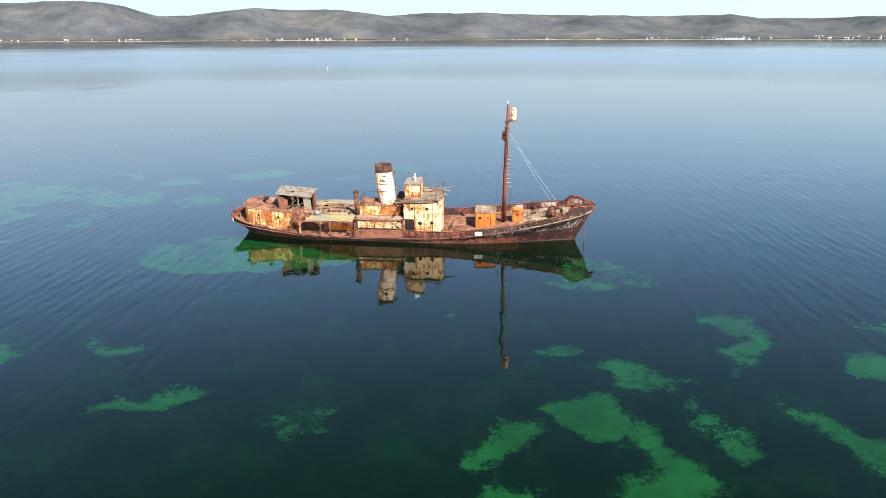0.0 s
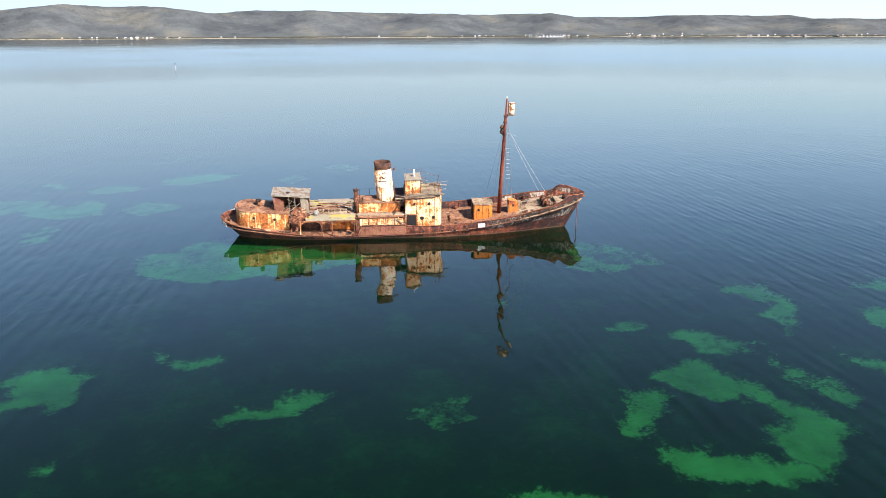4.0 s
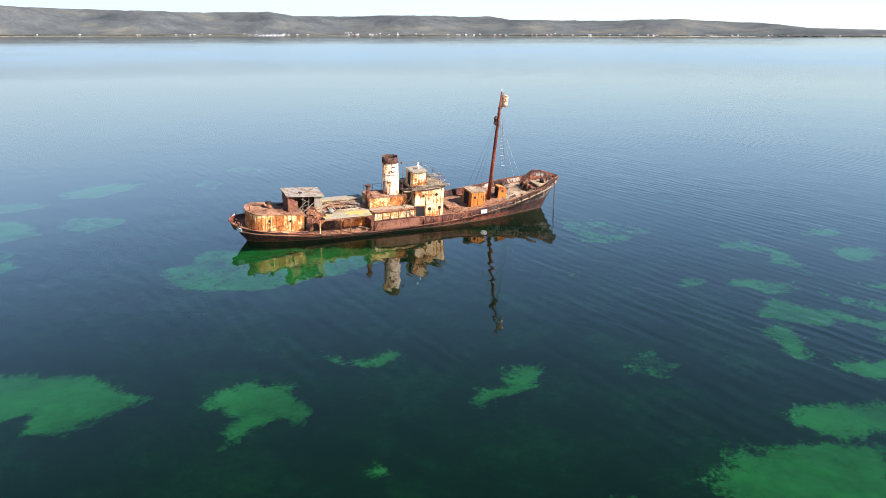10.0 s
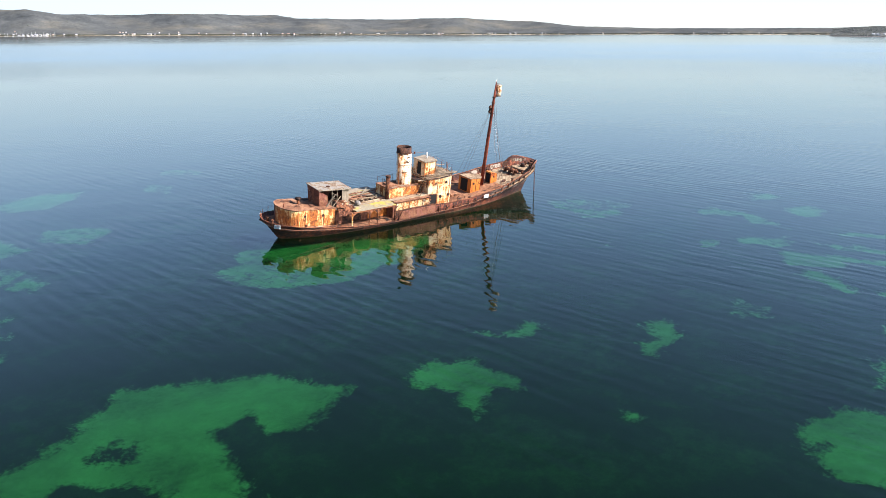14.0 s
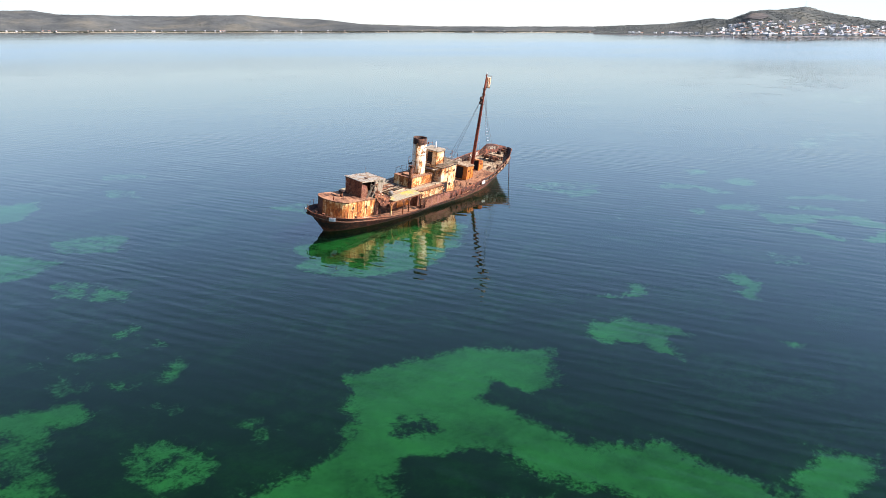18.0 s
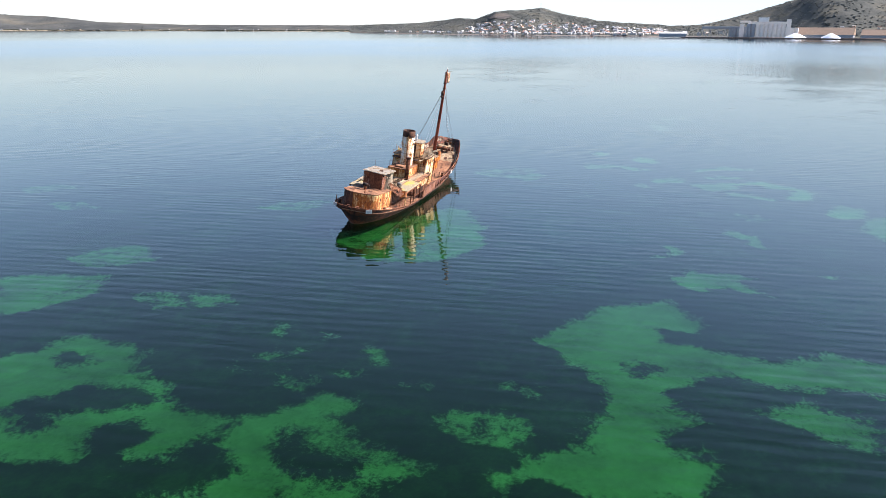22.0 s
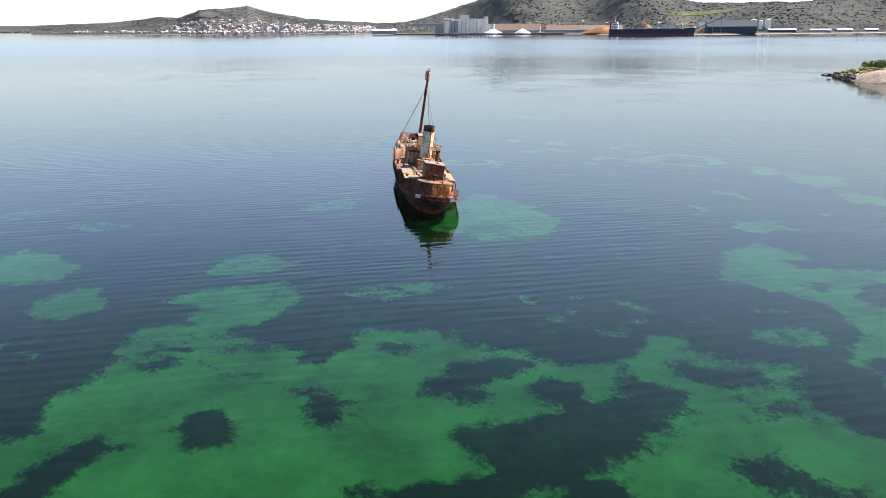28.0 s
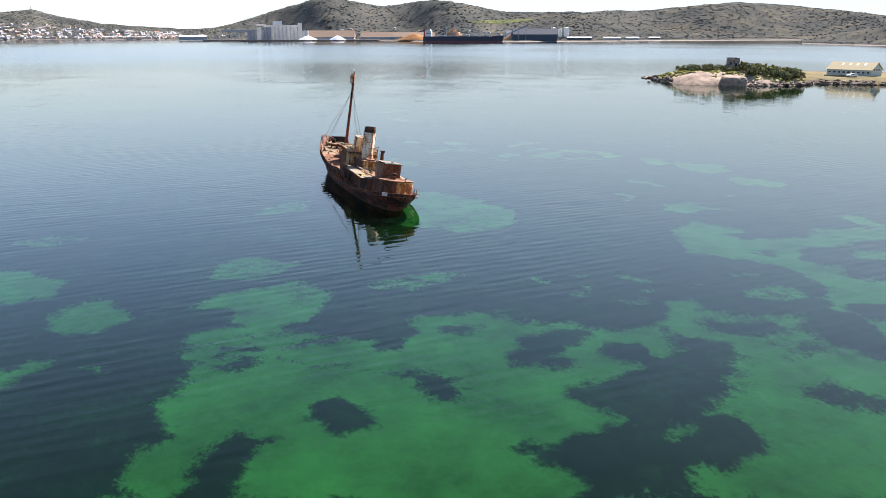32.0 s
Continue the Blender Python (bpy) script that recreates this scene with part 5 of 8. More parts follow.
while yy < 3.5:
    x = -12.7
    while x < -4.7:
        ln = srng.uniform(1.2, 3.4)
        x1 = min(x + ln, -4.6)
        in_light = -9.9 < (x + x1) / 2 < -6.0 and -1.5 < yy < -0.2
        if srng.random() > (0.75 if in_light else 0.20):
            part("plank", board(x, yy, 2.985, x1 - 0.02, yy + srng.uniform(-0.03, 0.03), 2.985 + srng.uniform(-0.015, 0.03), 0.23, 0.035, srng.uniform(-3, 3), 0.12), MAT_LICHEN if yy > 1.6 else srng.choice((MAT_TIMBER, MAT_PALEDECK, MAT_DECK)), ship)
        x = x1 + 0.01
    yy += 0.25
# engine-room skylight: a low frame with empty panes
sky_frame = new("skylight_frame")
sky_frame.parent = ship
for x in np.linspace(-9.6, -6.2, 6):
    part("mullion", bevelled_box(x - 0.06, x + 0.06, -1.45, -0.45, 3.0, 3.22, 0.015), MAT_PALEDECK, sky_frame)
for y in (-1.45, -0.45):
    part("side_bar", bevelled_box(-9.7, -6.1, y - 0.06, y + 0.06, 3.0, 3.24, 0.015), MAT_PALEDECK, sky_frame)
for k in range(9):
    x, y = srng.uniform(-11, -5.5), srng.uniform(-1.2, 2.0)
    an, ln = srng.uniform(-0.8, 0.8), srng.uniform(0.8, 2.2)
    part("loose_board", board(x, y, 3.1, x + ln * math.cos(an), y + ln * math.sin(an), 3.1 + srng.uniform(0.0, 0.35), 0.14, 0.03, srng.uniform(-20, 20), 0.1), srng.choice((MAT_TIMBER, MAT_RUST, MAT_PALEDECK)), ship)
# starboard canopy over the side deck, on bracketed posts
canopy = new("side_canopy")
canopy.parent = ship
tagged(canopy, "board canopy blotched with yellow lichen")
for k, y in enumerate(np.arange(-3.38, -1.9, 0.25)):
    part("board", board(-11.0 + 0.25 * srng.random(), y, 2.95 + 0.02 * k, -5.1, y, 2.93 + 0.03 * k, 0.24, 0.04, 2, 0.1), MAT_LICHEN, canopy)
part("edge_beam", bevelled_box(-11.6, -5.0, -3.48, -3.38, 2.74, 2.90, 0.01), MAT_RUST, canopy)
for x in (-11.5, -9.0, -7.8, -5.2):
    zf = curve(x, DECK_Z)
    p = part("post", bevelled_box(x - 0.06, x + 0.06, -3.62, -3.48, zf, 2.78, 0.012), MAT_OCHRE if x < -11 else MAT_RUST, canopy)
    for sgn in (-1, 1):
        bm = bmesh.new()
        pts = [(x + sgn * 0.05, 2.76), (x + sgn * 0.55, 2.76), (x + sgn * 0.35, 2.64), (x + sgn * 0.16, 2.45), (x + sgn * 0.05, 2.2)]
        lo, hi = [bm.verts.new((a, -3.57, b)) for a, b in pts], [bm.verts.new((a, -3.53, b)) for a, b in pts]
        bm.faces.new(lo)
        bm.faces.new(hi[::-1])
        for i in range(5):
            bm.faces.new((lo[i], hi[i], hi[(i + 1) % 5], lo[(i + 1) % 5]))
        part("bracket", bm, MAT_RUST, p)
part("lower_rail", bar([(-11.5, -3.55, 1.65), (-9.0, -3.58, 1.5)], 0.025, 6), MAT_RUST, canopy)
# port-side canopy
port_canopy = new("port_canopy")
port_canopy.parent = ship
tagged(port_canopy, "greenish timber canopy over the far side deck")
for y in np.arange(2.0, 3.7, 0.25):
    part("board", board(-9.6, y, 3.03, -4.4 + 0.3 * srng.random(), y, 3.03, 0.24, 0.04, srng.uniform(-2, 2), 0.15), srng.choice((MAT_TIMBER, MAT_RUST, MAT_LICHEN, MAT_TIMBER)), port_canopy)
for x in (-12.4, -10.2, -7.8, -5.4):
    part("post", bevelled_box(x - 0.05, x + 0.05, 3.5, 3.62, curve(x, DECK_Z), 2.98, 0.012), MAT_RUST, port_canopy)
for x, ln in ((-10.4, 3.0), (-6.4, 3.6), (-3.0, 3.4)):
    # doors and panels of the main house; black-brown rust also paints the canopies' shade
    for side in (-1, 1):
        y = -1.92 if (side < 0 and x < -5.2) else (-2.92 if side < 0 else (2.65 if x < -5 else 2.92))
        part("wall_panel", bevelled_box(x - ln / 2 + 0.1, x + ln / 2 - 0.2, y - 0.03, y + 0.03, 1.15, 2.75, 0.01), MAT_ORANGE if side < 0 and x > -9 and x < -5 else MAT_RUST_AND_SHADE, main_house)

# forward end of the boat deck, over the white-panelled house side
for y in np.arange(-2.95, 2.9, 0.3):
    part("plank", board(-4.9 + 0.5 * srng.random() ** 3, y, 2.99, 0.9 - 0.8 * srng.random() ** 2, y, 2.99 + srng.uniform(-0.01, 0.02), 0.29, 0.04, srng.uniform(-2, 2), 0.06), srng.choice((MAT_PALEDECK, MAT_RUST, MAT_DECK, MAT_TIMBER)), ship)
part("fascia", bevelled_box(-5.0, 0.9, -3.02, -2.94, 2.80, 3.0, 0.01), MAT_RUST, main_house)
for k in range(5):
    x = -4.55 + k * 1.05
    part("white_panel", bevelled_box(x, x + 0.95, -2.97, -2.91, 1.9, 2.78, 0.012), MAT_CREAM, main_house, "white panel with rust runs")
for k in range(6):
    x = -4.8 + k * 1.1
    part("bulwark_rib", bevelled_box(x - 0.03, x + 0.03, -deck_half(x) - 0.03, -deck_half(x) + 0.05, 1.0, curve(x, RAIL_Z), 0.01), MAT_REDLEAD, ship)
part("bulwark_plate", slab_quad([(0.9, -4.03, 1.15), (-4.85, -4.01, 1.08), (-4.4, -4.01, 2.15), (0.9, -4.03, 2.2)], 0.02), MAT_REDLEAD, ship, "red-lead painted bulwark plate")

# ladder from the boat deck up to the casing, and the fallen stair by the bridge
def ladder(name, foot, top, width, rungs, mat, parent, label=""):
    a, b = Vector(foot), Vector(top)
    side = (b - a).cross(Vector((0, 0, 1)))
    side = (side.normalized() if side.length > 1e-3 else Vector((0, 1, 0))) * width / 2
    lad = new(name)
    lad.parent = parent
    tagged(lad, label)
    for s in (-1, 1):
        part("stile", bar([a + s * side, b + s * side], 0.035, 6), mat, lad)
    for k in range(rungs):
        p = a.lerp(b, (k + 0.5) / rungs)
        part("rung", bar([p - side, p + side], 0.022, 6), mat, lad)
    return lad


ladder("ladder", (-0.6, -2.2, 3.0), (0.9, -1.9, 5.0), 0.6, 7, MAT_RUST_AND_SHADE, ship, "rusted ladder leaning against the bridge")
ladder("stair", (1.2, -3.2, 1.2), (-0.9, -2.7, 3.0), 0.7, 7, MAT_OCHRE, ship, "broken side-deck stair")
for a, b, w in (((-0.5, -3.2, 1.8), (1.0, -2.9, 2.5), 0.25), ((0.0, -3.1, 2.9), (0.9, -2.7, 2.4), 0.3), ((-0.9, -2.9, 3.0), (0.7, -3.2, 2.2), 0.12)):
    part("fallen_board", board(*a, *b, w, 0.03, srng.uniform(-40, 40), 0.1), srng.choice((MAT_TIMBER, MAT_OCHRE)), ship)

# -- bridge: doorway, portholes, roof clutter --
for x0, x1, z0, z1, y in ((1.1, 2.15, 1.35, 2.95, -2.52),):
    bm = slab_quad([(x0, -2.43, z0), (x1, -2.575, z0), (x1, -2.575, z1), (x0, -2.43, z1)], 0.02)
    d = part("doorway", bm, MAT_GLOOM, bridge, "flat dark panel for the shade inside an empty doorway")
    part("door_frame", slab_quad([(x0 - 0.08, -2.40, z1), (x1 + 0.06, -2.58, z1), (x1 + 0.06, -2.58, z1 + 0.1), (x0 - 0.08, -2.40, z1 + 0.1)], 0.05), MAT_RUST, d)
    part("door_frame", slab_quad([(x1, -2.56, z0), (x1 + 0.08, -2.57, z0), (x1 + 0.08, -2.57, z1), (x1, -2.56, z1)], 0.05), MAT_RUST, d)
for x in (2.0, 3.75):
    porthole(bridge, (x, -2.51 if x < 2.3 else -2.50, 4.35), (0.0, -1, 0), 0.15)
    porthole(bridge, (x, 2.48, 4.35), (0, 1, 0), 0.15)
for x, z in ((2.9, 2.55), (4.3, 2.6)):
    porthole(bridge, (x, -2.54 if x < 3 else -2.47, z), (0, -1, 0), 0.19, "rusted-shut round port")
for y in (-1.0, 0.0, 1.0):
    porthole(bridge, (5.45 - 0.08 * abs(y), y, 4.3), (1, 0, 0), 0.15)
for x, y in ((2.3, -2.56), (4.4, -2.46), (5.0, -2.11)):
    part("plate_seam", bevelled_box(x - 0.025, x + 0.025, y - 0.03, y + 0.04, 1.2, 4.98, 0.008), MAT_RUST, bridge)
bm = bmesh.new()
tube(bm, [(x * 1.0, y * 1.03, 5.02 + 0.045 * (x - 1)) for x, y in bridge_outline], 0.06, 6)
part("gutter_bar", bm, MAT_RUST_AND_SHADE, bridge)
# wheelhouse aft door and sill
part("doorway", bevelled_box(0.955, 0.99, -0.55, 0.15, 5.15, 6.75, 0.005), MAT_GLOOM, wheelhouse, "flat dark panel for the shade inside an open doorway")
part("corner_bar", bevelled_box(0.95, 1.03, -1.26, -1.18, 5.0, 7.0, 0.01), MAT_RUST, wheelhouse)
part("corner_bar", bevelled_box(2.82, 2.9, -1.26, -1.18, 5.0, 7.1, 0.01), MAT_RUST, wheelhouse)
part("roof_edge", bevelled_box(0.9, 2.95, -1.34, -1.26, 6.93, 7.06, 0.01), MAT_TIMBER, wheelhouse)
cone = bmesh.new()
tube(cone, [(2.1, -0.2, 7.05), (2.1, -0.2, 7.75), (2.1, -0.2, 7.95)], [0.17, 0.11, 0.05], 10)
part("white_cone_post", cone, MAT_WHITE, ship, "white tapering post on the wheelhouse roof", True)
# rail round the bridge roof, bent
for x, y, h in ((4.9, -2.1, 1.3), (5.3, -1.0, 1.1), (5.4, 0.4, 1.0), (5.1, 2.0, 1.2), (3.5, 2.4, 1.0), (1.2, 2.4, 1.1), (1.1, -2.3, 0.7), (4.6, -1.5, 1.5)):
    part("rail_stanchion", bar([(x, y, 5.0), (x + srng.uniform(-0.25, 0.25), y + srng.uniform(-0.1, 0.1), 5.2 + h)], 0.025, 6), srng.choice((MAT_RUST, MAT_RUST, MAT_RUST_AND_SHADE)), ship)
for a, b in (((5.0, -2.0, 6.4), (2.9, -1.0, 7.4)), ((5.3, -1.0, 6.1), (5.4, 0.5, 6.0)), ((5.4, 0.5, 6.0), (5.1, 2.0, 6.3)), ((1.0, 1.0, 7.7), (3.2, 1.0, 7.5)), ((3.0, 1.0, 7.4), (5.2, 1.9, 6.3)), ((1.0, -1.1, 7.0), (1.15, -1.15, 7.9)), ((2.9, 0.9, 7.0), (3.1, 1.0, 7.8))):
    part("bent_rail", bar([a, Vector(a).lerp(Vector(b), 0.5) + Vector((0, 0, -0.06)), b], 0.014, 5), MAT_WORN, ship)
# heap of broken boards, sticks and old nests on the bridge roof
bm = bmesh.new()
for k in range(150):
    t = srng.random()
    x, y = (srng.uniform(2.9, 5.2), srng.uniform(-2.3, 2.2)) if t < 0.6 else (srng.uniform(0.6, 5.0), srng.uniform(-2.55, -1.4))
    z, an, ln = 5.1 + 0.06 * (x - 1) + srng.uniform(0, 0.28), srng.uniform(0, 6.3), srng.uniform(0.3, 1.3)
    tube(bm, [(x, y, z), (x + ln * 0.5 * math.cos(an), y + ln * 0.5 * math.sin(an), z + srng.uniform(-0.03, 0.1)), (x + ln * math.cos(an + 0.2), y + ln * math.sin(an + 0.2), z + srng.uniform(-0.1, 0.12))], 0.018, 4)
tagged(part("roof_litter", bm, MAT_TIMBER, ship, "tangle of sticks and laths on the bridge roof"), kind="stuff")
for k in range(26):
    x, y, an, ln = srng.uniform(1.0, 4.9), srng.choice((-1, 1)) * srng.uniform(1.3, 2.4), srng.uniform(-0.5, 0.5), srng.uniform(0.6, 1.8)
    z = 5.16 + 0.05 * (x - 1) + srng.uniform(0.0, 0.2)
    part("roof_board", board(x, y, z, x + ln * math.cos(an), y + ln * math.sin(an), z + srng.uniform(-0.05, 0.12), srng.uniform(0.08, 0.2), 0.025, srng.uniform(-25, 25), 0.1), srng.choice((MAT_TIMBER, MAT_TIMBER, MAT_PALEDECK, MAT_LICHEN)), ship)
part("beam", board(-0.2, -1.6, 4.75, 2.3, -2.3, 4.95, 0.14, 0.1, 10, 0.05), MAT_PALEDECK, ship)
# gallery behind the bridge, port side
gallery = new("gallery")
gallery.parent = ship
tagged(gallery, "narrow rusted gallery with bent rails")
part("platform", bevelled_box(-0.3, 0.95, -1.2, 2.4, 4.7, 4.78, 0.01), MAT_RUST_AND_SHADE, gallery)
for y in (-1.1, 0.2, 1.3, 2.3):
    part("stanchion", bar([(-0.25, y, 4.75), (-0.25, y, 5.75)], 0.025, 6), MAT_RUST, gallery)
for z in (5.25, 5.7):
    part("rail", bar([(-0.25, -1.1, z), (-0.25, 2.3, z)], 0.02, 5), MAT_RUST, gallery)
for y in (-1.0, 2.2):
    part("strut", bar([(-0.2, y, 3.0), (-0.2, y, 4.72)], 0.05, 6), MAT_RUST, gallery)

# -- funnel fittings --
for z in (6.75, 5.9, 8.22):
    bm = bmesh.new()
    xc = -1.3 - 0.38 * (z - 4.1) / 4.85
    ts = np.linspace(0, 2 * math.pi, 37)
    tube(bm, [(xc + 1.02 * math.cos(t), -0.1 + 0.84 * math.sin(t), z) for t in ts], 0.025 if z < 8 else 0.04, 6, False)
    part("band", bm, MAT_RUST_AND_SHADE, funnel)
for side in (-1, 1):
    bm = bmesh.new()
    zc = 7.5
    pts = []
    for t in np.linspace(0, 2 * math.pi, 18):
        dx, dz = 0.33 * math.cos(t), 0.33 * math.sin(t)
        u = max(-0.99, min(0.99, (dx + 0.1)))
        pts.append((-1.56 + dx + 0.1, -0.1 + side * 0.845 * math.sqrt(1 - u * u), zc + dz))
    tube(bm, pts[2:8], [0.03, 0.08, 0.1, 0.07, 0.1, 0.05], 6, True, 0.6)
    tube(bm, pts[9:16], [0.05, 0.09, 0.06, 0.1, 0.09, 0.06, 0.03], 6, True, 0.6)
    part("emblem", bm, MAT_RUST_AND_SHADE, funnel, "dark curved emblem on the funnel side")
lamp = part("lamp_bracket", bar([(-0.65, -0.35, 8.1), (-0.3, -0.55, 8.15)], 0.03, 6), MAT_RUST, funnel)
part("lamp", bar([(-0.3, -0.55, 8.0), (-0.3, -0.55, 8.3)], 0.10, 10), MAT_RUST, funnel, "small rusty funnel lamp")
part("steam_pipe", bar([(-0.55, 0.45, 4.1), (-0.8, 0.5, 8.6)], 0.07, 8), MAT_RUST, funnel)
part("steam_pipe", bar([(-2.35, -0.3, 4.1), (-2.66, -0.35, 8.3)], 0.05, 8), MAT_OCHRE, funnel)
# casing rails and hatch
for x, y in ((-4.5, 1.25), (-3.3, 1.28), (-2.1, 1.28), (-4.5, 0.2), (-4.5, -0.9)):
    part("stanchion", bar([(x, y, 4.15), (x, y, 5.15)], 0.022, 6), MAT_RUST_AND_SHADE, casing)
part("rail", bar([(-4.5, -0.9, 5.1), (-4.5, 1.25, 5.1), (-2.1, 1.28, 5.08)], 0.018, 5), MAT_RUST_AND_SHADE, casing)
part("hatch", bevelled_box(-4.1, -3.0, -0.6, 0.6, 4.2, 4.45, 0.03), MAT_DECK, casing)
for k in range(10):
    x, y, an, ln = srng.uniform(-4.4, -0.4), srng.choice((-1.1, 1.0)) + srng.uniform(-0.15, 0.15), srng.uniform(-0.4, 0.4), srng.uniform(0.4, 1.1)
    part("loose_board", board(x, y, 4.24, x + ln * math.cos(an), y + ln * math.sin(an) * 0.5, 4.3, 0.12, 0.03, 5, 0.1), srng.choice((MAT_TIMBER, MAT_RUST)), ship)

# -- foredeck --
part("doorway", bevelled_box(9.30, 9.345, -0.75, 0.55, 1.75, 3.45, 0.005), MAT_GLOOM, box_house, "flat dark panel for the shade inside an open doorway")
for x in (9.95, 11.0):
    porthole(box_house, (x, -1.33, 2.95), (0, -1, 0), 0.13)
for x in (9.4, 10.4, 11.2):
    part("plate_seam", bevelled_box(x - 0.025, x + 0.025, -1.375, -1.30, 1.65, 3.58, 0.008), MAT_MASTRUST, box_house)
# companion hood before the mast: a box with a half-round top
def hood(x0, x1, y0, y1, z0, z1):
    bm = bmesh.new()
    prof = [(x0, z0), (x1, z0), (x1, z0 + 0.75 * (z1 - z0))] + [(x1 - (x1 - x0) * (1 - math.cos(t)), z0 + 0.75 * (z1 - z0) + 0.25 * (z1 - z0) * math.sin(t)) for t in np.linspace(0.2, math.pi / 2, 6)] + [(x0, z1)]
    lo, hi = [bm.verts.new((a, y0, b)) for a, b in prof], [bm.verts.new((a, y1, b)) for a, b in prof]
    bm.faces.new(lo)
    bm.faces.new(hi[::-1])
    n = len(prof)
    for i in range(n):
        bm.faces.new((lo[i], hi[i], hi[(i + 1) % n], lo[(i + 1) % n]))
    return bm


comp = part("companion_hood", hood(13.75, 14.95, -0.75, 0.35, 2.2, 3.85), MAT_ORANGE, ship, "round-topped orange companion hood")
porthole(comp, (14.3, -0.75, 3.25), (0, -1, 0), 0.1)
part("doorway", bevelled_box(13.70, 13.745, -0.6, 0.2, 2.35, 3.65, 0.005), MAT_GLOOM, comp, "flat dark panel for the shade inside an open doorway")
# winch abaft the bow: two drums on cheeks
winch = new("winch")
winch.parent = ship
tagged(winch, "rust-eaten harpoon-line winch")
wz = curve(18.4, DECK_Z)
for y in (-0.9, 0.0, 0.9):
    part("cheek", bevelled_box(17.95, 18.85, y - 0.05, y + 0.05, wz, wz + 0.75, 0.03), MAT_RUST_AND_SHADE, winch)
for y in (-0.45, 0.45):
    part("drum", bar([(18.4, y - 0.36, wz + 0.5), (18.4, y + 0.36, wz + 0.5)], 0.27, 14), MAT_RUST, winch, smooth=True)
for y in (-1.15, 1.15):
    part("warping_head", bar([(18.4, y - 0.2, wz + 0.5), (18.4, y, wz + 0.5), (18.4, y + 0.2, wz + 0.5)], [0.24, 0.15, 0.24], 12), MAT_RUST, winch, smooth=True)
# gun platform wreckage in the bow
bz = curve(21, DECK_Z) + 0.05
part("gun_platform", bevelled_box(19.6, 21.9, -1.15, 1.15, bz - 0.1, bz + 0.12, 0.03), MAT_PALEDECK, ship, "grey-brown gun platform plate")
gun = part("gun_pedestal", bar([(20.9, 0, bz), (20.9, 0, bz + 0.45), (20.9, 0, bz + 0.6)], [0.42, 0.28, 0.34], 12), MAT_RUST_AND_SHADE, ship, "bare rusted gun pedestal", True)
for x, y in ((22.0, -0.45), (22.0, 0.5), (19.3, -1.5), (19.3, 1.6), (16.3, -2.5), (16.3, 2.6), (7.6, -3.2), (7.6, 3.2)):
    z = curve(x, DECK_Z)
    b = part("bollard", bar([(x, y, z), (x, y, z + 0.5)], 0.15, 10), MAT_RUST, ship, smooth=True)
    part("head", bar([(x, y, z + 0.5), (x, y, z + 0.58)], 0.2, 10), MAT_RUST_AND_SHADE, b)
for k in range(34):
    # broken fittings and plates strewn over the foredeck and in the bow
    x = srng.uniform(14.8, 22.3)
    hw = max(deck_half(x) - 0.6, 0.2)
    y, z = srng.uniform(-hw, hw), curve(x, DECK_Z) + 0.08
    s = srng.uniform(0.2, 0.7)
    if k % 3:
        part("plate_fragment", torn_sheet([(x, y, z), (x + s, y + srng.uniform(-0.2, 0.2), z + srng.uniform(0, 0.2)), (x + s, y + s * 0.7, z + srng.uniform(0, 0.25)), (x, y + s * 0.7, z)], 3, 0.04, 0.02, 0.25), srng.choice((MAT_PALEDECK, MAT_RUST, MAT_RUST_AND_SHADE, MAT_WHITEBLACK)), ship)
    else:
        a = srng.uniform(0, 6.3)
        part("bent_pipe", bar([(x, y, z), (x + s * math.cos(a), y + s * math.sin(a), z + 0.15), (x + 1.4 * s * math.cos(a + 0.3), y + 1.4 * s * math.sin(a + 0.3), z + srng.uniform(0.1, 0.5))], 0.05, 7), srng.choice((MAT_RUST, MAT_RUST_AND_SHADE)), ship)
for k in range(40):
    # scale and flakes lying on the well deck and amidships
    x = srng.uniform(5.6, 15.0)
    hw = deck_half(x) - 0.7
    y, z, s = srng.uniform(-hw, hw), curve(x, DECK_Z) + 0.06, srng.uniform(0.15, 0.5)
    if 9.0 < x < 15 and abs(y) < 1.4:
        y = math.copysign(1.6 + 0.6 * srng.random(), y)
    part("rust_scale", torn_sheet([(x, y, z), (x + s, y, z), (x + s, y + s * 0.6, z), (x, y + s * 0.6, z)], 3, 0.02, 0.012, 0.35), srng.choice((MAT_DECK, MAT_PALEDECK, MAT_RUST, MAT_RUST_AND_SHADE)), ship)
for x, y in ((6.2, -2.4), (6.3, -1.6), (6.9, -2.9)):
    z = curve(x, DECK_Z)
    part("valve_stand", bar([(x, y, z), (x, y, z + 0.55), (x + 0.15, y, z + 0.75)], 0.06, 7), MAT_RUST_AND_SHADE, ship)
hatch = part("deck_hatch", bevelled_box(6.5, 8.2, -0.9, 0.9, 1.35, 1.72, 0.04), MAT_DECK, ship, "low rusted hatch coaming")
# round ports through the bulwark and in the hull side
for x in (6.6, 7.9, 13.2, 15.0):
    for side in (-1, 1):
        z = 0.55 * curve(x, DECK_Z) + 0.45 * curve(x, RAIL_Z)
        porthole(ship, (x, side * (deck_half(x) - 0.09), z + 0.05), (0, -side, 0), 0.2)
for x in (3.0, 5.2, 6.7, 8.2):
    porthole(ship, (x, -deck_half(x) * 1.0 + 0.03, 1.42 + 0.02 * max(x - 4, 0)), (0, -1, -0.05), 0.15)

# -- mast: barrel, ladder, blocks, rigging --
def along(f, dx=0.0, dy=0.0):
    return MAST_FOOT.lerp(MAST_TOP, f) + Vector((dx, dy, 0))


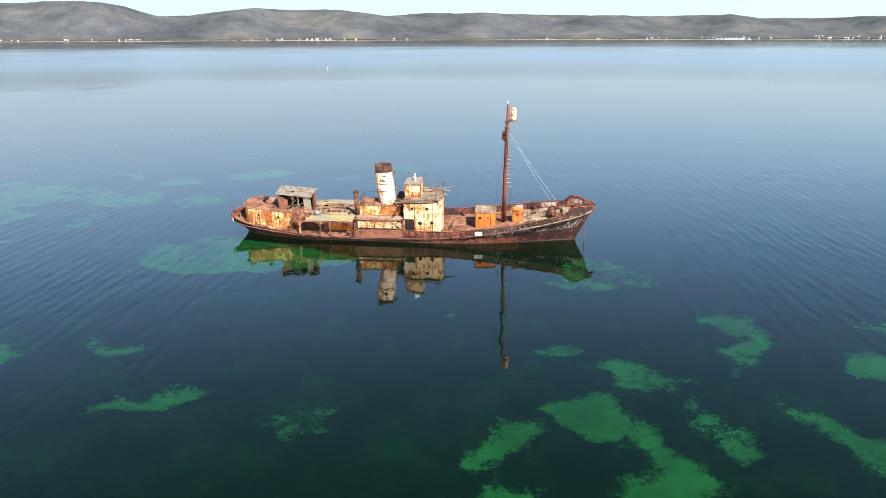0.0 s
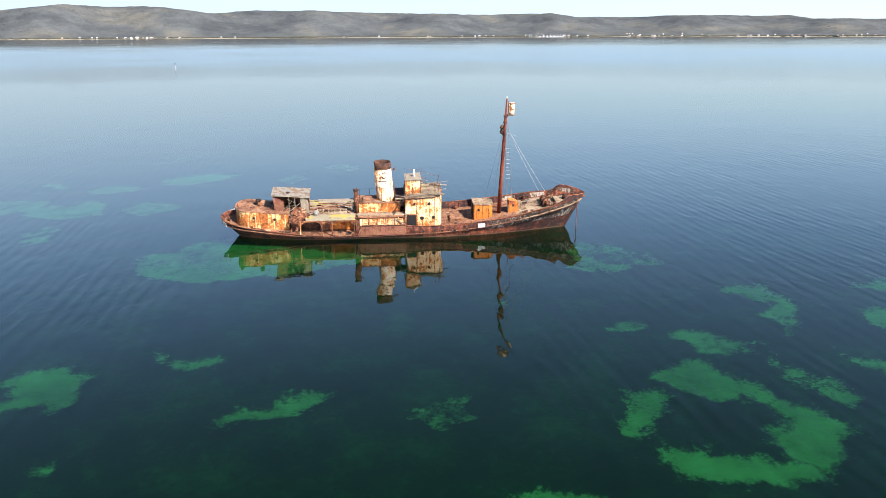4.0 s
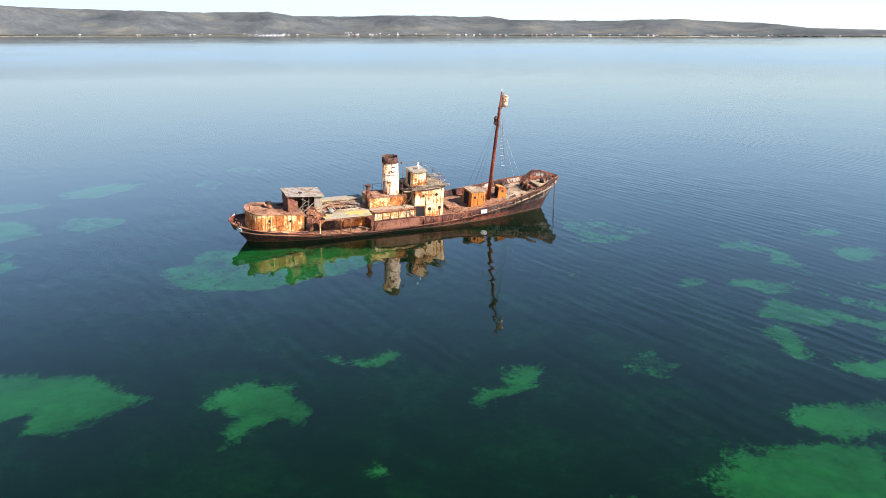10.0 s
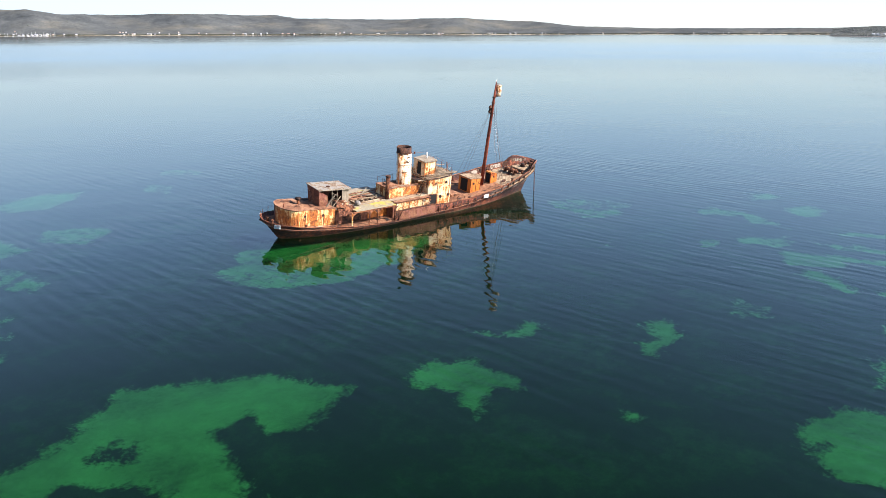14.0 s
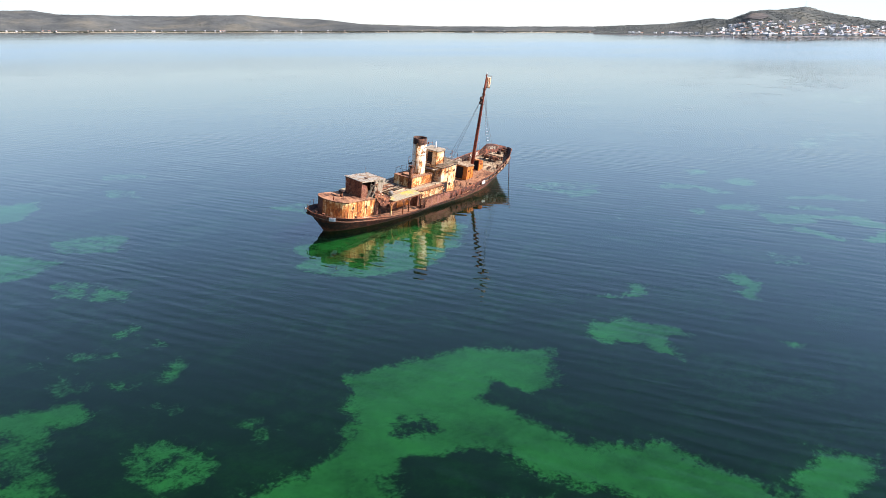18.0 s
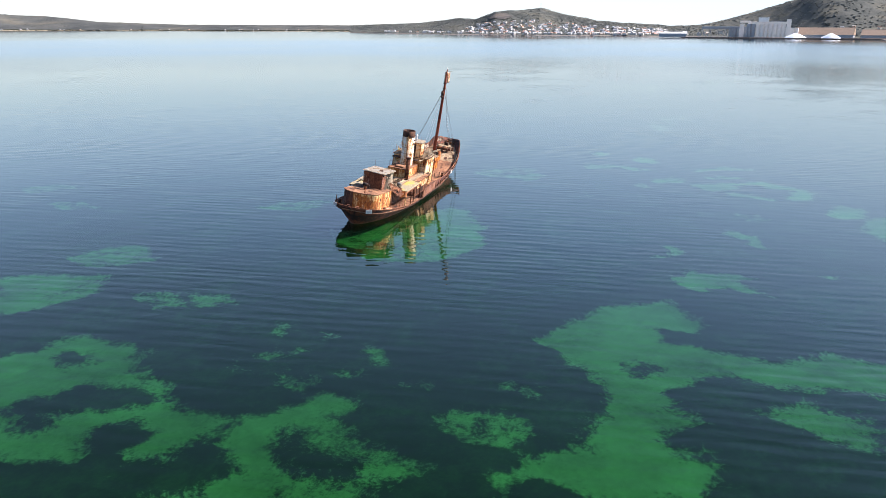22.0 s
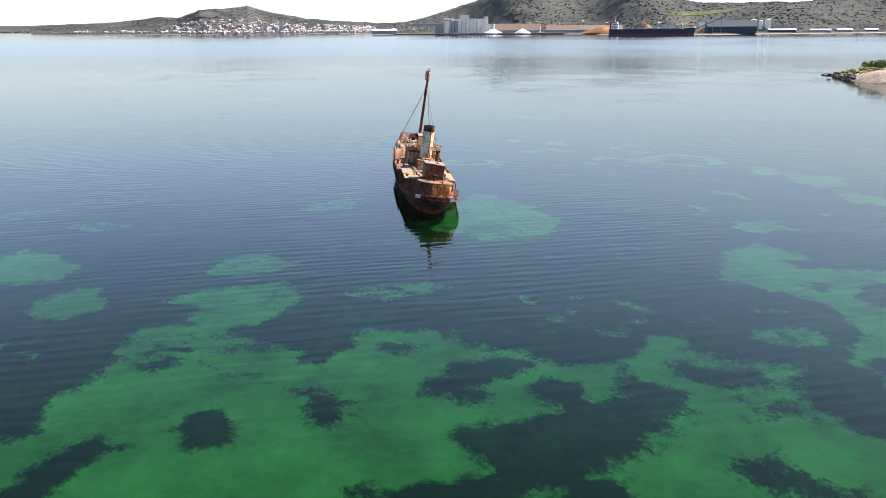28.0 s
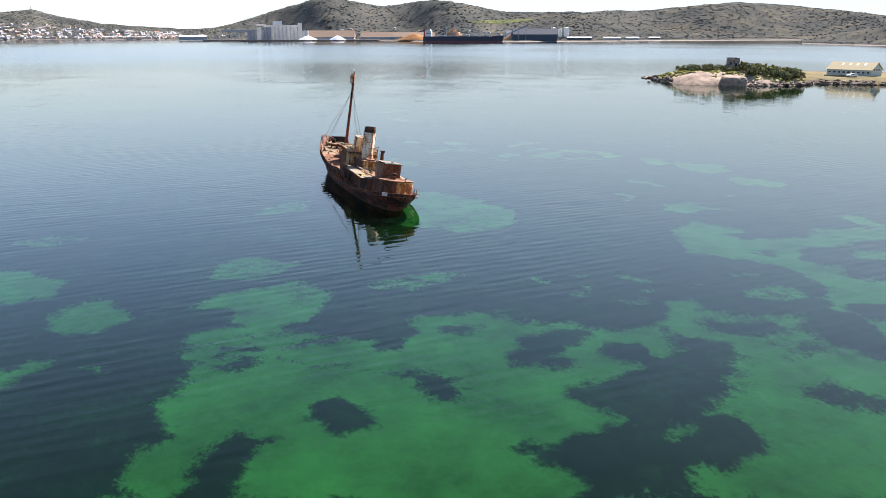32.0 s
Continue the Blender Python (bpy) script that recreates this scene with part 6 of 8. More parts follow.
nest = part("crows_nest", bar([along(0.865, 0.62), along(0.865, 0.62) + Vector((0.02, 0, 0.35)), along(0.865, 0.62) + Vector((0.03, 0, 1.45))], [0.34, 0.41, 0.39], 16), MAT_FUNNEL, ship, "battered white lookout barrel", True)
for f in (0.865, 0.915, 0.962):
    bm = bmesh.new()
    disc(bm, along(f, 0.63), (0, 0, 1), 0.425, 0.05, 16, 0.34)
    part("hoop", bm, MAT_RUST, nest)
part("nest_bracket", bar([along(0.862), along(0.862, 0.7)], 0.05, 6), MAT_RUST, nest)
part("topmast_pin", bar([MAST_TOP - Vector((0, 0, 0.05)), MAST_TOP + Vector((0.0, 0, 0.25))], 0.04, 6), MAT_WHITE, mast)
part("yard_stub", bar([along(0.985, -0.05, 0.2), along(0.985, 0.1, -0.75)], 0.025, 6), MAT_RUST, mast)
for f in (0.85, 0.80, 0.70):
    bm = bmesh.new()
    p = along(f)
    disc(bm, p, (0, 0, 1), 0.27, 0.12, 12, 0.15)
    part("mast_band", bm, MAT_RUST_AND_SHADE, mast)
block = bmesh.new()
tube(block, [along(0.78, -0.3, 0.1), along(0.76, -0.36, 0.1), along(0.72, -0.36, 0.1), along(0.705, -0.3, 0.1)], [0.12, 0.24, 0.24, 0.1], 10)
part("pulley_block", block, MAT_RUST_AND_SHADE, mast, "large black pulley block")
HEAD_Z = along(0.79)
def stay(a, b, r, mat, sag=0.15):
    a, b = Vector(a), Vector(b)
    pts = [a.lerp(b, t) - Vector((0, 0, sag * 4 * t * (1 - t))) for t in np.linspace(0, 1, 9)]
    part("stay", bar(pts, r, 5), mat, mast)


stay(HEAD_Z, (18.3, 3.0, 3.7), 0.014, MAT_WIRE)
stay(HEAD_Z, (19.0, 2.6, 3.8), 0.014, MAT_WIRE)
stay(along(0.72), (14.8, 1.2, 11.4), 0.010, MAT_WIRE, 0.0)
for y, xs_ in ((-3.75, (13.2, 13.9)), (3.75, (11.4, 12.5, 13.3))):
    for x in xs_:
        stay(HEAD_Z, (x, y, curve(x, RAIL_Z)), 0.013, MAT_DARKWIRE, 0.05)
# rope ladder down the starboard shroud
la, lb = along(0.80, 0.15, -0.25), Vector((13.5, -3.3, 2.9))
rl = new("rope_ladder")
rl.parent = ship
tagged(rl, "hanging wire ladder with pale rungs")
for s in (-0.28, 0.28):
    part("stile", bar([la + Vector((s * 0.5, 0, 0)), la.lerp(lb, 0.5) + Vector((s, 0.5, 0)), lb + Vector((s, 0, 0))], 0.016, 5), MAT_DARKWIRE, rl)
for k in range(9):
    p = la.lerp(lb, 0.28 + 0.04 * k) + Vector((0, 0.35, 0))
    part("rung", bar([p - Vector((0.25, 0, 0)), p + Vector((0.25, 0, 0))], 0.014, 5), MAT_WIRE, rl)

# anchor chain hanging from the bow: alternate links
chain = new("anchor_chain")
chain.parent = ship
tagged(chain, "rusty anchor chain hanging from the bow")
link = bmesh.new()
tube(link, [(0.07 * math.cos(t), 0, 0.14 * math.sin(t)) for t in np.linspace(0, 2 * math.pi, 11)], 0.028, 5, False)
link_mesh = mesh_of("link", link, MAT_CHAIN)
tilt = pose(0, 0, 0, -8, 0, 0)
for k in range(24):
    lk = new("link", link_mesh)
    lk.parent = chain
    lk.matrix_basis = Matrix.Translation(Vector((22.2, -1.15, 4.1)) + tilt @ Vector((0, 0, -0.205 * k))) @ tilt @ pose(0, 0, 0, 0, 0, 90 * (k % 2))
# flaking paint inside the bow bulwarks
def shell_half(x, z):
    """Half width of the shell plating at a height over the water."""
    f = min(max(z / curve(x, RAIL_Z), 0), 1)
    hw = curve(-19.2 + 40.4 * (x - STERN) / (STEM - STERN), HALF_WATER)
    return hw + (deck_half(x) - hw) * f ** 0.8


for side in (-1, 1):
    for x0, x1 in ((13.6, 15.2), (15.4, 17.0), (17.2, 18.9), (19.1, 20.2), (20.3, 22.4)):
        c = [(x, side * (shell_half(x, z) - 0.17), z) for x, z in ((x0, curve(x0, DECK_Z) + 0.12), (x1, curve(x1, DECK_Z) + 0.12), (x1, curve(x1, RAIL_Z) - 0.06), (x0, curve(x0, RAIL_Z) - 0.06))]
        # starboard linings near the stem go black-brown: the bulwark's own shade, painted
        part("bulwark_lining", torn_sheet(c if side > 0 else c[::-1], 4, 0.008, 0.012, 0.06), MAT_RUST_AND_SHADE if side < 0 and x0 > 17 else MAT_BOWPALE if srng.random() < 0.85 else MAT_RUST_AND_SHADE, ship, "flaking white and black paint inside the bulwark, starboard bow darkened as shade")
# bow roller and fairlead
part("bow_roller", bar([(23.0, -0.35, 4.2), (23.0, 0.35, 4.2)], 0.2, 12), MAT_RUST_AND_SHADE, ship, "rusty bow roller", True)
part("bow_cap", bevelled_box(22.5, 23.4, -0.45, 0.45, 3.95, 4.15, 0.05), MAT_RUST, ship)

# ---- distance: wooded hills, low shore and the town round the harbour ----
CENTRE = Vector((-60.0, 60.0, 0.0))


def bush_material(name, dark, mid, light, scale):
    m, n, l = material(name)
    g = n.new("ShaderNodeNewGeometry")
    a = noise_node(n, l, g.outputs["Position"], scale, 7, 0.65)
    b = noise_node(n, l, g.outputs["Position"], scale * 9, 6, 0.7)
    f = math_node(n, l, "ADD", math_node(n, l, "MULTIPLY", a.outputs[0], 0.5), math_node(n, l, "MULTIPLY", b.outputs[0], 0.5))
    r = ramp_node(n, [(0.36, dark), (0.52, mid), (0.68, light)])
    l.new(f, r.inputs[0])
    broad = noise_node(n, l, g.outputs["Position"], scale * 0.30, 6, 0.62, (1.0, 1.0, 3.0))
    heathy = ramp_node(n, [(0.36, (0.66, 0.70, 0.74)), (0.48, (0.92, 0.95, 0.98)), (0.56, (1.02, 1.02, 1.0)), (0.66, (1.38, 1.28, 1.12))])
    l.new(broad.outputs[0], heathy.inputs[0])
    finish(n, l, mix_node(n, l, 1.0, r.outputs[0], heathy.outputs[0], "MULTIPLY"), 0.95, 0.0, b.outputs[0], 0.12, 2.0, 0.0)
    return m


# hill scrub paled and greyed: distance haze put into the base colours
MAT_BUSH = bush_material("coastal_scrub", (0.050, 0.052, 0.050), (0.078, 0.079, 0.075), (0.112, 0.110, 0.101), 0.012)
MAT_BEACH = plain("pale_beach_sand", (0.36, 0.30, 0.21), 0.95, 0.2, 0.05)
MAT_BUSH_NEAR = bush_material("haze_paled_bush", (0.062, 0.064, 0.058), (0.090, 0.090, 0.081), (0.122, 0.119, 0.106), 0.03)
MAT_STRAND = plain("dark_weathered_shore_rock", (0.15, 0.125, 0.105), 0.9, 0.35, 0.08)


HARBOUR_SIDE = Vector((-115.0, 120.0, 0.0))


def polar(az, d, z=0.0, c=None):
    c = c or CENTRE
    return Vector((c.x + d * math.sin(radians(az)), c.y + d * math.cos(radians(az)), z))


def land(name, label, shore, skyline, depth, mat, steps=40, seed=1.0, flat=0.12, rough=0.10, centre=None, strand=None):
    """Rising ground between two bearings: shore (bearing, distance), skyline (bearing, height in metres), depth behind the shore."""
    bm = bmesh.new()
    a0, a1 = shore[0][0], shore[-1][0]
    n = max(int((a1 - a0) / 0.16), 8)
    rows = []
    for i in range(n + 1):
        az = a0 + (a1 - a0) * i / n
        d0, top = curve(az, shore), curve(az, skyline)
        row = []
        for j in range(steps + 1):
            u = j / steps
            rise = 0.0 if u < flat else ((u - flat) / (1 - flat)) ** 0.9
            rise = rise * rise * (3 - 2 * rise) if rise < 1 else 1
            w = depth * (0.8 + 0.2 * math.sin(az * 0.7 + seed))
            p = polar(az, d0 + w * u, 0, centre)
            k = noise.fractal((p.x * 0.0022 + seed, p.y * 0.0022, seed), 0.9, 2.1, 5)
            bumpy = noise.noise((p.x * 0.03, p.y * 0.03, seed)) + noise.noise((p.x * 0.011, p.y * 0.011, seed + 4.0))
            h = 3.5 * min(u / 0.02, 1) + 1.8 * bumpy * min(u / 0.1, 1) + top * rise * (1 + rough * 2.2 * k * (1 - u)) + top * 0.05 * k * u
            row.append(bm.verts.new((p.x, p.y, max(h, 0.2) if j else -1.0)))
        row.append(bm.verts.new(polar(az, d0 + depth * 1.03, -1.0, centre)))
        rows.append(row)
    for a, b in zip(rows, rows[1:]):
        for k in range(len(a) - 1):
            bm.faces.new((a[k], a[k + 1], b[k + 1], b[k]))
    pts = [[v.co.copy() for v in row[:-1]] for row in rows]
    ob = part(name, bm, mat, None, label, True)
    tagged(ob, category="hills", kind="structure")
    beach = bmesh.new()
    edge = [(beach.verts.new(polar(a0 + (a1 - a0) * i / n, curve(a0 + (a1 - a0) * i / n, shore) - 5, -0.3, centre)), beach.verts.new(polar(a0 + (a1 - a0) * i / n, curve(a0 + (a1 - a0) * i / n, shore) + depth * 0.008, 1.6, centre))) for i in range(n + 1)]
    for p, q in zip(edge, edge[1:]):
        beach.faces.new((p[0], q[0], q[1], p[1]))
    tagged(part("beach", beach, strand or MAT_BEACH, None, "thin strip of pale beach along the shore"), category="beach", kind="structure")
    return pts


far_sky = [(-45, 50), (-38, 45), (-30, 54), (-25.7, 57), (-21, 50), (-19, 36), (-16.9, 37), (-12.6, 48), (-7.7, 49), (-3.5, 37), (-0.2, 44), (7, 41), (13, 38), (20.8, 39), (22.6, 31), (27.8, 33), (30, 33), (36.5, 33), (38, 27), (40.6, 25), (45, 26), (50, 27), (55, 21), (58, 12), (64, 8), (75, 8), (82, 9)]
south = land("hills_south", "long low scrub-covered hills behind the far shore", [(-45, 3500), (-20, 3500), (0, 3700), (20, 3900), (45, 4100), (60, 4200), (82, 4000)], [(a, h * 4150 / 1358.0 + 4) for a, h in far_sky], 760, MAT_BUSH, 44, 2.0)
town_sky = [(76, 6), (80.6, 10), (83.9, 19), (85, 16), (86.5, 28.7), (87.9, 29.7), (89.7, 35.7), (90.8, 27.7), (92.3, 19.7), (93.7, 13.7), (96.2, 9.7), (98.9, 6.7), (101, 6)]
town = land("hill_town", "hill with a town on its slope", [(76, 3200), (83, 2600), (92, 2350), (101, 2300)], [(a, h * 2.15 + 14) for a, h in town_sky], 760, MAT_BUSH_NEAR, 44, 7.0, 0.08, 0.06, HARBOUR_SIDE, MAT_STRAND)
port_sky = [(97.5, 6), (100.8, 12), (102.5, 23), (104.1, 36), (105.9, 51), (107.5, 56), (110.3, 53), (112.3, 50), (115.1, 53), (117.2, 47), (120.6, 37), (122.3, 37), (126.9, 33), (129.2, 40), (132.2, 45), (135.5, 49), (138.5, 54), (140.2, 52), (142.9, 42), (144.9, 34), (147, 27), (153, 20), (165, 18)]
port = land("hill_port", "large wooded hill behind the port", [(97.5, 2250), (104, 2150), (110, 2000), (116, 1800), (122, 1750), (128, 1900), (140, 2300), (165, 2300)], [(a, h * 1.95 + 8) for a, h in port_sky], 900, MAT_BUSH_NEAR, 46, 4.0, 0.14, 0.08, HARBOUR_SIDE, MAT_STRAND)
point = land("headland", "low rocky headland with scrub", [(141, 1650), (144, 1500), (152, 1300), (165, 1200)], [(141, 1), (142, 8), (144, 20), (146, 29), (150, 38), (165, 45)], 260, MAT_BUSH_NEAR, 20, 9.0, 0.1, 0.2, HARBOUR_SIDE, MAT_STRAND)

# ---- woods on the hills: many rounded clumps, one sheet of each ----
frng = random.Random(21)
ICO = bmesh.new()
bmesh.ops.create_icosphere(ICO, subdivisions=1, radius=1.0)
ICO_V, ICO_F = [v.co.copy() for v in ICO.verts], [[v.index for v in f.verts] for f in ICO.faces]
ICO.free()


def woods(name, label, pts, rows, count, size, mat, low=0.02, high=0.95, power=1.0, parts=2):
    verts, faces = [], []
    n, m = len(pts), len(pts[0])
    for _ in range(count):
        i = frng.randint(int(rows[0] * (n - 1)), int(rows[1] * (n - 1)) - 1)
        u = low + (high - low) * frng.random() ** power
        fj = u * (m - 1)
        j = min(int(fj), m - 2)
        a, b = frng.random(), fj - j
        p = (pts[i][j] * (1 - a) + pts[i + 1][j] * a) * (1 - b) + (pts[i][j + 1] * (1 - a) + pts[i + 1][j + 1] * a) * b
        for _k in range(parts):
            s = size * frng.uniform(0.5, 1.2)
            q = p + Vector((frng.uniform(-1, 1) * size, frng.uniform(-1, 1) * size, s * 0.12))
            base = len(verts)
            for v in ICO_V:
                r = 1 + frng.uniform(-0.3, 0.3)
                verts.append((q.x + v.x * s * r, q.y + v.y * s * r, q.z + v.z * s * (0.15 if size > 2.5 else 0.22) * r))
            faces.extend([[base + k for k in f] for f in ICO_F])
    me = bpy.data.meshes.new(name)
    me.from_pydata(verts, [], faces)
    me.polygons.foreach_set("use_smooth", [True] * len(faces))
    me.materials.append(mat)
    return tagged(new(name, me), label, "woods", kind="stuff")


def canopy_material(name, dark, light):
    m, n, l = material(name)
    g = n.new("ShaderNodeNewGeometry")
    a = noise_node(n, l, g.outputs["Position"], 0.25, 5, 0.7)
    r = ramp_node(n, [(0.30, dark), (0.70, light)])
    l.new(mix_node(n, l, 0.5, a.outputs[0], g.outputs["Random Per Island"]), r.inputs[0])
    finish(n, l, r.outputs[0], 0.95, 0.0, a.outputs[0], 0.5, 0.5, 0.0)
    return m


# town and port canopy lighter than leaves: haze and backlight put into the colour
MAT_CANOPY = canopy_material("hazy_grey_green_canopy", (0.15, 0.155, 0.138), (0.23, 0.23, 0.20))
MAT_CANOPY_SHORE = canopy_material("dull_shore_bush", (0.048, 0.050, 0.036), (0.088, 0.086, 0.064))
MAT_CANOPY_FAR = canopy_material("dull_far_canopy", (0.080, 0.084, 0.064), (0.12, 0.122, 0.096))
woods("shore_woods", "belt of dull green bush along the far shore", south, (0.0, 1.0), 9000, 7.0, MAT_CANOPY_SHORE, 0.012, 0.15, 1.3)
woods("hill_scrub", "scattered scrub on the far hills", south, (0.0, 1.0), 7000, 3.2, MAT_CANOPY_FAR, 0.14, 0.97, 1.6, 1)
woods("town_woods", "trees among the houses of the town hill", town, (0.0, 1.0), 7000, 3.0, MAT_CANOPY, 0.02, 0.99)
woods("port_woods", "dense grey-green bush on the port hill", port, (0.0, 1.0), 9000, 4.2, MAT_CANOPY, 0.13, 0.99, 1.0, 1)

woods("headland_scrub", "low scrub on the rocky headland", point, (0.0, 1.0), 700, 3.0, MAT_CANOPY, 0.06, 0.95, 1.0, 1)

# green paddock on the shoulder of the port hill
MAT_PADDOCK = bush_material("green_pasture", (0.09, 0.10, 0.05), (0.11, 0.125, 0.06), (0.14, 0.15, 0.08), 0.03)


def at_height(row, z):
    for p, q in zip(row, row[1:]):
        if p.z <= z < q.z:
            return p.lerp(q, (z - p.z) / (q.z - p.z))
    return row[-1]


bm = bmesh.new()
strip = []
for i, row in enumerate(port):
    az = 97.5 + 67.5 * i / (len(port) - 1)
    if 118.6 < az < 123.3:
        lo, hi = curve(az, [(118.6, 44), (121, 42), (123.3, 54)]), curve(az, [(118.6, 46), (120, 52), (123.3, 57)])
        strip.append([bm.verts.new(at_height(row, lo + (hi - lo) * k / 4) + Vector((0, 0, 1.0))) for k in range(5)])
for p, q in zip(strip, strip[1:]):
    for k in range(4):
        bm.faces.new((p[k], p[k + 1], q[k + 1], q[k]))
tagged(part("paddock", bm, MAT_PADDOCK, None, "green pasture clearing on the wooded hill", True), category="paddock", kind="structure")

# ---- houses ----
MAT_ROOFS = [plain("white_roof", (0.56, 0.55, 0.53), 0.5, 0.1, 0.3), plain("terracotta_roof", (0.40, 0.20, 0.13), 0.8, 0.2, 0.3), plain("grey_roof", (0.33, 0.33, 0.34), 0.6, 0.15, 0.3), plain("cream_roof", (0.50, 0.45, 0.38), 0.6, 0.1, 0.3)]
MAT_WALLS = [plain("white_wall", (0.44, 0.42, 0.40), 0.7, 0.08, 0.3), plain("brick_wall", (0.45, 0.30, 0.22), 0.85, 0.2, 0.3), plain("cream_wall", (0.54, 0.48, 0.39), 0.7, 0.1, 0.3)]
MAT_WINDOW = plain("dark_window", (0.05, 0.06, 0.07), 0.2, 0.1)


def gable(bm, hx, hy, z0, z1, over=0.5):
    v = [bm.verts.new(p) for p in ((-hx - over, -hy - over, z0), (hx + over, -hy - over, z0), (hx + over, hy + over, z0), (-hx - over, hy + over, z0), (-hx - over, 0, z1), (hx + over, 0, z1))]
    for q in ((0, 1, 5, 4), (2, 3, 4, 5), (1, 2, 5), (3, 0, 4), (3, 2, 1, 0)):
        bm.faces.new([v[i] for i in q])


def make_house(wall_mat, roof_mat, hx, hy, h, label):
    ob = new("house")
    bm = bmesh.new()
    box(bm, -hx, hx, -hy, hy, -4, h)
    part("wall", bm, wall_mat, ob)
    bm = bmesh.new()
    gable(bm, hx, hy, h, h + hy * 0.55)
    part("roof", bm, roof_mat, ob)
    for y in (-hy - 0.04, hy + 0.04):
        for x in (-hx * 0.55, hx * 0.4):
            bm = bmesh.new()
            box(bm, x - 1.0, x + 1.0, y - 0.05, y + 0.05, 1.0, 2.4)
            part("window", bm, MAT_WINDOW, ob)
    return tagged(ob, label, "house", "houses round the harbour")


HOUSES = [make_house(MAT_WALLS[0], MAT_ROOFS[0], 9, 5.5, 4.5, "white house with a pale metal roof"), make_house(MAT_WALLS[2], MAT_ROOFS[1], 8, 5.5, 5.0, "cream house with a terracotta roof"), make_house(MAT_WALLS[0], MAT_ROOFS[2], 10, 6, 6.5, "two-storey white house with a grey roof"), make_house(MAT_WALLS[1], MAT_ROOFS[3], 8, 5, 4.0, "brick house with a cream roof"), make_house(MAT_WALLS[0], MAT_ROOFS[3], 7, 5, 5.5, "small white house with a cream roof")]
USED = set()


def put_house(p, turn, k, grow=1.0):
    m = Matrix.Translation(p) @ pose(0, 0, 0, 0, 0, turn) @ Matrix.Scale(grow, 4)
    if k not in USED:
        USED.add(k)
        HOUSES[k].matrix_basis = m
    else:
        copy_thing(HOUSES[k], m)


def houses_on(pts, rows, count, low, high, grow=1.0):
    n, m = len(pts), len(pts[0])
    for _ in range(count):
        i = frng.randint(int(rows[0] * (n - 1)), int(rows[1] * (n - 1)))
        j = min(max(int((low + (high - low) * frng.random()) * (m - 1)), 1), m - 1)
        p = pts[i][j] + Vector((frng.uniform(-6, 6), frng.uniform(-6, 6), 1.5))
        put_house(p, frng.uniform(0, 180), frng.randrange(5), grow)


houses_on(town, (0.34, 0.93), 215, 0.03, 0.50, 0.72)
houses_on(town, (0.10, 0.35), 36, 0.02, 0.25, 0.75)
houses_on(port, (0.03, 0.16), 22, 0.10, 0.28)
houses_on(port, (0.16, 0.40), 26, 0.20, 0.40, 0.6)
houses_on(south, (0.02, 0.55), 20, 0.012, 0.05, 0.6)
houses_on(south, (0.45, 0.72), 26, 0.012, 0.30, 0.6)
houses_on(south, (0.72, 1.0), 34, 0.012, 0.10, 0.6)


# the rest of the town: small pale houses packed between the trees, too far off to tell apart
def packed_houses(name, pts, rows, count, low, high, label):
    bm = bmesh.new()
    n, m = len(pts), len(pts[0])
    for _ in range(count):
        i = frng.randint(int(rows[0] * (n - 1)), int(rows[1] * (n - 1)))
        j = min(max(int((low + (high - low) * frng.random()) * (m - 1)), 1), m - 1)
        at = Matrix.Translation(pts[i][j] + Vector((frng.uniform(-9, 9), frng.uniform(-9, 9), 1.0))) @ Matrix.Rotation(frng.uniform(0, 3.1), 4, "Z")
        hx, hy, h = frng.uniform(3, 6), frng.uniform(2.4, 3.6), frng.uniform(2.2, 3.6)
        first, faces = len(bm.verts), len(bm.faces)
        box(bm, -hx, hx, -hy, hy, -3, h, frng.choice((0, 0, 1)))
        walls = len(bm.faces)
        gable(bm, hx, hy, h, h + hy * 0.5)
        bm.verts.ensure_lookup_table()
        bm.faces.ensure_lookup_table()
        k = frng.choice((2, 3, 3, 4))
        for f in bm.faces[walls:]:
            f.material_index = k
        for v in bm.verts[first:]:
            v.co = at @ v.co
    me = mesh_of(name, bm, [MAT_WALLS[0], MAT_WALLS[2], MAT_ROOFS[0], MAT_ROOFS[2], MAT_ROOFS[1]])
    tagged(new(name, me), label, "houses", kind="stuff")


packed_houses("town_houses", town, (0.36, 0.97), 300, 0.02, 0.50, "crowded pale houses on the slope of the town hill")
for lo, hi, count in ((0.155, 0.21, 9), (0.255, 0.315, 13), (0.50, 0.78, 34)):
    packed_houses("foreshore_houses", south, (lo, hi), count, 0.010, 0.030, "cluster of pale houses along the far shore")

# bare granite face below the shoulder of the town hill
bm = bmesh.new()
face = []
for i, row in enumerate(town):
    az = 76 + 25 * i / (len(town) - 1)
    if 86.0 < az < 87.7:
        top = max(q.z for q in row)
        hi, lo = top * curve(az, [(86.0, 0.76), (86.5, 0.88), (87.2, 0.86), (87.7, 0.72)]), top * curve(az, [(86.0, 0.72), (86.5, 0.66), (87.2, 0.60), (87.7, 0.68)])
        line = []
        for k in range(6):
            z = lo + (hi - lo) * k / 5
            at = next((p.lerp(q, (z - p.z) / (q.z - p.z)) for p, q in zip(row, row[1:]) if p.z <= z < q.z), row[-1])
            line.append(bm.verts.new(at + Vector((-2.5, 0, 1.6))))
        face.append(line)
for p, q in zip(face, face[1:]):
    for k in range(5):
        bm.faces.new((p[k], p[k + 1], q[k + 1], q[k]))
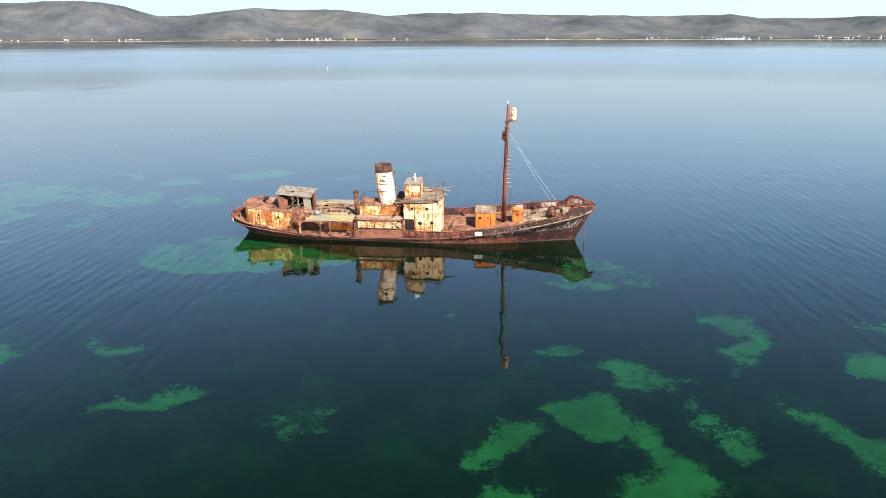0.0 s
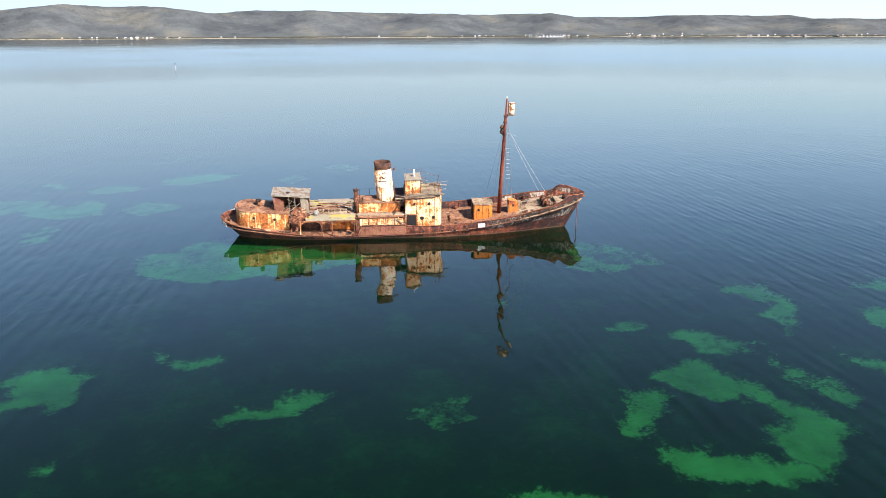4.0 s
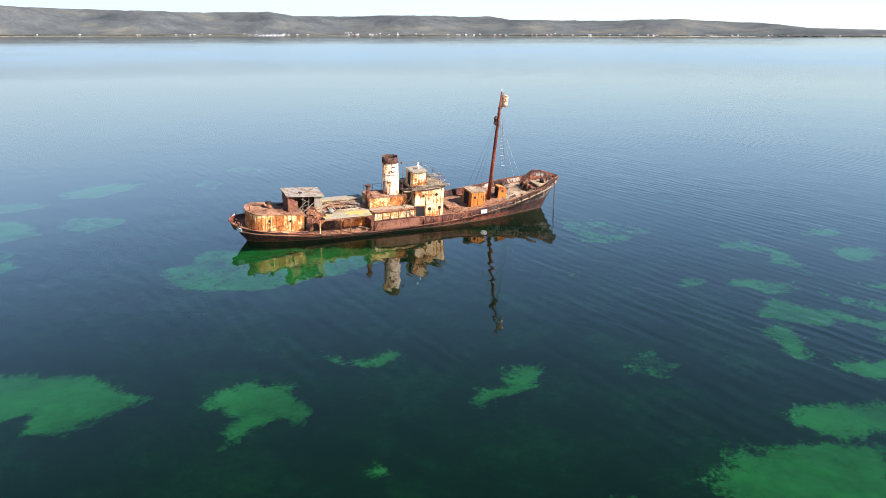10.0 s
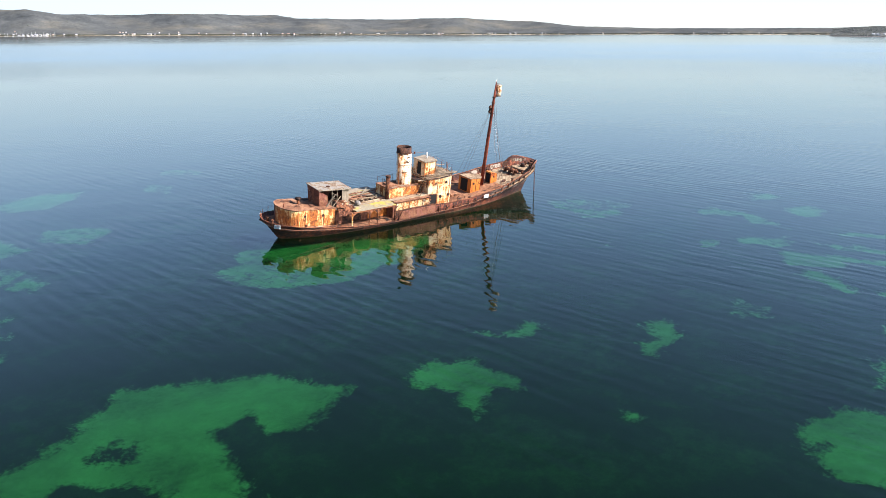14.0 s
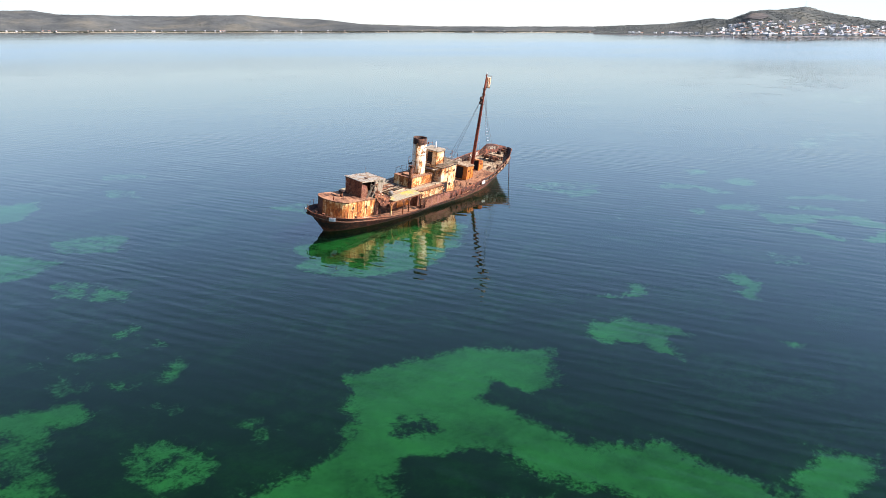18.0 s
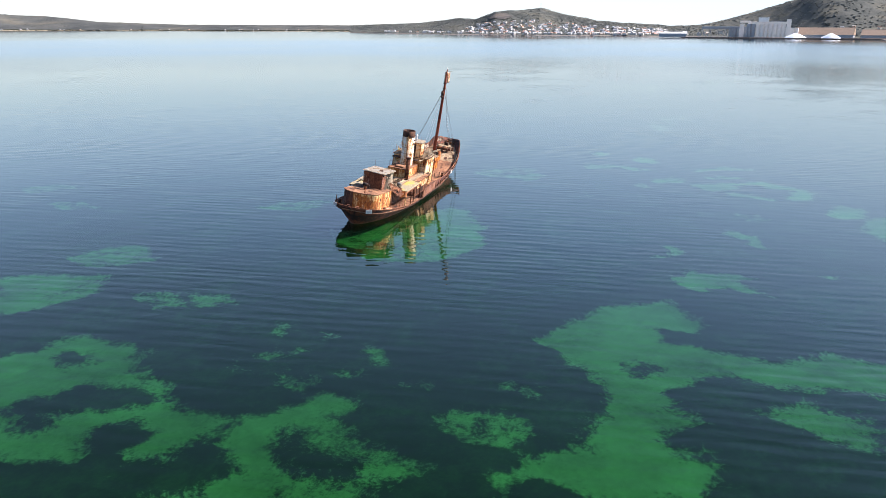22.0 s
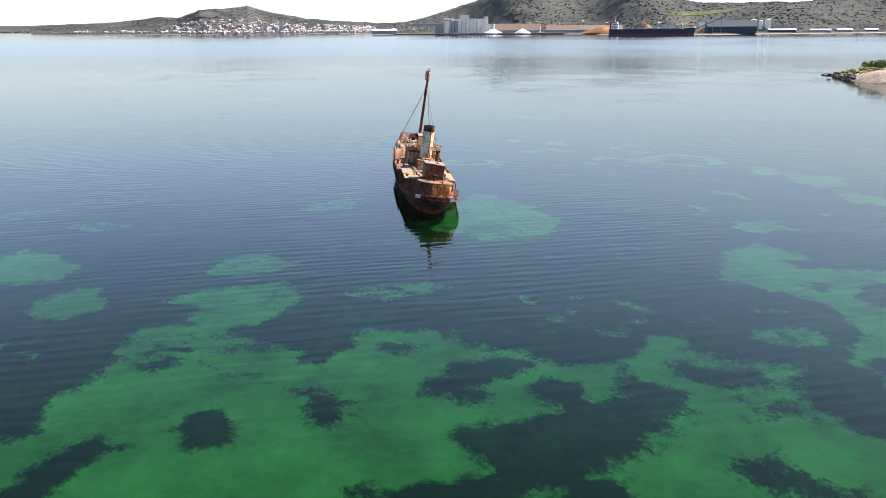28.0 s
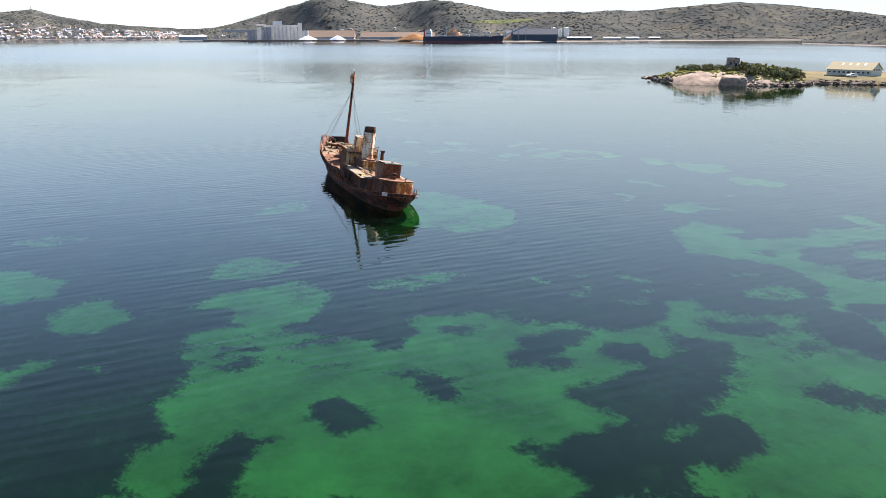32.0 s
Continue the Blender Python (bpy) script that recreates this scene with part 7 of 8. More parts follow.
tagged(part("rock_face", bm, bush_material("bare_hill_granite", (0.05, 0.046, 0.042), (0.11, 0.097, 0.088), (0.18, 0.155, 0.14), 0.05), None, "bare pinkish granite face on the town hill", True), category="rock face", kind="structure")


def place(ob, az, d, z=0.0, turn=0.0):
    """Stand a thing at a bearing and distance from the harbour side, its x axis across the line of sight, turned further by turn."""
    ob.matrix_basis = Matrix.Translation(polar(az, d, z, HARBOUR_SIDE)) @ pose(0, 0, 0, 0, 0, 180 - az + turn)
    return ob


# ---- the port ----
MAT_CONCRETE = plain("pale_concrete", (0.78, 0.70, 0.61), 0.8, 0.16, 0.2)
MAT_GREYSTEEL = plain("grey_steel", (0.28, 0.30, 0.32), 0.6, 0.15, 0.2)
MAT_BROWNROOF = plain("tan_sheet_roof", (0.27, 0.185, 0.125), 0.7, 0.15, 0.2)
MAT_SLATE = plain("dark_blue_grey_cladding", (0.060, 0.075, 0.095), 0.95, 0.15, 0.2)
MAT_SALT = plain("white_salt", (0.82, 0.82, 0.82), 0.9, 0.05, 0.2)
MAT_CHIPS = bush_material("orange_wood_chips", (0.25, 0.12, 0.05), (0.40, 0.21, 0.10), (0.52, 0.32, 0.18), 0.05)
MAT_QUAY = plain("stained_brown_quay", (0.17, 0.125, 0.10), 0.85, 0.3, 0.1)
quay = part("quay", bevelled_box(-260, 260, -8, 30, -2, 3.2, 0.3), MAT_QUAY, None, "low rust-brown quay wall along the port")
place(tagged(quay, category="quay", kind="structure"), 107.5, 1960)
silos = tagged(new("grain_silos"), "row of tall white concrete grain silos", "silo")
for k in range(12):
    bm = bmesh.new()
    tube(bm, [(-62 + 9.2 * k, 0, 0), (-62 + 9.2 * k, 0, 30 if k > 2 else 22)], 4.7, 14)
    part("silo", bm, MAT_CONCRETE if k < 10 else MAT_GREYSTEEL, silos, smooth=False)
part("top_gallery", bevelled_box(-40, 42, -4, 4, 30, 35, 0.2), MAT_CONCRETE, silos)
part("head_house", bevelled_box(-2, 20, -5, 5, 35, 44, 0.2), MAT_WHITE, silos)
part("lift_tower", bevelled_box(-50, -40, -4, 4, 0, 40, 0.2), MAT_CONCRETE, silos)
part("roof_gantry", bevelled_box(36, 60, -2, 2, 33, 37, 0.2), MAT_CONCRETE, silos)
for k in range(5):
    part("silo", bar([(46 + 8.0 * k, 6, 0), (46 + 8.0 * k, 6, 24)], 4.4, 12), MAT_GREYSTEEL, silos)
place(silos, 105.2, 2000, 2.5)
loader = tagged(new("ship_loader"), "pale steel ship-loading gantry on the quay", "gantry")
part("tower", bevelled_box(-48, -38, -4, 4, 0, 30, 0.2), MAT_CONCRETE, loader)
part("gallery", bevelled_box(-44, 44, -2, 2, 19, 24, 0.2), MAT_GREYSTEEL, loader)
for x in (-25, -8, 9, 26, 42):
    for s in (-1, 1):
        part("leg", bar([(x + 5 * s, 0, 0), (x, 0, 19)], 0.7, 6), MAT_GREYSTEEL, loader)
place(loader, 102.4, 1975, 2.5)
wshed = tagged(new("wharf_shed"), "long low white-roofed wharf shed", "shed")
bm = bmesh.new()
box(bm, -32, 32, -9, 9, 0, 8)
part("wall", bm, MAT_GREYSTEEL, wshed)
bm = bmesh.new()
gable(bm, 32, 9, 8, 12)
part("roof", bm, MAT_ROOFS[0], wshed)
place(wshed, 99.2, 2040, 2.0)


def storage_shed(az, d, half, depth, wall, roof_h, wm, rm, label, turn=0):
    ob = tagged(new("storage_shed"), label, "shed", "sheds at the port")
    bm = bmesh.new()
    box(bm, -half, half, -depth, depth, -1, wall)
    part("wall", bm, wm, ob)
    bm = bmesh.new()
    gable(bm, half, depth, wall, wall + roof_h, 1.0)
    part("roof", bm, rm, ob)
    for k in range(-3, 4):
        bm = bmesh.new()
        box(bm, half * k / 4 - 2, half * k / 4 + 2, -depth - 0.2, -depth, 0, wall * 0.8)
        part("door", bm, MAT_GREYSTEEL, ob)
    return place(ob, az, d, 3.0, turn)


storage_shed(108.6, 2040, 62, 22, 6, 16, MAT_GREYSTEEL, MAT_BROWNROOF, "long storage shed with a tan gabled roof", -6)
storage_shed(112.0, 2000, 42, 18, 6, 12, MAT_GREYSTEEL, MAT_BROWNROOF, "tan-roofed storage shed beside a conveyor tower", -6)
storage_shed(114.6, 1960, 48, 18, 7, 11, MAT_GREYSTEEL, MAT_BROWNROOF, "tan-roofed shed behind chip piles", -6)
storage_shed(123.2, 1830, 50, 22, 13, 13, MAT_SLATE, MAT_SLATE, "large dark blue-grey shed", 8)
storage_shed(126.4, 1900, 28, 9, 5, 3, MAT_SLATE, MAT_ROOFS[2], "low dark shed by the shore", 4)
storage_shed(128.7, 1960, 20, 8, 4, 3, MAT_GREYSTEEL, MAT_GREYSTEEL, "low grey steel shed with a grey roof", 4)
storage_shed(130.1, 2010, 15, 8, 4, 3, MAT_GREYSTEEL, MAT_GREYSTEEL, "low grey steel shed with a grey roof", 4)
storage_shed(131.6, 2060, 13, 7, 4, 3, MAT_SLATE, MAT_ROOFS[2], "low dark shed by the shore", 4)


def pile(az, d, r, h, mat, label, cat, stretch=1.0):
    bm = bmesh.new()
    rings = []
    for f, z in ((1.0, -0.5), (0.75, 0.28 * h), (0.45, 0.62 * h), (0.2, 0.9 * h), (0.02, h)):
        rings.append([bm.verts.new((stretch * r * f * math.cos(t) * (1 + 0.12 * noise.noise((3 * math.cos(t), 3 * math.sin(t), az))), r * f * math.sin(t), z * (1 + 0.1 * noise.noise((2 * math.cos(t), z, az))))) for t in np.linspace(0, 2 * math.pi, 25)[:-1]])
    for a, b in zip(rings, rings[1:]):
        for k in range(24):
            bm.faces.new((a[k], a[(k + 1) % 24], b[(k + 1) % 24], b[k]))
    return place(tagged(part("stockpile", bm, mat, None, label, True), category=cat), az, d, 3.0)


pile(107.0, 1945, 17, 10, MAT_SALT, "white salt pile on the quay", "salt pile", 1.4)
pile(109.1, 1935, 15, 10, MAT_SALT, "white salt pile on the quay", "salt pile", 1.4)
pile(114.6, 1880, 24, 15, MAT_CHIPS, "orange-brown wood chip pile", "chip pile", 1.9)
pile(117.4, 1860, 24, 24, MAT_CHIPS, "tall orange-brown wood chip pile", "chip pile", 1.5)
pile(121.7, 1850, 20, 15, MAT_CHIPS, "orange-brown wood chip pile", "chip pile", 1.3)
conv = tagged(new("conveyor"), "sloping steel conveyor between the piles and the shed", "conveyor")
part("boom", bar([(-30, 0, 34), (40, 0, 3)], 1.6, 6), MAT_GREYSTEEL, conv)
for x, h in ((-25, 32), (-8, 24), (10, 16), (25, 9)):
    part("leg", bar([(x, 0, 0), (x, 0, h)], 0.6, 6), MAT_GREYSTEEL, conv)
place(conv, 121.8, 1800, 3.0)
for az, r, h in ((124.6, 7, 9), (125.5, 6, 9), (125.05, 4, 6)):
    bm = bmesh.new()
    tube(bm, [(0, 0, -16), (0, 0, h), (0, 0, h + 1.2)], [r, r, 0.5], 18)
    place(tagged(part("storage_tank", bm, MAT_WHITE, None, "white cylindrical storage tank"), category="tank", group="tanks at the port"), az, 2010, 22.0)
for az, d, w in ((121.6, 1900, 14), (122.6, 1890, 9)):
    place(tagged(part("white_block", bevelled_box(-w, w, -8, 8, -2, 17, 0.3), MAT_WHITE, None, "plain white industrial block"), category="building"), az, d, 8.0)
# moored bulk carrier
MAT_SHIPBLACK = plain("blue_black_hull_paint", (0.022, 0.028, 0.045), 0.5, 0.15, 0.1)
MAT_BOOT = plain("dull_red_boot_topping", (0.16, 0.05, 0.05), 0.7, 0.15, 0.1)
MAT_FUNRED = plain("red_funnel_paint", (0.45, 0.05, 0.04), 0.5, 0.1, 0.1)
carrier = tagged(new("bulk_carrier"), "long black-hulled bulk carrier moored at the quay", "ship")


def carrier_hull(z0, z1, half):
    bm = bmesh.new()
    rows = []
    for x, w in ((-82, 0.55), (-78, 0.9), (-68, 1.0), (60, 1.0), (72, 0.75), (80, 0.25), (84, 0.02)):
        rows.append([bm.verts.new((x + (2.5 if x > 75 else 0) * (z > 4), s * half * w, z + (2.0 if (x > 70 and z > 4) else 0))) for s, z in ((-1, z0), (-1, z1), (1, z1), (1, z0))])
    for a, b in zip(rows, rows[1:]):
        for k in range(4):
            bm.faces.new((a[k], b[k], b[(k + 1) % 4], a[(k + 1) % 4]))
    bm.faces.new(rows[0])
    bm.faces.new(rows[-1][::-1])
    return bm


part("hull", carrier_hull(3.5, 12.5, 13), MAT_SHIPBLACK, carrier)
part("boot_topping", carrier_hull(-1.5, 3.5, 12.98), MAT_BOOT, carrier, "red boot topping")
for k in range(5):
    part("hatch_cover", bevelled_box(-52 + 23 * k, -36 + 23 * k, -8, 8, 12.5, 14.5, 0.2), MAT_GREYSTEEL, carrier)
house_ob = part("accommodation_block", bevelled_box(-77, -64, -11, 11, 12.5, 24, 0.2), MAT_WHITE, carrier, "white accommodation block")
part("bridge_deck", bevelled_box(-74, -66, -13, 13, 24, 27, 0.2), MAT_WHITE, house_ob)
for z in (15, 18, 21, 25.3):
    part("window_band", bevelled_box(-63.95, -63.8, -9, 9, z, z + 1.0, 0.02), MAT_WINDOW, house_ob)
    part("window_band", bevelled_box(-75, -66, -11.2 if z < 24 else -13.2, -11.0 if z < 24 else -13.0, z, z + 1.0, 0.02), MAT_WINDOW, house_ob)
part("funnel", bevelled_box(-81, -77, -3, 3, 12.5, 27, 0.3), MAT_FUNRED, carrier, "red funnel")
part("radar_mast", bar([(-70, 0, 27), (-70, 0, 33)], 0.4, 6), MAT_WHITE, carrier)
for x in (-34, -11, 12, 35):
    c = part("crane_post", bar([(x, 0, 12.5), (x, 0, 25 if x in (-11, 35) else 34)], 1.3, 8), MAT_GREYSTEEL, carrier)
    part("jib", bar([(x, 0, 22), (x + 20, 0, 19.5)], 0.5, 6), MAT_GREYSTEEL, c)
part("foremast", bar([(72, 0, 14), (72, 0, 24)], 0.4, 6), MAT_WHITE, carrier)
place(carrier, 118.0, 1660, 0.0, 178)
# summit mast on the town hill
peak = max((p for row in town for p in row), key=lambda p: p.z)
tagged(part("radio_mast", bar([peak - Vector((0, 0, 3)), peak + Vector((0, 0, 20))], [0.9, 0.4], 6), MAT_GREYSTEEL, None, "thin radio mast on the summit"), category="mast")
tagged(part("chimney_mast", bar([polar(97.6, 2350, 2, HARBOUR_SIDE), polar(97.6, 2350, 34, HARBOUR_SIDE)], [1.0, 0.6], 8), MAT_GREYSTEEL, None, "tall thin stack in the town"), category="stack")
# marina on the far shore: pale sheds and masts
for k in range(7):
    put_house(polar(20.2 + 0.25 * k, 3885 + 6 * (k % 2), 1.0), 70 + 10 * k, (0, 2, 4)[k % 3])
for k in range(14):
    az = 19.4 + 0.22 * k + frng.uniform(-0.05, 0.05)
    yb = tagged(new("moored_yacht"), "small white yacht with a bare mast", "yacht", "yachts at the marina")
    p = polar(az, 3860 + frng.uniform(-6, 6))
    yb.matrix_basis = Matrix.Translation(p) @ pose(0, 0, 0, 0, 0, frng.uniform(0, 180))
    bm = bmesh.new()
    rows = [[bm.verts.new((x, s * w, z)) for s, z in ((-1, 1.3), (-0.6, -0.3), (0.6, -0.3), (1, 1.3))] for x, w in ((-6, 1.2), (-2, 1.9), (3, 1.6), (7, 0.05))]
    for a, b in zip(rows, rows[1:]):
        for q in range(4):
            bm.faces.new((a[q], b[q], b[(q + 1) % 4], a[(q + 1) % 4]))
    bm.faces.new(rows[0])
    part("hull", bm, MAT_WHITE, yb)
    part("mast", bar([(0.5, 0, 1), (0.5, 0, 15)], 0.25, 5), MAT_WHITE, yb)
# channel markers standing in the water
for x, y, h, c in ((-82, 560, 3.2, MAT_SHIPBLACK), (760, -640, 9.0, MAT_GREYSTEEL)):
    mk = tagged(part("channel_marker", bar([(x, y, -1.3), (x, y, h)], [0.30, 0.24], 8), MAT_GREYSTEEL, None, "slim channel marker post standing in the water"), category="channel marker")
    part("topmark", bar([(x, y, h), (x, y, h + 1.0)], 0.38, 8), c, mk)

# ---- rocky islet with a ruin, and the shore building beyond it ----
U, V = Vector((-0.73, -0.683, 0)), Vector((0.683, -0.73, 0))
ISLE = Matrix(((U.x, V.x, 0, 138.0), (U.y, V.y, 0, -131.0), (0, 0, 1, 0), (0, 0, 0, 1)))
ISLE0 = ISLE.copy()
ISLE = ISLE @ Matrix.Diagonal((0.88, 1, 1, 1))
irng = random.Random(8)


def granite_material():
    m, n, l = material("pinkish_granite")
    g = n.new("ShaderNodeNewGeometry")
    a = noise_node(n, l, g.outputs["Position"], 0.35, 6, 0.65)
    b = noise_node(n, l, g.outputs["Position"], 3.0, 7, 0.7)
    r = ramp_node(n, [(0.36, (0.085, 0.06, 0.045)), (0.48, (0.225, 0.165, 0.122)), (0.64, (0.37, 0.285, 0.215))])
    l.new(mix_node(n, l, 0.4, a.outputs[0], b.outputs[0]), r.inputs[0])
    finish(n, l, r.outputs[0], 0.9, 0.0, b.outputs[0], 0.6, 0.15, 0.2)
    return m


MAT_GRANITE = granite_material()
MAT_DARKROCK = bare_rust("dark_wet_rock", (0.05, 0.035, 0.025), (0.13, 0.095, 0.07), (0.24, 0.18, 0.13), 0.6)
MAT_LEAF = canopy_material("olive_shrub_leaves", (0.055, 0.063, 0.028), (0.27, 0.26, 0.12))
MAT_BARK = plain("grey_bark", (0.14, 0.11, 0.08), 0.9, 0.3, 2.0)
MAT_STONE = bare_rust("old_grey_stone", (0.10, 0.09, 0.08), (0.19, 0.17, 0.15), (0.30, 0.27, 0.23), 1.0)


def isle_height(u, v):
    """Height of the islet's ground over the water."""
    v -= max(-18 - u, 0) * 1.1
    k = 1 - ((u - 2) / 43) ** 2 - ((v - 20) / 26) ** 2
    if u < -12:
        k -= 0.25 * ((-12 - u) / 25) ** 2
    h = 8.0 * max(k, -0.4)
    h = h if h < 0 else 5.0 * (k ** 0.8)
    return h + 0.9 * noise.noise((u * 0.16, v * 0.16, 1.5)) * min(max(k * 3, 0), 1)


bm = bmesh.new()
grid = [[bm.verts.new((u, v, max(isle_height(u, v), -1.6))) for v in np.arange(-10, 78, 1.6)] for u in np.arange(-46, 50, 1.6)]
for a, b in zip(grid, grid[1:]):
    for k in range(len(a) - 1):
        bm.faces.new((a[k], b[k], b[k + 1], a[k + 1]))
isle = part("islet", bm, MAT_GRANITE, None, "low islet of heath and granite", True, ISLE)
tagged(isle, category="islet", kind="structure")


def boulder_mesh(seed, flat=0.7, sub=3, rockmat=MAT_GRANITE):
    bm = bmesh.new()
    bmesh.ops.create_icosphere(bm, subdivisions=sub, radius=1.0)
    for v in bm.verts:
        d = 1 + 0.28 * noise.noise(v.co * 1.1 + Vector((seed * 7.1, 0, 0))) + 0.08 * noise.noise(v.co * 3.5 + Vector((0, seed, 0)))
        v.co = Vector((v.co.x * d, v.co.y * d, v.co.z * d * flat))
    return mesh_of("boulder", bm, rockmat, True)


BOULDERS = [boulder_mesh(k, 0.6 + 0.1 * (k % 3), 2, MAT_GRANITE if k % 2 else MAT_DARKROCK) for k in range(5)]


def slab_mesh(seed, square):
    """A broad block of granite with a flattened back and rounded shoulders."""
    bm = bmesh.new()
    bmesh.ops.create_icosphere(bm, subdivisions=5, radius=1.0)
    for v in bm.verts:
        c = Vector([math.copysign(abs(q) ** square, q) for q in v.co])
        d = 1 + 0.13 * noise.noise(v.co * 1.3 + Vector((seed, 0, 0))) + 0.05 * noise.noise(c * 3.1 + Vector((0, seed, 0)))
        crack = 0.05 * max(0.0, 1 - abs(noise.noise(Vector((c.x * 1.4, c.y * 1.4, seed)))) * 14)
        v.co = c * (d - crack)
    return mesh_of("boulder", bm, MAT_GRANITE, True)


BIG = [slab_mesh(2.3, 0.72), slab_mesh(5.1, 0.62)]


def rock(mesh, u, v, z, sx, sy, sz, turn, label="weathered rounded granite boulder", group="boulders on the shore", tip=None):
    ob = tagged(new("boulder", mesh), label, "boulder", group)
    rx, ry = tip or (irng.uniform(-12, 12), irng.uniform(-12, 12))
    ob.matrix_basis = ISLE @ pose(u, v, z, rx, ry, turn) @ Matrix.Diagonal((sx, sy, sz, 1))


rock(BIG[0], -11.5, 6, 0.3, 12.5, 10, 2.2, 3, "great sloping slab of pale granite", "granite slabs of the islet", (12, -9))
rock(BIG[0], -4.5, 12, 2.0, 6, 7, 1.8, -8, "great sloping slab of pale granite", "granite slabs of the islet", (8, -12))
rock(BIG[1], 7.6, -2.0, 0.9, 6.6, 5.5, 3.2, 4, "great flat-topped boulder of pale granite", "granite slabs of the islet", (3, 3))
for k in range(120):
    # dark tumbled rubble off the western point and under the shrubs
    west = k < 55
    u = irng.uniform(-36, -22) if west else irng.uniform(14, 46)
    v = next((q for q in np.arange(-10, 60, 0.5) if isle_height(u, q) > 0.1), 24)
    f = irng.random()
    s = irng.uniform(0.35, 1.0)
    rock(irng.choice(BOULDERS[0::2]), u, v - 1 + 5 * f, -0.1 + (2.2 if west else 1.6) * f, s * 1.4, s, s * 0.9, irng.uniform(0, 180), "broken dark rock along the waterline", "rubble round the islet")
for k in range(110):
    u = irng.uniform(-41, 48)
    # along the waterline on the near side
    v = next((q for q in np.arange(-10, 60, 0.5) if isle_height(u, q) > 0.1), None)
    if v is None or (-27 < u < 15):
        continue
    s = irng.uniform(0.5, 1.3)
    rock(irng.choice(BOULDERS), u, v + irng.uniform(-1.0, 2.5), irng.uniform(-0.1, 0.7), s * 1.3, s, s, irng.uniform(0, 180))
for k in range(14):
    rock(irng.choice(BOULDERS), -36 - 0.35 * k + irng.uniform(-1, 1), 41 + irng.uniform(-4, 4), 0.1, 1.6, 1.1, 0.8, irng.uniform(0, 180))


# low heath over the top of the islet
hv, hf = [], []
for _ in range(1500):
    u, v = irng.uniform(-38, 44), irng.uniform(2, 50)
    h = isle_height(u, v)
    if h < 1.0 or (u < -3 and v < 13 + 0.2 * (u + 3)) or (-1 < u < 15 and v < 6):
        continue
    s = irng.uniform(0.35, 0.95)
    p = ISLE @ Vector((u, v, h + 0.1 * s))
    base = len(hv)
    for q in ICO_V:
        r = 1 + irng.uniform(-0.35, 0.35)
        hv.append((p.x + q.x * s * r, p.y + q.y * s * r, p.z + q.z * s * 0.55 * r))
    hf.extend([[base + i for i in f] for f in ICO_F])
heath = bpy.data.meshes.new("heath")
heath.from_pydata(hv, [], hf)
heath.materials.append(canopy_material("heath_leaves", (0.06, 0.075, 0.02), (0.32, 0.31, 0.09)))
tagged(new("heath", heath), "low green and yellow heath on the islet", "heath", kind="stuff")


# shrubs: a short forked stem and a crown of many leaf clumps
def make_shrub(seed, h, w):
    r = random.Random(seed)
    ob = new("shrub")
    bm = bmesh.new()
    tips = []
    for k in range(4):
        a = r.uniform(0, 6.3)
        tip = Vector((w * 0.5 * math.cos(a), w * 0.5 * math.sin(a), h * r.uniform(0.5, 0.75)))
        tube(bm, [(0, 0, -0.4), tip * 0.45 + Vector((0, 0, 0.15 * h)), tip], [0.16, 0.10, 0.04], 5)
        tips.append(tip)
    part("stem", bm, MAT_BARK, ob)
    verts, faces = [], []
    for k in range(70):
        t = r.choice(tips)
        d = Vector((r.gauss(0, 1), r.gauss(0, 1), r.gauss(0, 0.8)))
        c = t + d.normalized() * w * 0.42 * r.random() ** 0.4
        c.z = max(c.z, h * 0.18)
        s = w * r.uniform(0.07, 0.17)
        base = len(verts)
        for v in ICO_V:
            q = 1 + r.uniform(-0.4, 0.4)
            verts.append((c.x + v.x * s * q, c.y + v.y * s * q, c.z + v.z * s * q * 0.8))
        faces.extend([[base + i for i in f] for f in ICO_F])
    me = bpy.data.meshes.new("crown")
    me.from_pydata(verts, [], faces)
    me.materials.append(MAT_LEAF)
    cr = new("crown", me)
    cr.parent = ob
    return tagged(ob, "rounded dark green coastal shrub", "shrub", "shrubs on the islet")


SHRUBS = [make_shrub(3, 3.0, 3.6), make_shrub(4, 2.3, 3.2), make_shrub(5, 3.9, 4.4), make_shrub(6, 1.6, 2.6)]
placed = set()


def put_shrub(k, u, v, s=1.0):
    m = ISLE @ pose(u, v, isle_height(u, v) - 0.1, 0, 0, irng.uniform(0, 360))
    if k not in placed:
        placed.add(k)
        SHRUBS[k].matrix_basis = m
    else:
        copy_thing(SHRUBS[k], m)


for k in range(90):
    u = irng.uniform(12, 43) if k < 60 else (irng.uniform(-20, -5) if k < 74 else irng.uniform(-8, 14))
    v = irng.uniform(8, 30) if k < 60 else (irng.uniform(22, 32) if k < 80 else irng.uniform(16, 32))
    if isle_height(u, v) > 1.2:
        put_shrub(irng.choice((0, 1, 2, 2)) if k < 60 else irng.choice((0, 1, 3)), u, v)

# the ruin: a small roofless stone house with a gable notch
ruin = tagged(new("stone_ruin"), "small roofless grey stone building on the islet", "ruin")
ruin.matrix_basis = ISLE @ pose(6.5, 26, isle_height(6.5, 26) + 1.0, 0, 0, 4)
part("front_wall", bevelled_box(-3.1, 3.1, -2.6, -2.2, -2, 4.2, 0.06), MAT_STONE, ruin)
part("back_wall", bevelled_box(-3.1, 3.1, 2.2, 2.6, -2, 4.9, 0.06), MAT_STONE, ruin)
part("side_wall", bevelled_box(-3.1, -2.7, -2.2, 2.2, -2, 5.0, 0.06), MAT_STONE, ruin)
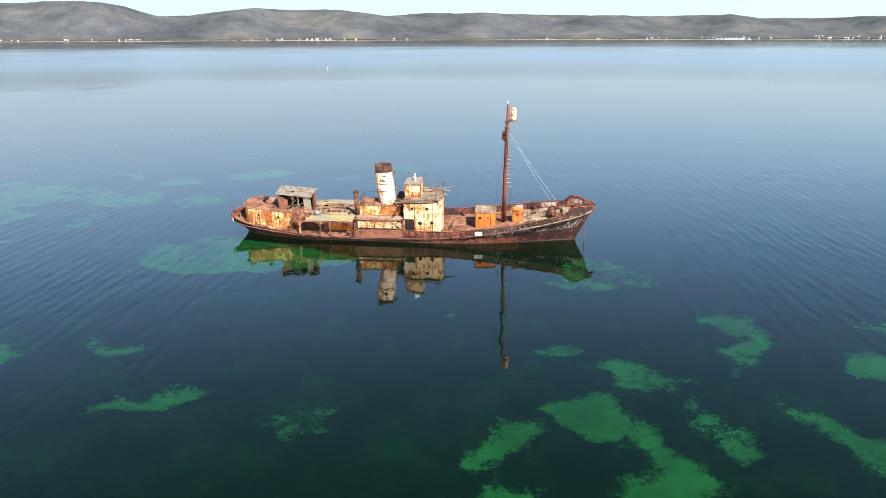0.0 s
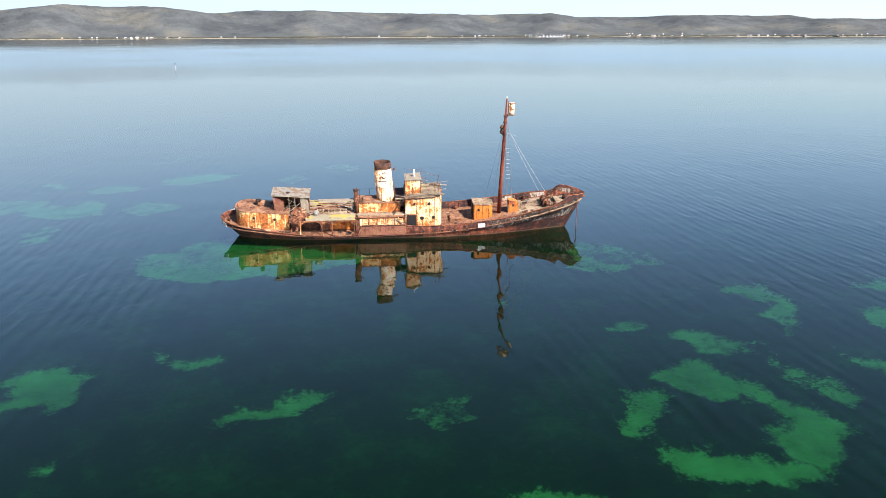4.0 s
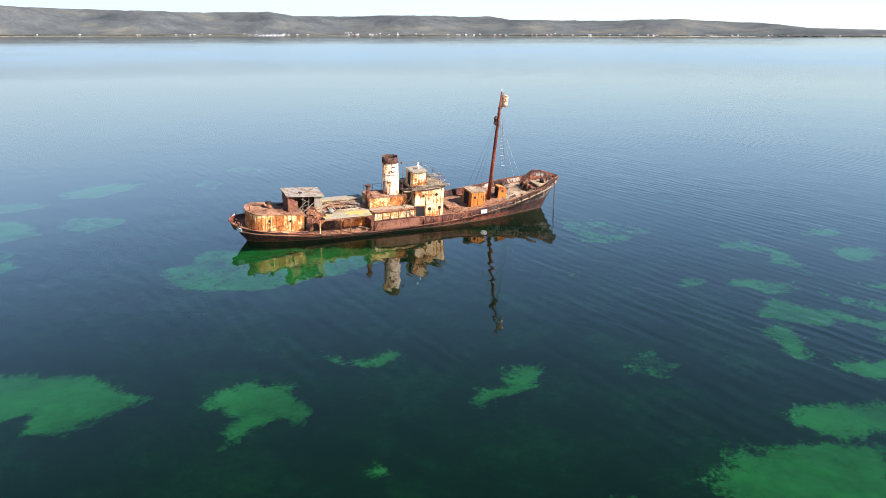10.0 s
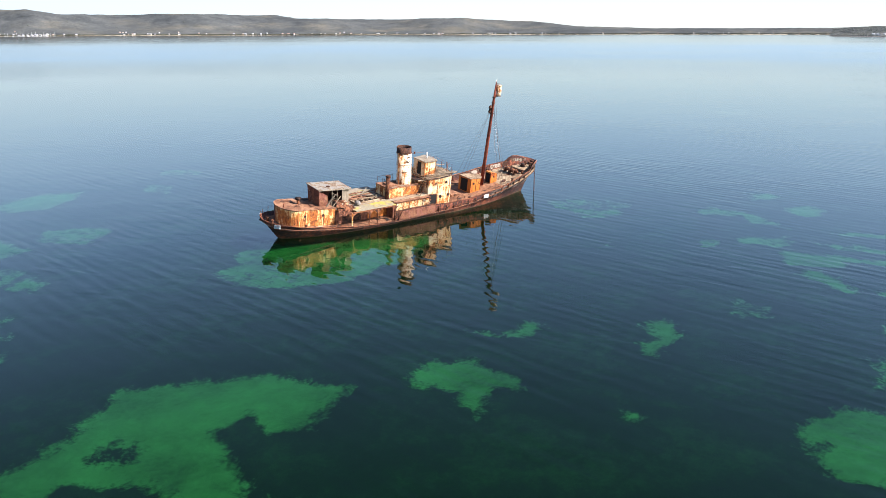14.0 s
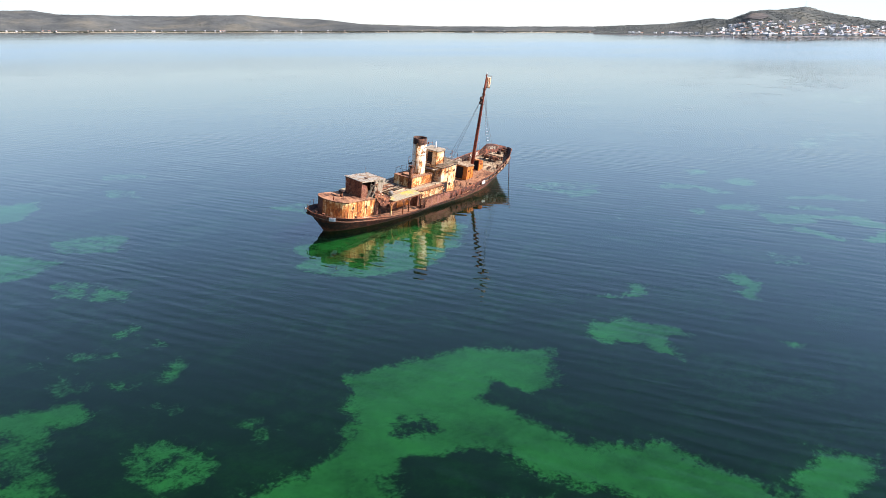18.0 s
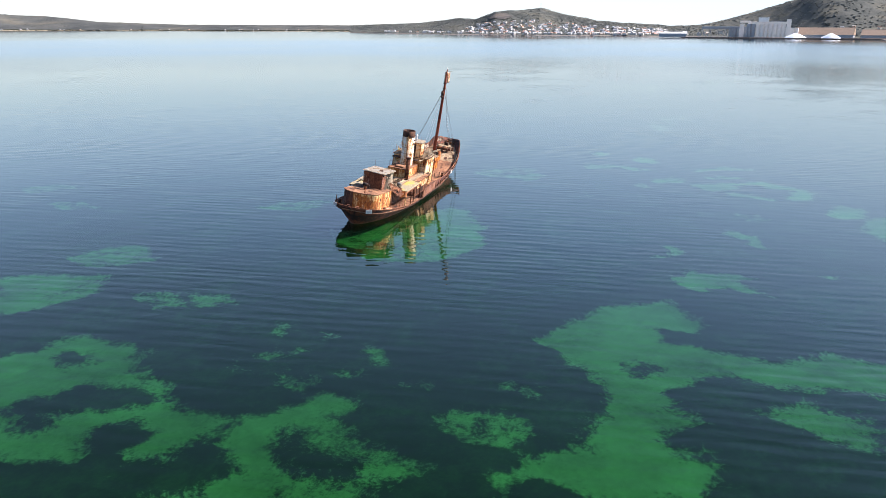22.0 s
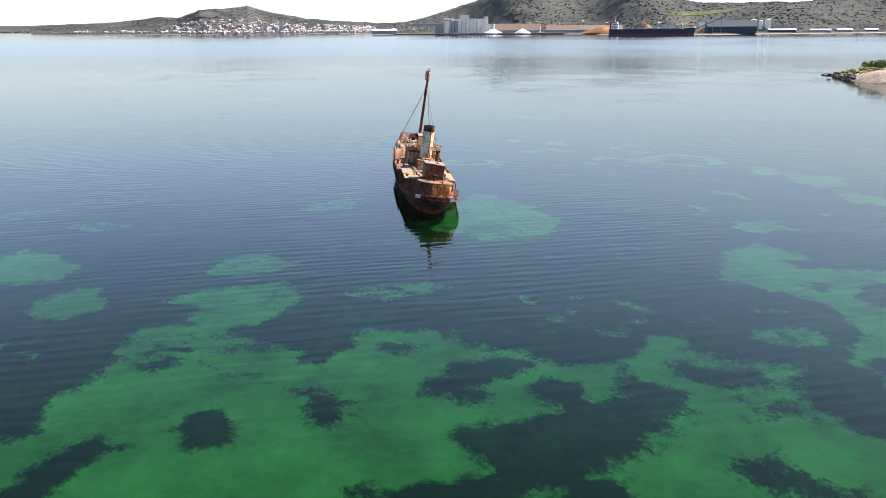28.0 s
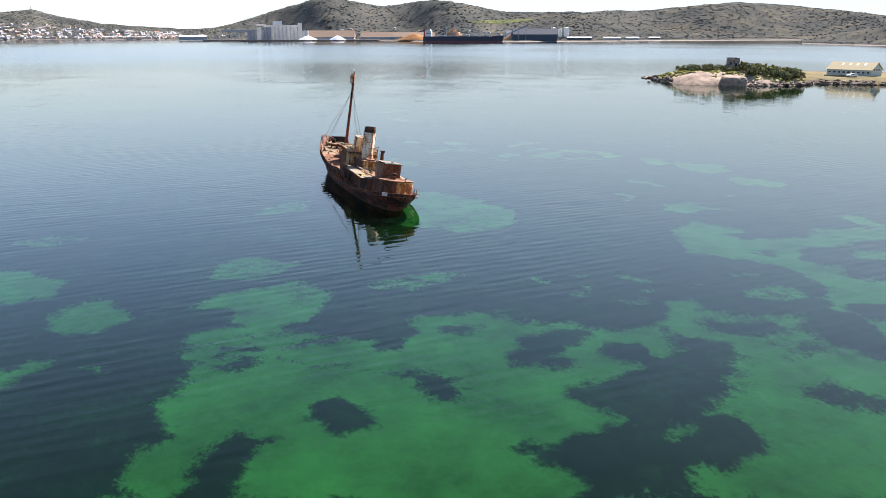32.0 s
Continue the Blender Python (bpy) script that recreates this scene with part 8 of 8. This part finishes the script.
part("side_wall", bevelled_box(2.7, 3.1, -2.2, 2.2, -2, 4.9, 0.06), MAT_STONE, ruin)
bm = bmesh.new()
v = [bm.verts.new(p) for p in ((0.2, -2.62, 4.2), (2.6, -2.62, 4.2), (1.4, -2.62, 5.1), (0.2, -2.2, 4.2), (2.6, -2.2, 4.2), (1.4, -2.2, 5.1))]
for q in ((0, 1, 2), (5, 4, 3), (0, 3, 4, 1), (1, 4, 5, 2), (2, 5, 3, 0)):
    bm.faces.new([v[i] for i in q])
part("gable", bm, MAT_STONE, ruin)
part("doorway", bevelled_box(1.0, 1.9, -2.66, -2.58, 0.2, 2.4, 0.01), MAT_GLOOM, ruin, "flat dark panel for the shade inside a doorway")
part("window", bevelled_box(-1.6, -0.8, -2.66, -2.58, 1.8, 2.8, 0.01), MAT_GLOOM, ruin, "flat dark panel for the shade inside a window opening")

# spit with a rock wall, and the long green-grey building
def spit_height(u):
    return 1.9 + 0.2 * noise.noise((u * 0.1, 0, 4))


bm = bmesh.new()
rows = []
for u in np.arange(32, 150, 3.0):
    v0 = 24 + 0.02 * (u - 44) + 1.0 * noise.noise((u * 0.2, 0, 2))
    rows.append([bm.verts.new((u, v, z)) for v, z in ((v0 - 4, -1.4), (v0, 1.2), (v0 + 3, spit_height(u)), (v0 + 25, spit_height(u) + 0.2), (v0 + 70, 2.2), (v0 + 90, -1.4))])
for a, b in zip(rows, rows[1:]):
    for k in range(5):
        bm.faces.new((a[k], b[k], b[k + 1], a[k + 1]))
MAT_GRAVEL = bush_material("sandy_ground", (0.12, 0.105, 0.06), (0.20, 0.17, 0.10), (0.30, 0.25, 0.17), 0.3)
tagged(part("spit", bm, MAT_GRAVEL, None, "low sandy spit with a rock-armoured edge", True, ISLE0), category="spit", kind="structure")
for k in range(110):
    u = irng.uniform(42, 100)
    v0 = 24 + 0.02 * (u - 44)
    f = irng.random()
    s = irng.uniform(0.5, 1.1)
    rock(irng.choice(BOULDERS), u, v0 - 3.4 + 4.2 * f, -0.1 + 1.5 * f, s * 1.2, s, s, irng.uniform(0, 180), "rough dark rock of the sea wall", "rocks of the sea wall")
MAT_GREENWALL = plain("grey_green_weatherboard", (0.30, 0.36, 0.34), 0.7, 0.1, 0.5)
MAT_TANROOF = plain("faded_tan_roof", (0.44, 0.37, 0.22), 0.95, 0.1, 0.3)
hall = tagged(new("waterside_hall"), "long grey-green weatherboard hall with a faded tan gabled roof", "building")
hall.matrix_basis = ISLE0 @ pose(61.5, 62, 2.1, 0, 0, -30) @ Matrix.Scale(0.86, 4)
HX, HY, HW, HR = 12.0, 7.0, 3.4, 7.2
bm = bmesh.new()
v = [bm.verts.new(p) for p in ((-HX, -HY, 0), (HX, -HY, 0), (HX, HY, 0), (-HX, HY, 0), (-HX, -HY, HW), (HX, -HY, HW), (HX, HY, HW), (-HX, HY, HW), (-HX + 0.01, 0, HR - 0.4), (HX - 0.01, 0, HR - 0.4))]
for q in ((0, 1, 5, 4), (1, 2, 6, 9, 5), (2, 3, 7, 6), (3, 0, 4, 8, 7)):
    bm.faces.new([v[i] for i in q])
part("wall", bm, MAT_GREENWALL, hall)
for s in (-1, 1):
    part("roof", slab_quad([(-HX - 0.6, s * (HY + 0.7), HW - 0.25), (HX + 0.6, s * (HY + 0.7), HW - 0.25), (HX + 0.6, 0, HR), (-HX - 0.6, 0, HR)] if s < 0 else [(HX + 0.6, HY + 0.7, HW - 0.25), (-HX - 0.6, HY + 0.7, HW - 0.25), (-HX - 0.6, 0, HR), (HX + 0.6, 0, HR)], 0.12), MAT_TANROOF, hall)
for k in range(9):
    x = -HX + 1.6 + 2.6 * k
    w = part("window", bevelled_box(x - 0.9, x + 0.9, -HY - 0.06, -HY + 0.02, 1.2, 2.5, 0.02), MAT_WHITE, hall)
    part("pane", bevelled_box(x - 0.75, x + 0.75, -HY - 0.09, -HY - 0.05, 1.32, 2.4, 0.01), MAT_WINDOW, w)
for y in (-4.2, -2.0, 0.2, 2.4):
    w = part("window", bevelled_box(HX - 0.02, HX + 0.06, y, y + 1.8, 2.6, 3.9, 0.02), MAT_WHITE, hall)
    part("pane", bevelled_box(HX + 0.05, HX + 0.09, y + 0.12, y + 1.68, 2.7, 3.8, 0.01), MAT_WINDOW, w)
for k in range(4):
    part("skylight", slab_quad([(-6 + 4 * k, -HY * 0.45, HW + 2.3), (-4.8 + 4 * k, -HY * 0.45, HW + 2.3), (-4.8 + 4 * k, -HY * 0.2, HR - 0.55), (-6 + 4 * k, -HY * 0.2, HR - 0.55)], 0.05), MAT_WHITE, hall)
# parked white utility before the hall
car = tagged(new("parked_car"), "white utility vehicle parked before the hall", "car")
car.matrix_basis = ISLE0 @ pose(58.5, 44, 2.1, 0, 0, 8)
bm = bmesh.new()
prof = [(-2.4, 0.45), (2.3, 0.45), (2.35, 0.95), (1.3, 1.05), (0.7, 1.65), (-0.7, 1.7), (-0.9, 1.1), (-2.4, 1.05)]
lo, hi = [bm.verts.new((x, -0.9, z)) for x, z in prof], [bm.verts.new((x, 0.9, z)) for x, z in prof]
bm.faces.new(lo)
bm.faces.new(hi[::-1])
for i in range(8):
    bm.faces.new((lo[i], hi[i], hi[(i + 1) % 8], lo[(i + 1) % 8]))
part("body", bm, MAT_WHITE, car)
part("side_window", bevelled_box(-0.6, 0.85, -0.93, -0.9, 1.1, 1.55, 0.01), MAT_WINDOW, car)
for x in (-1.5, 1.5):
    for y in (-0.85, 0.85):
        wh = part("wheel", bar([(x, y - 0.1, 0.36), (x, y + 0.1, 0.36)], 0.36, 14), MAT_TYRE, car)
        part("rim", bar([(x, y - 0.12, 0.36), (x, y + 0.12, 0.36)], 0.2, 10), MAT_GREYSTEEL, wh)
tagged(part("retaining_wall", bevelled_box(47, 60, 47.5, 48.1, 1.5, 2.9, 0.05), MAT_STONE, None, "low dark wall beside the hall", m=ISLE0), category="wall")
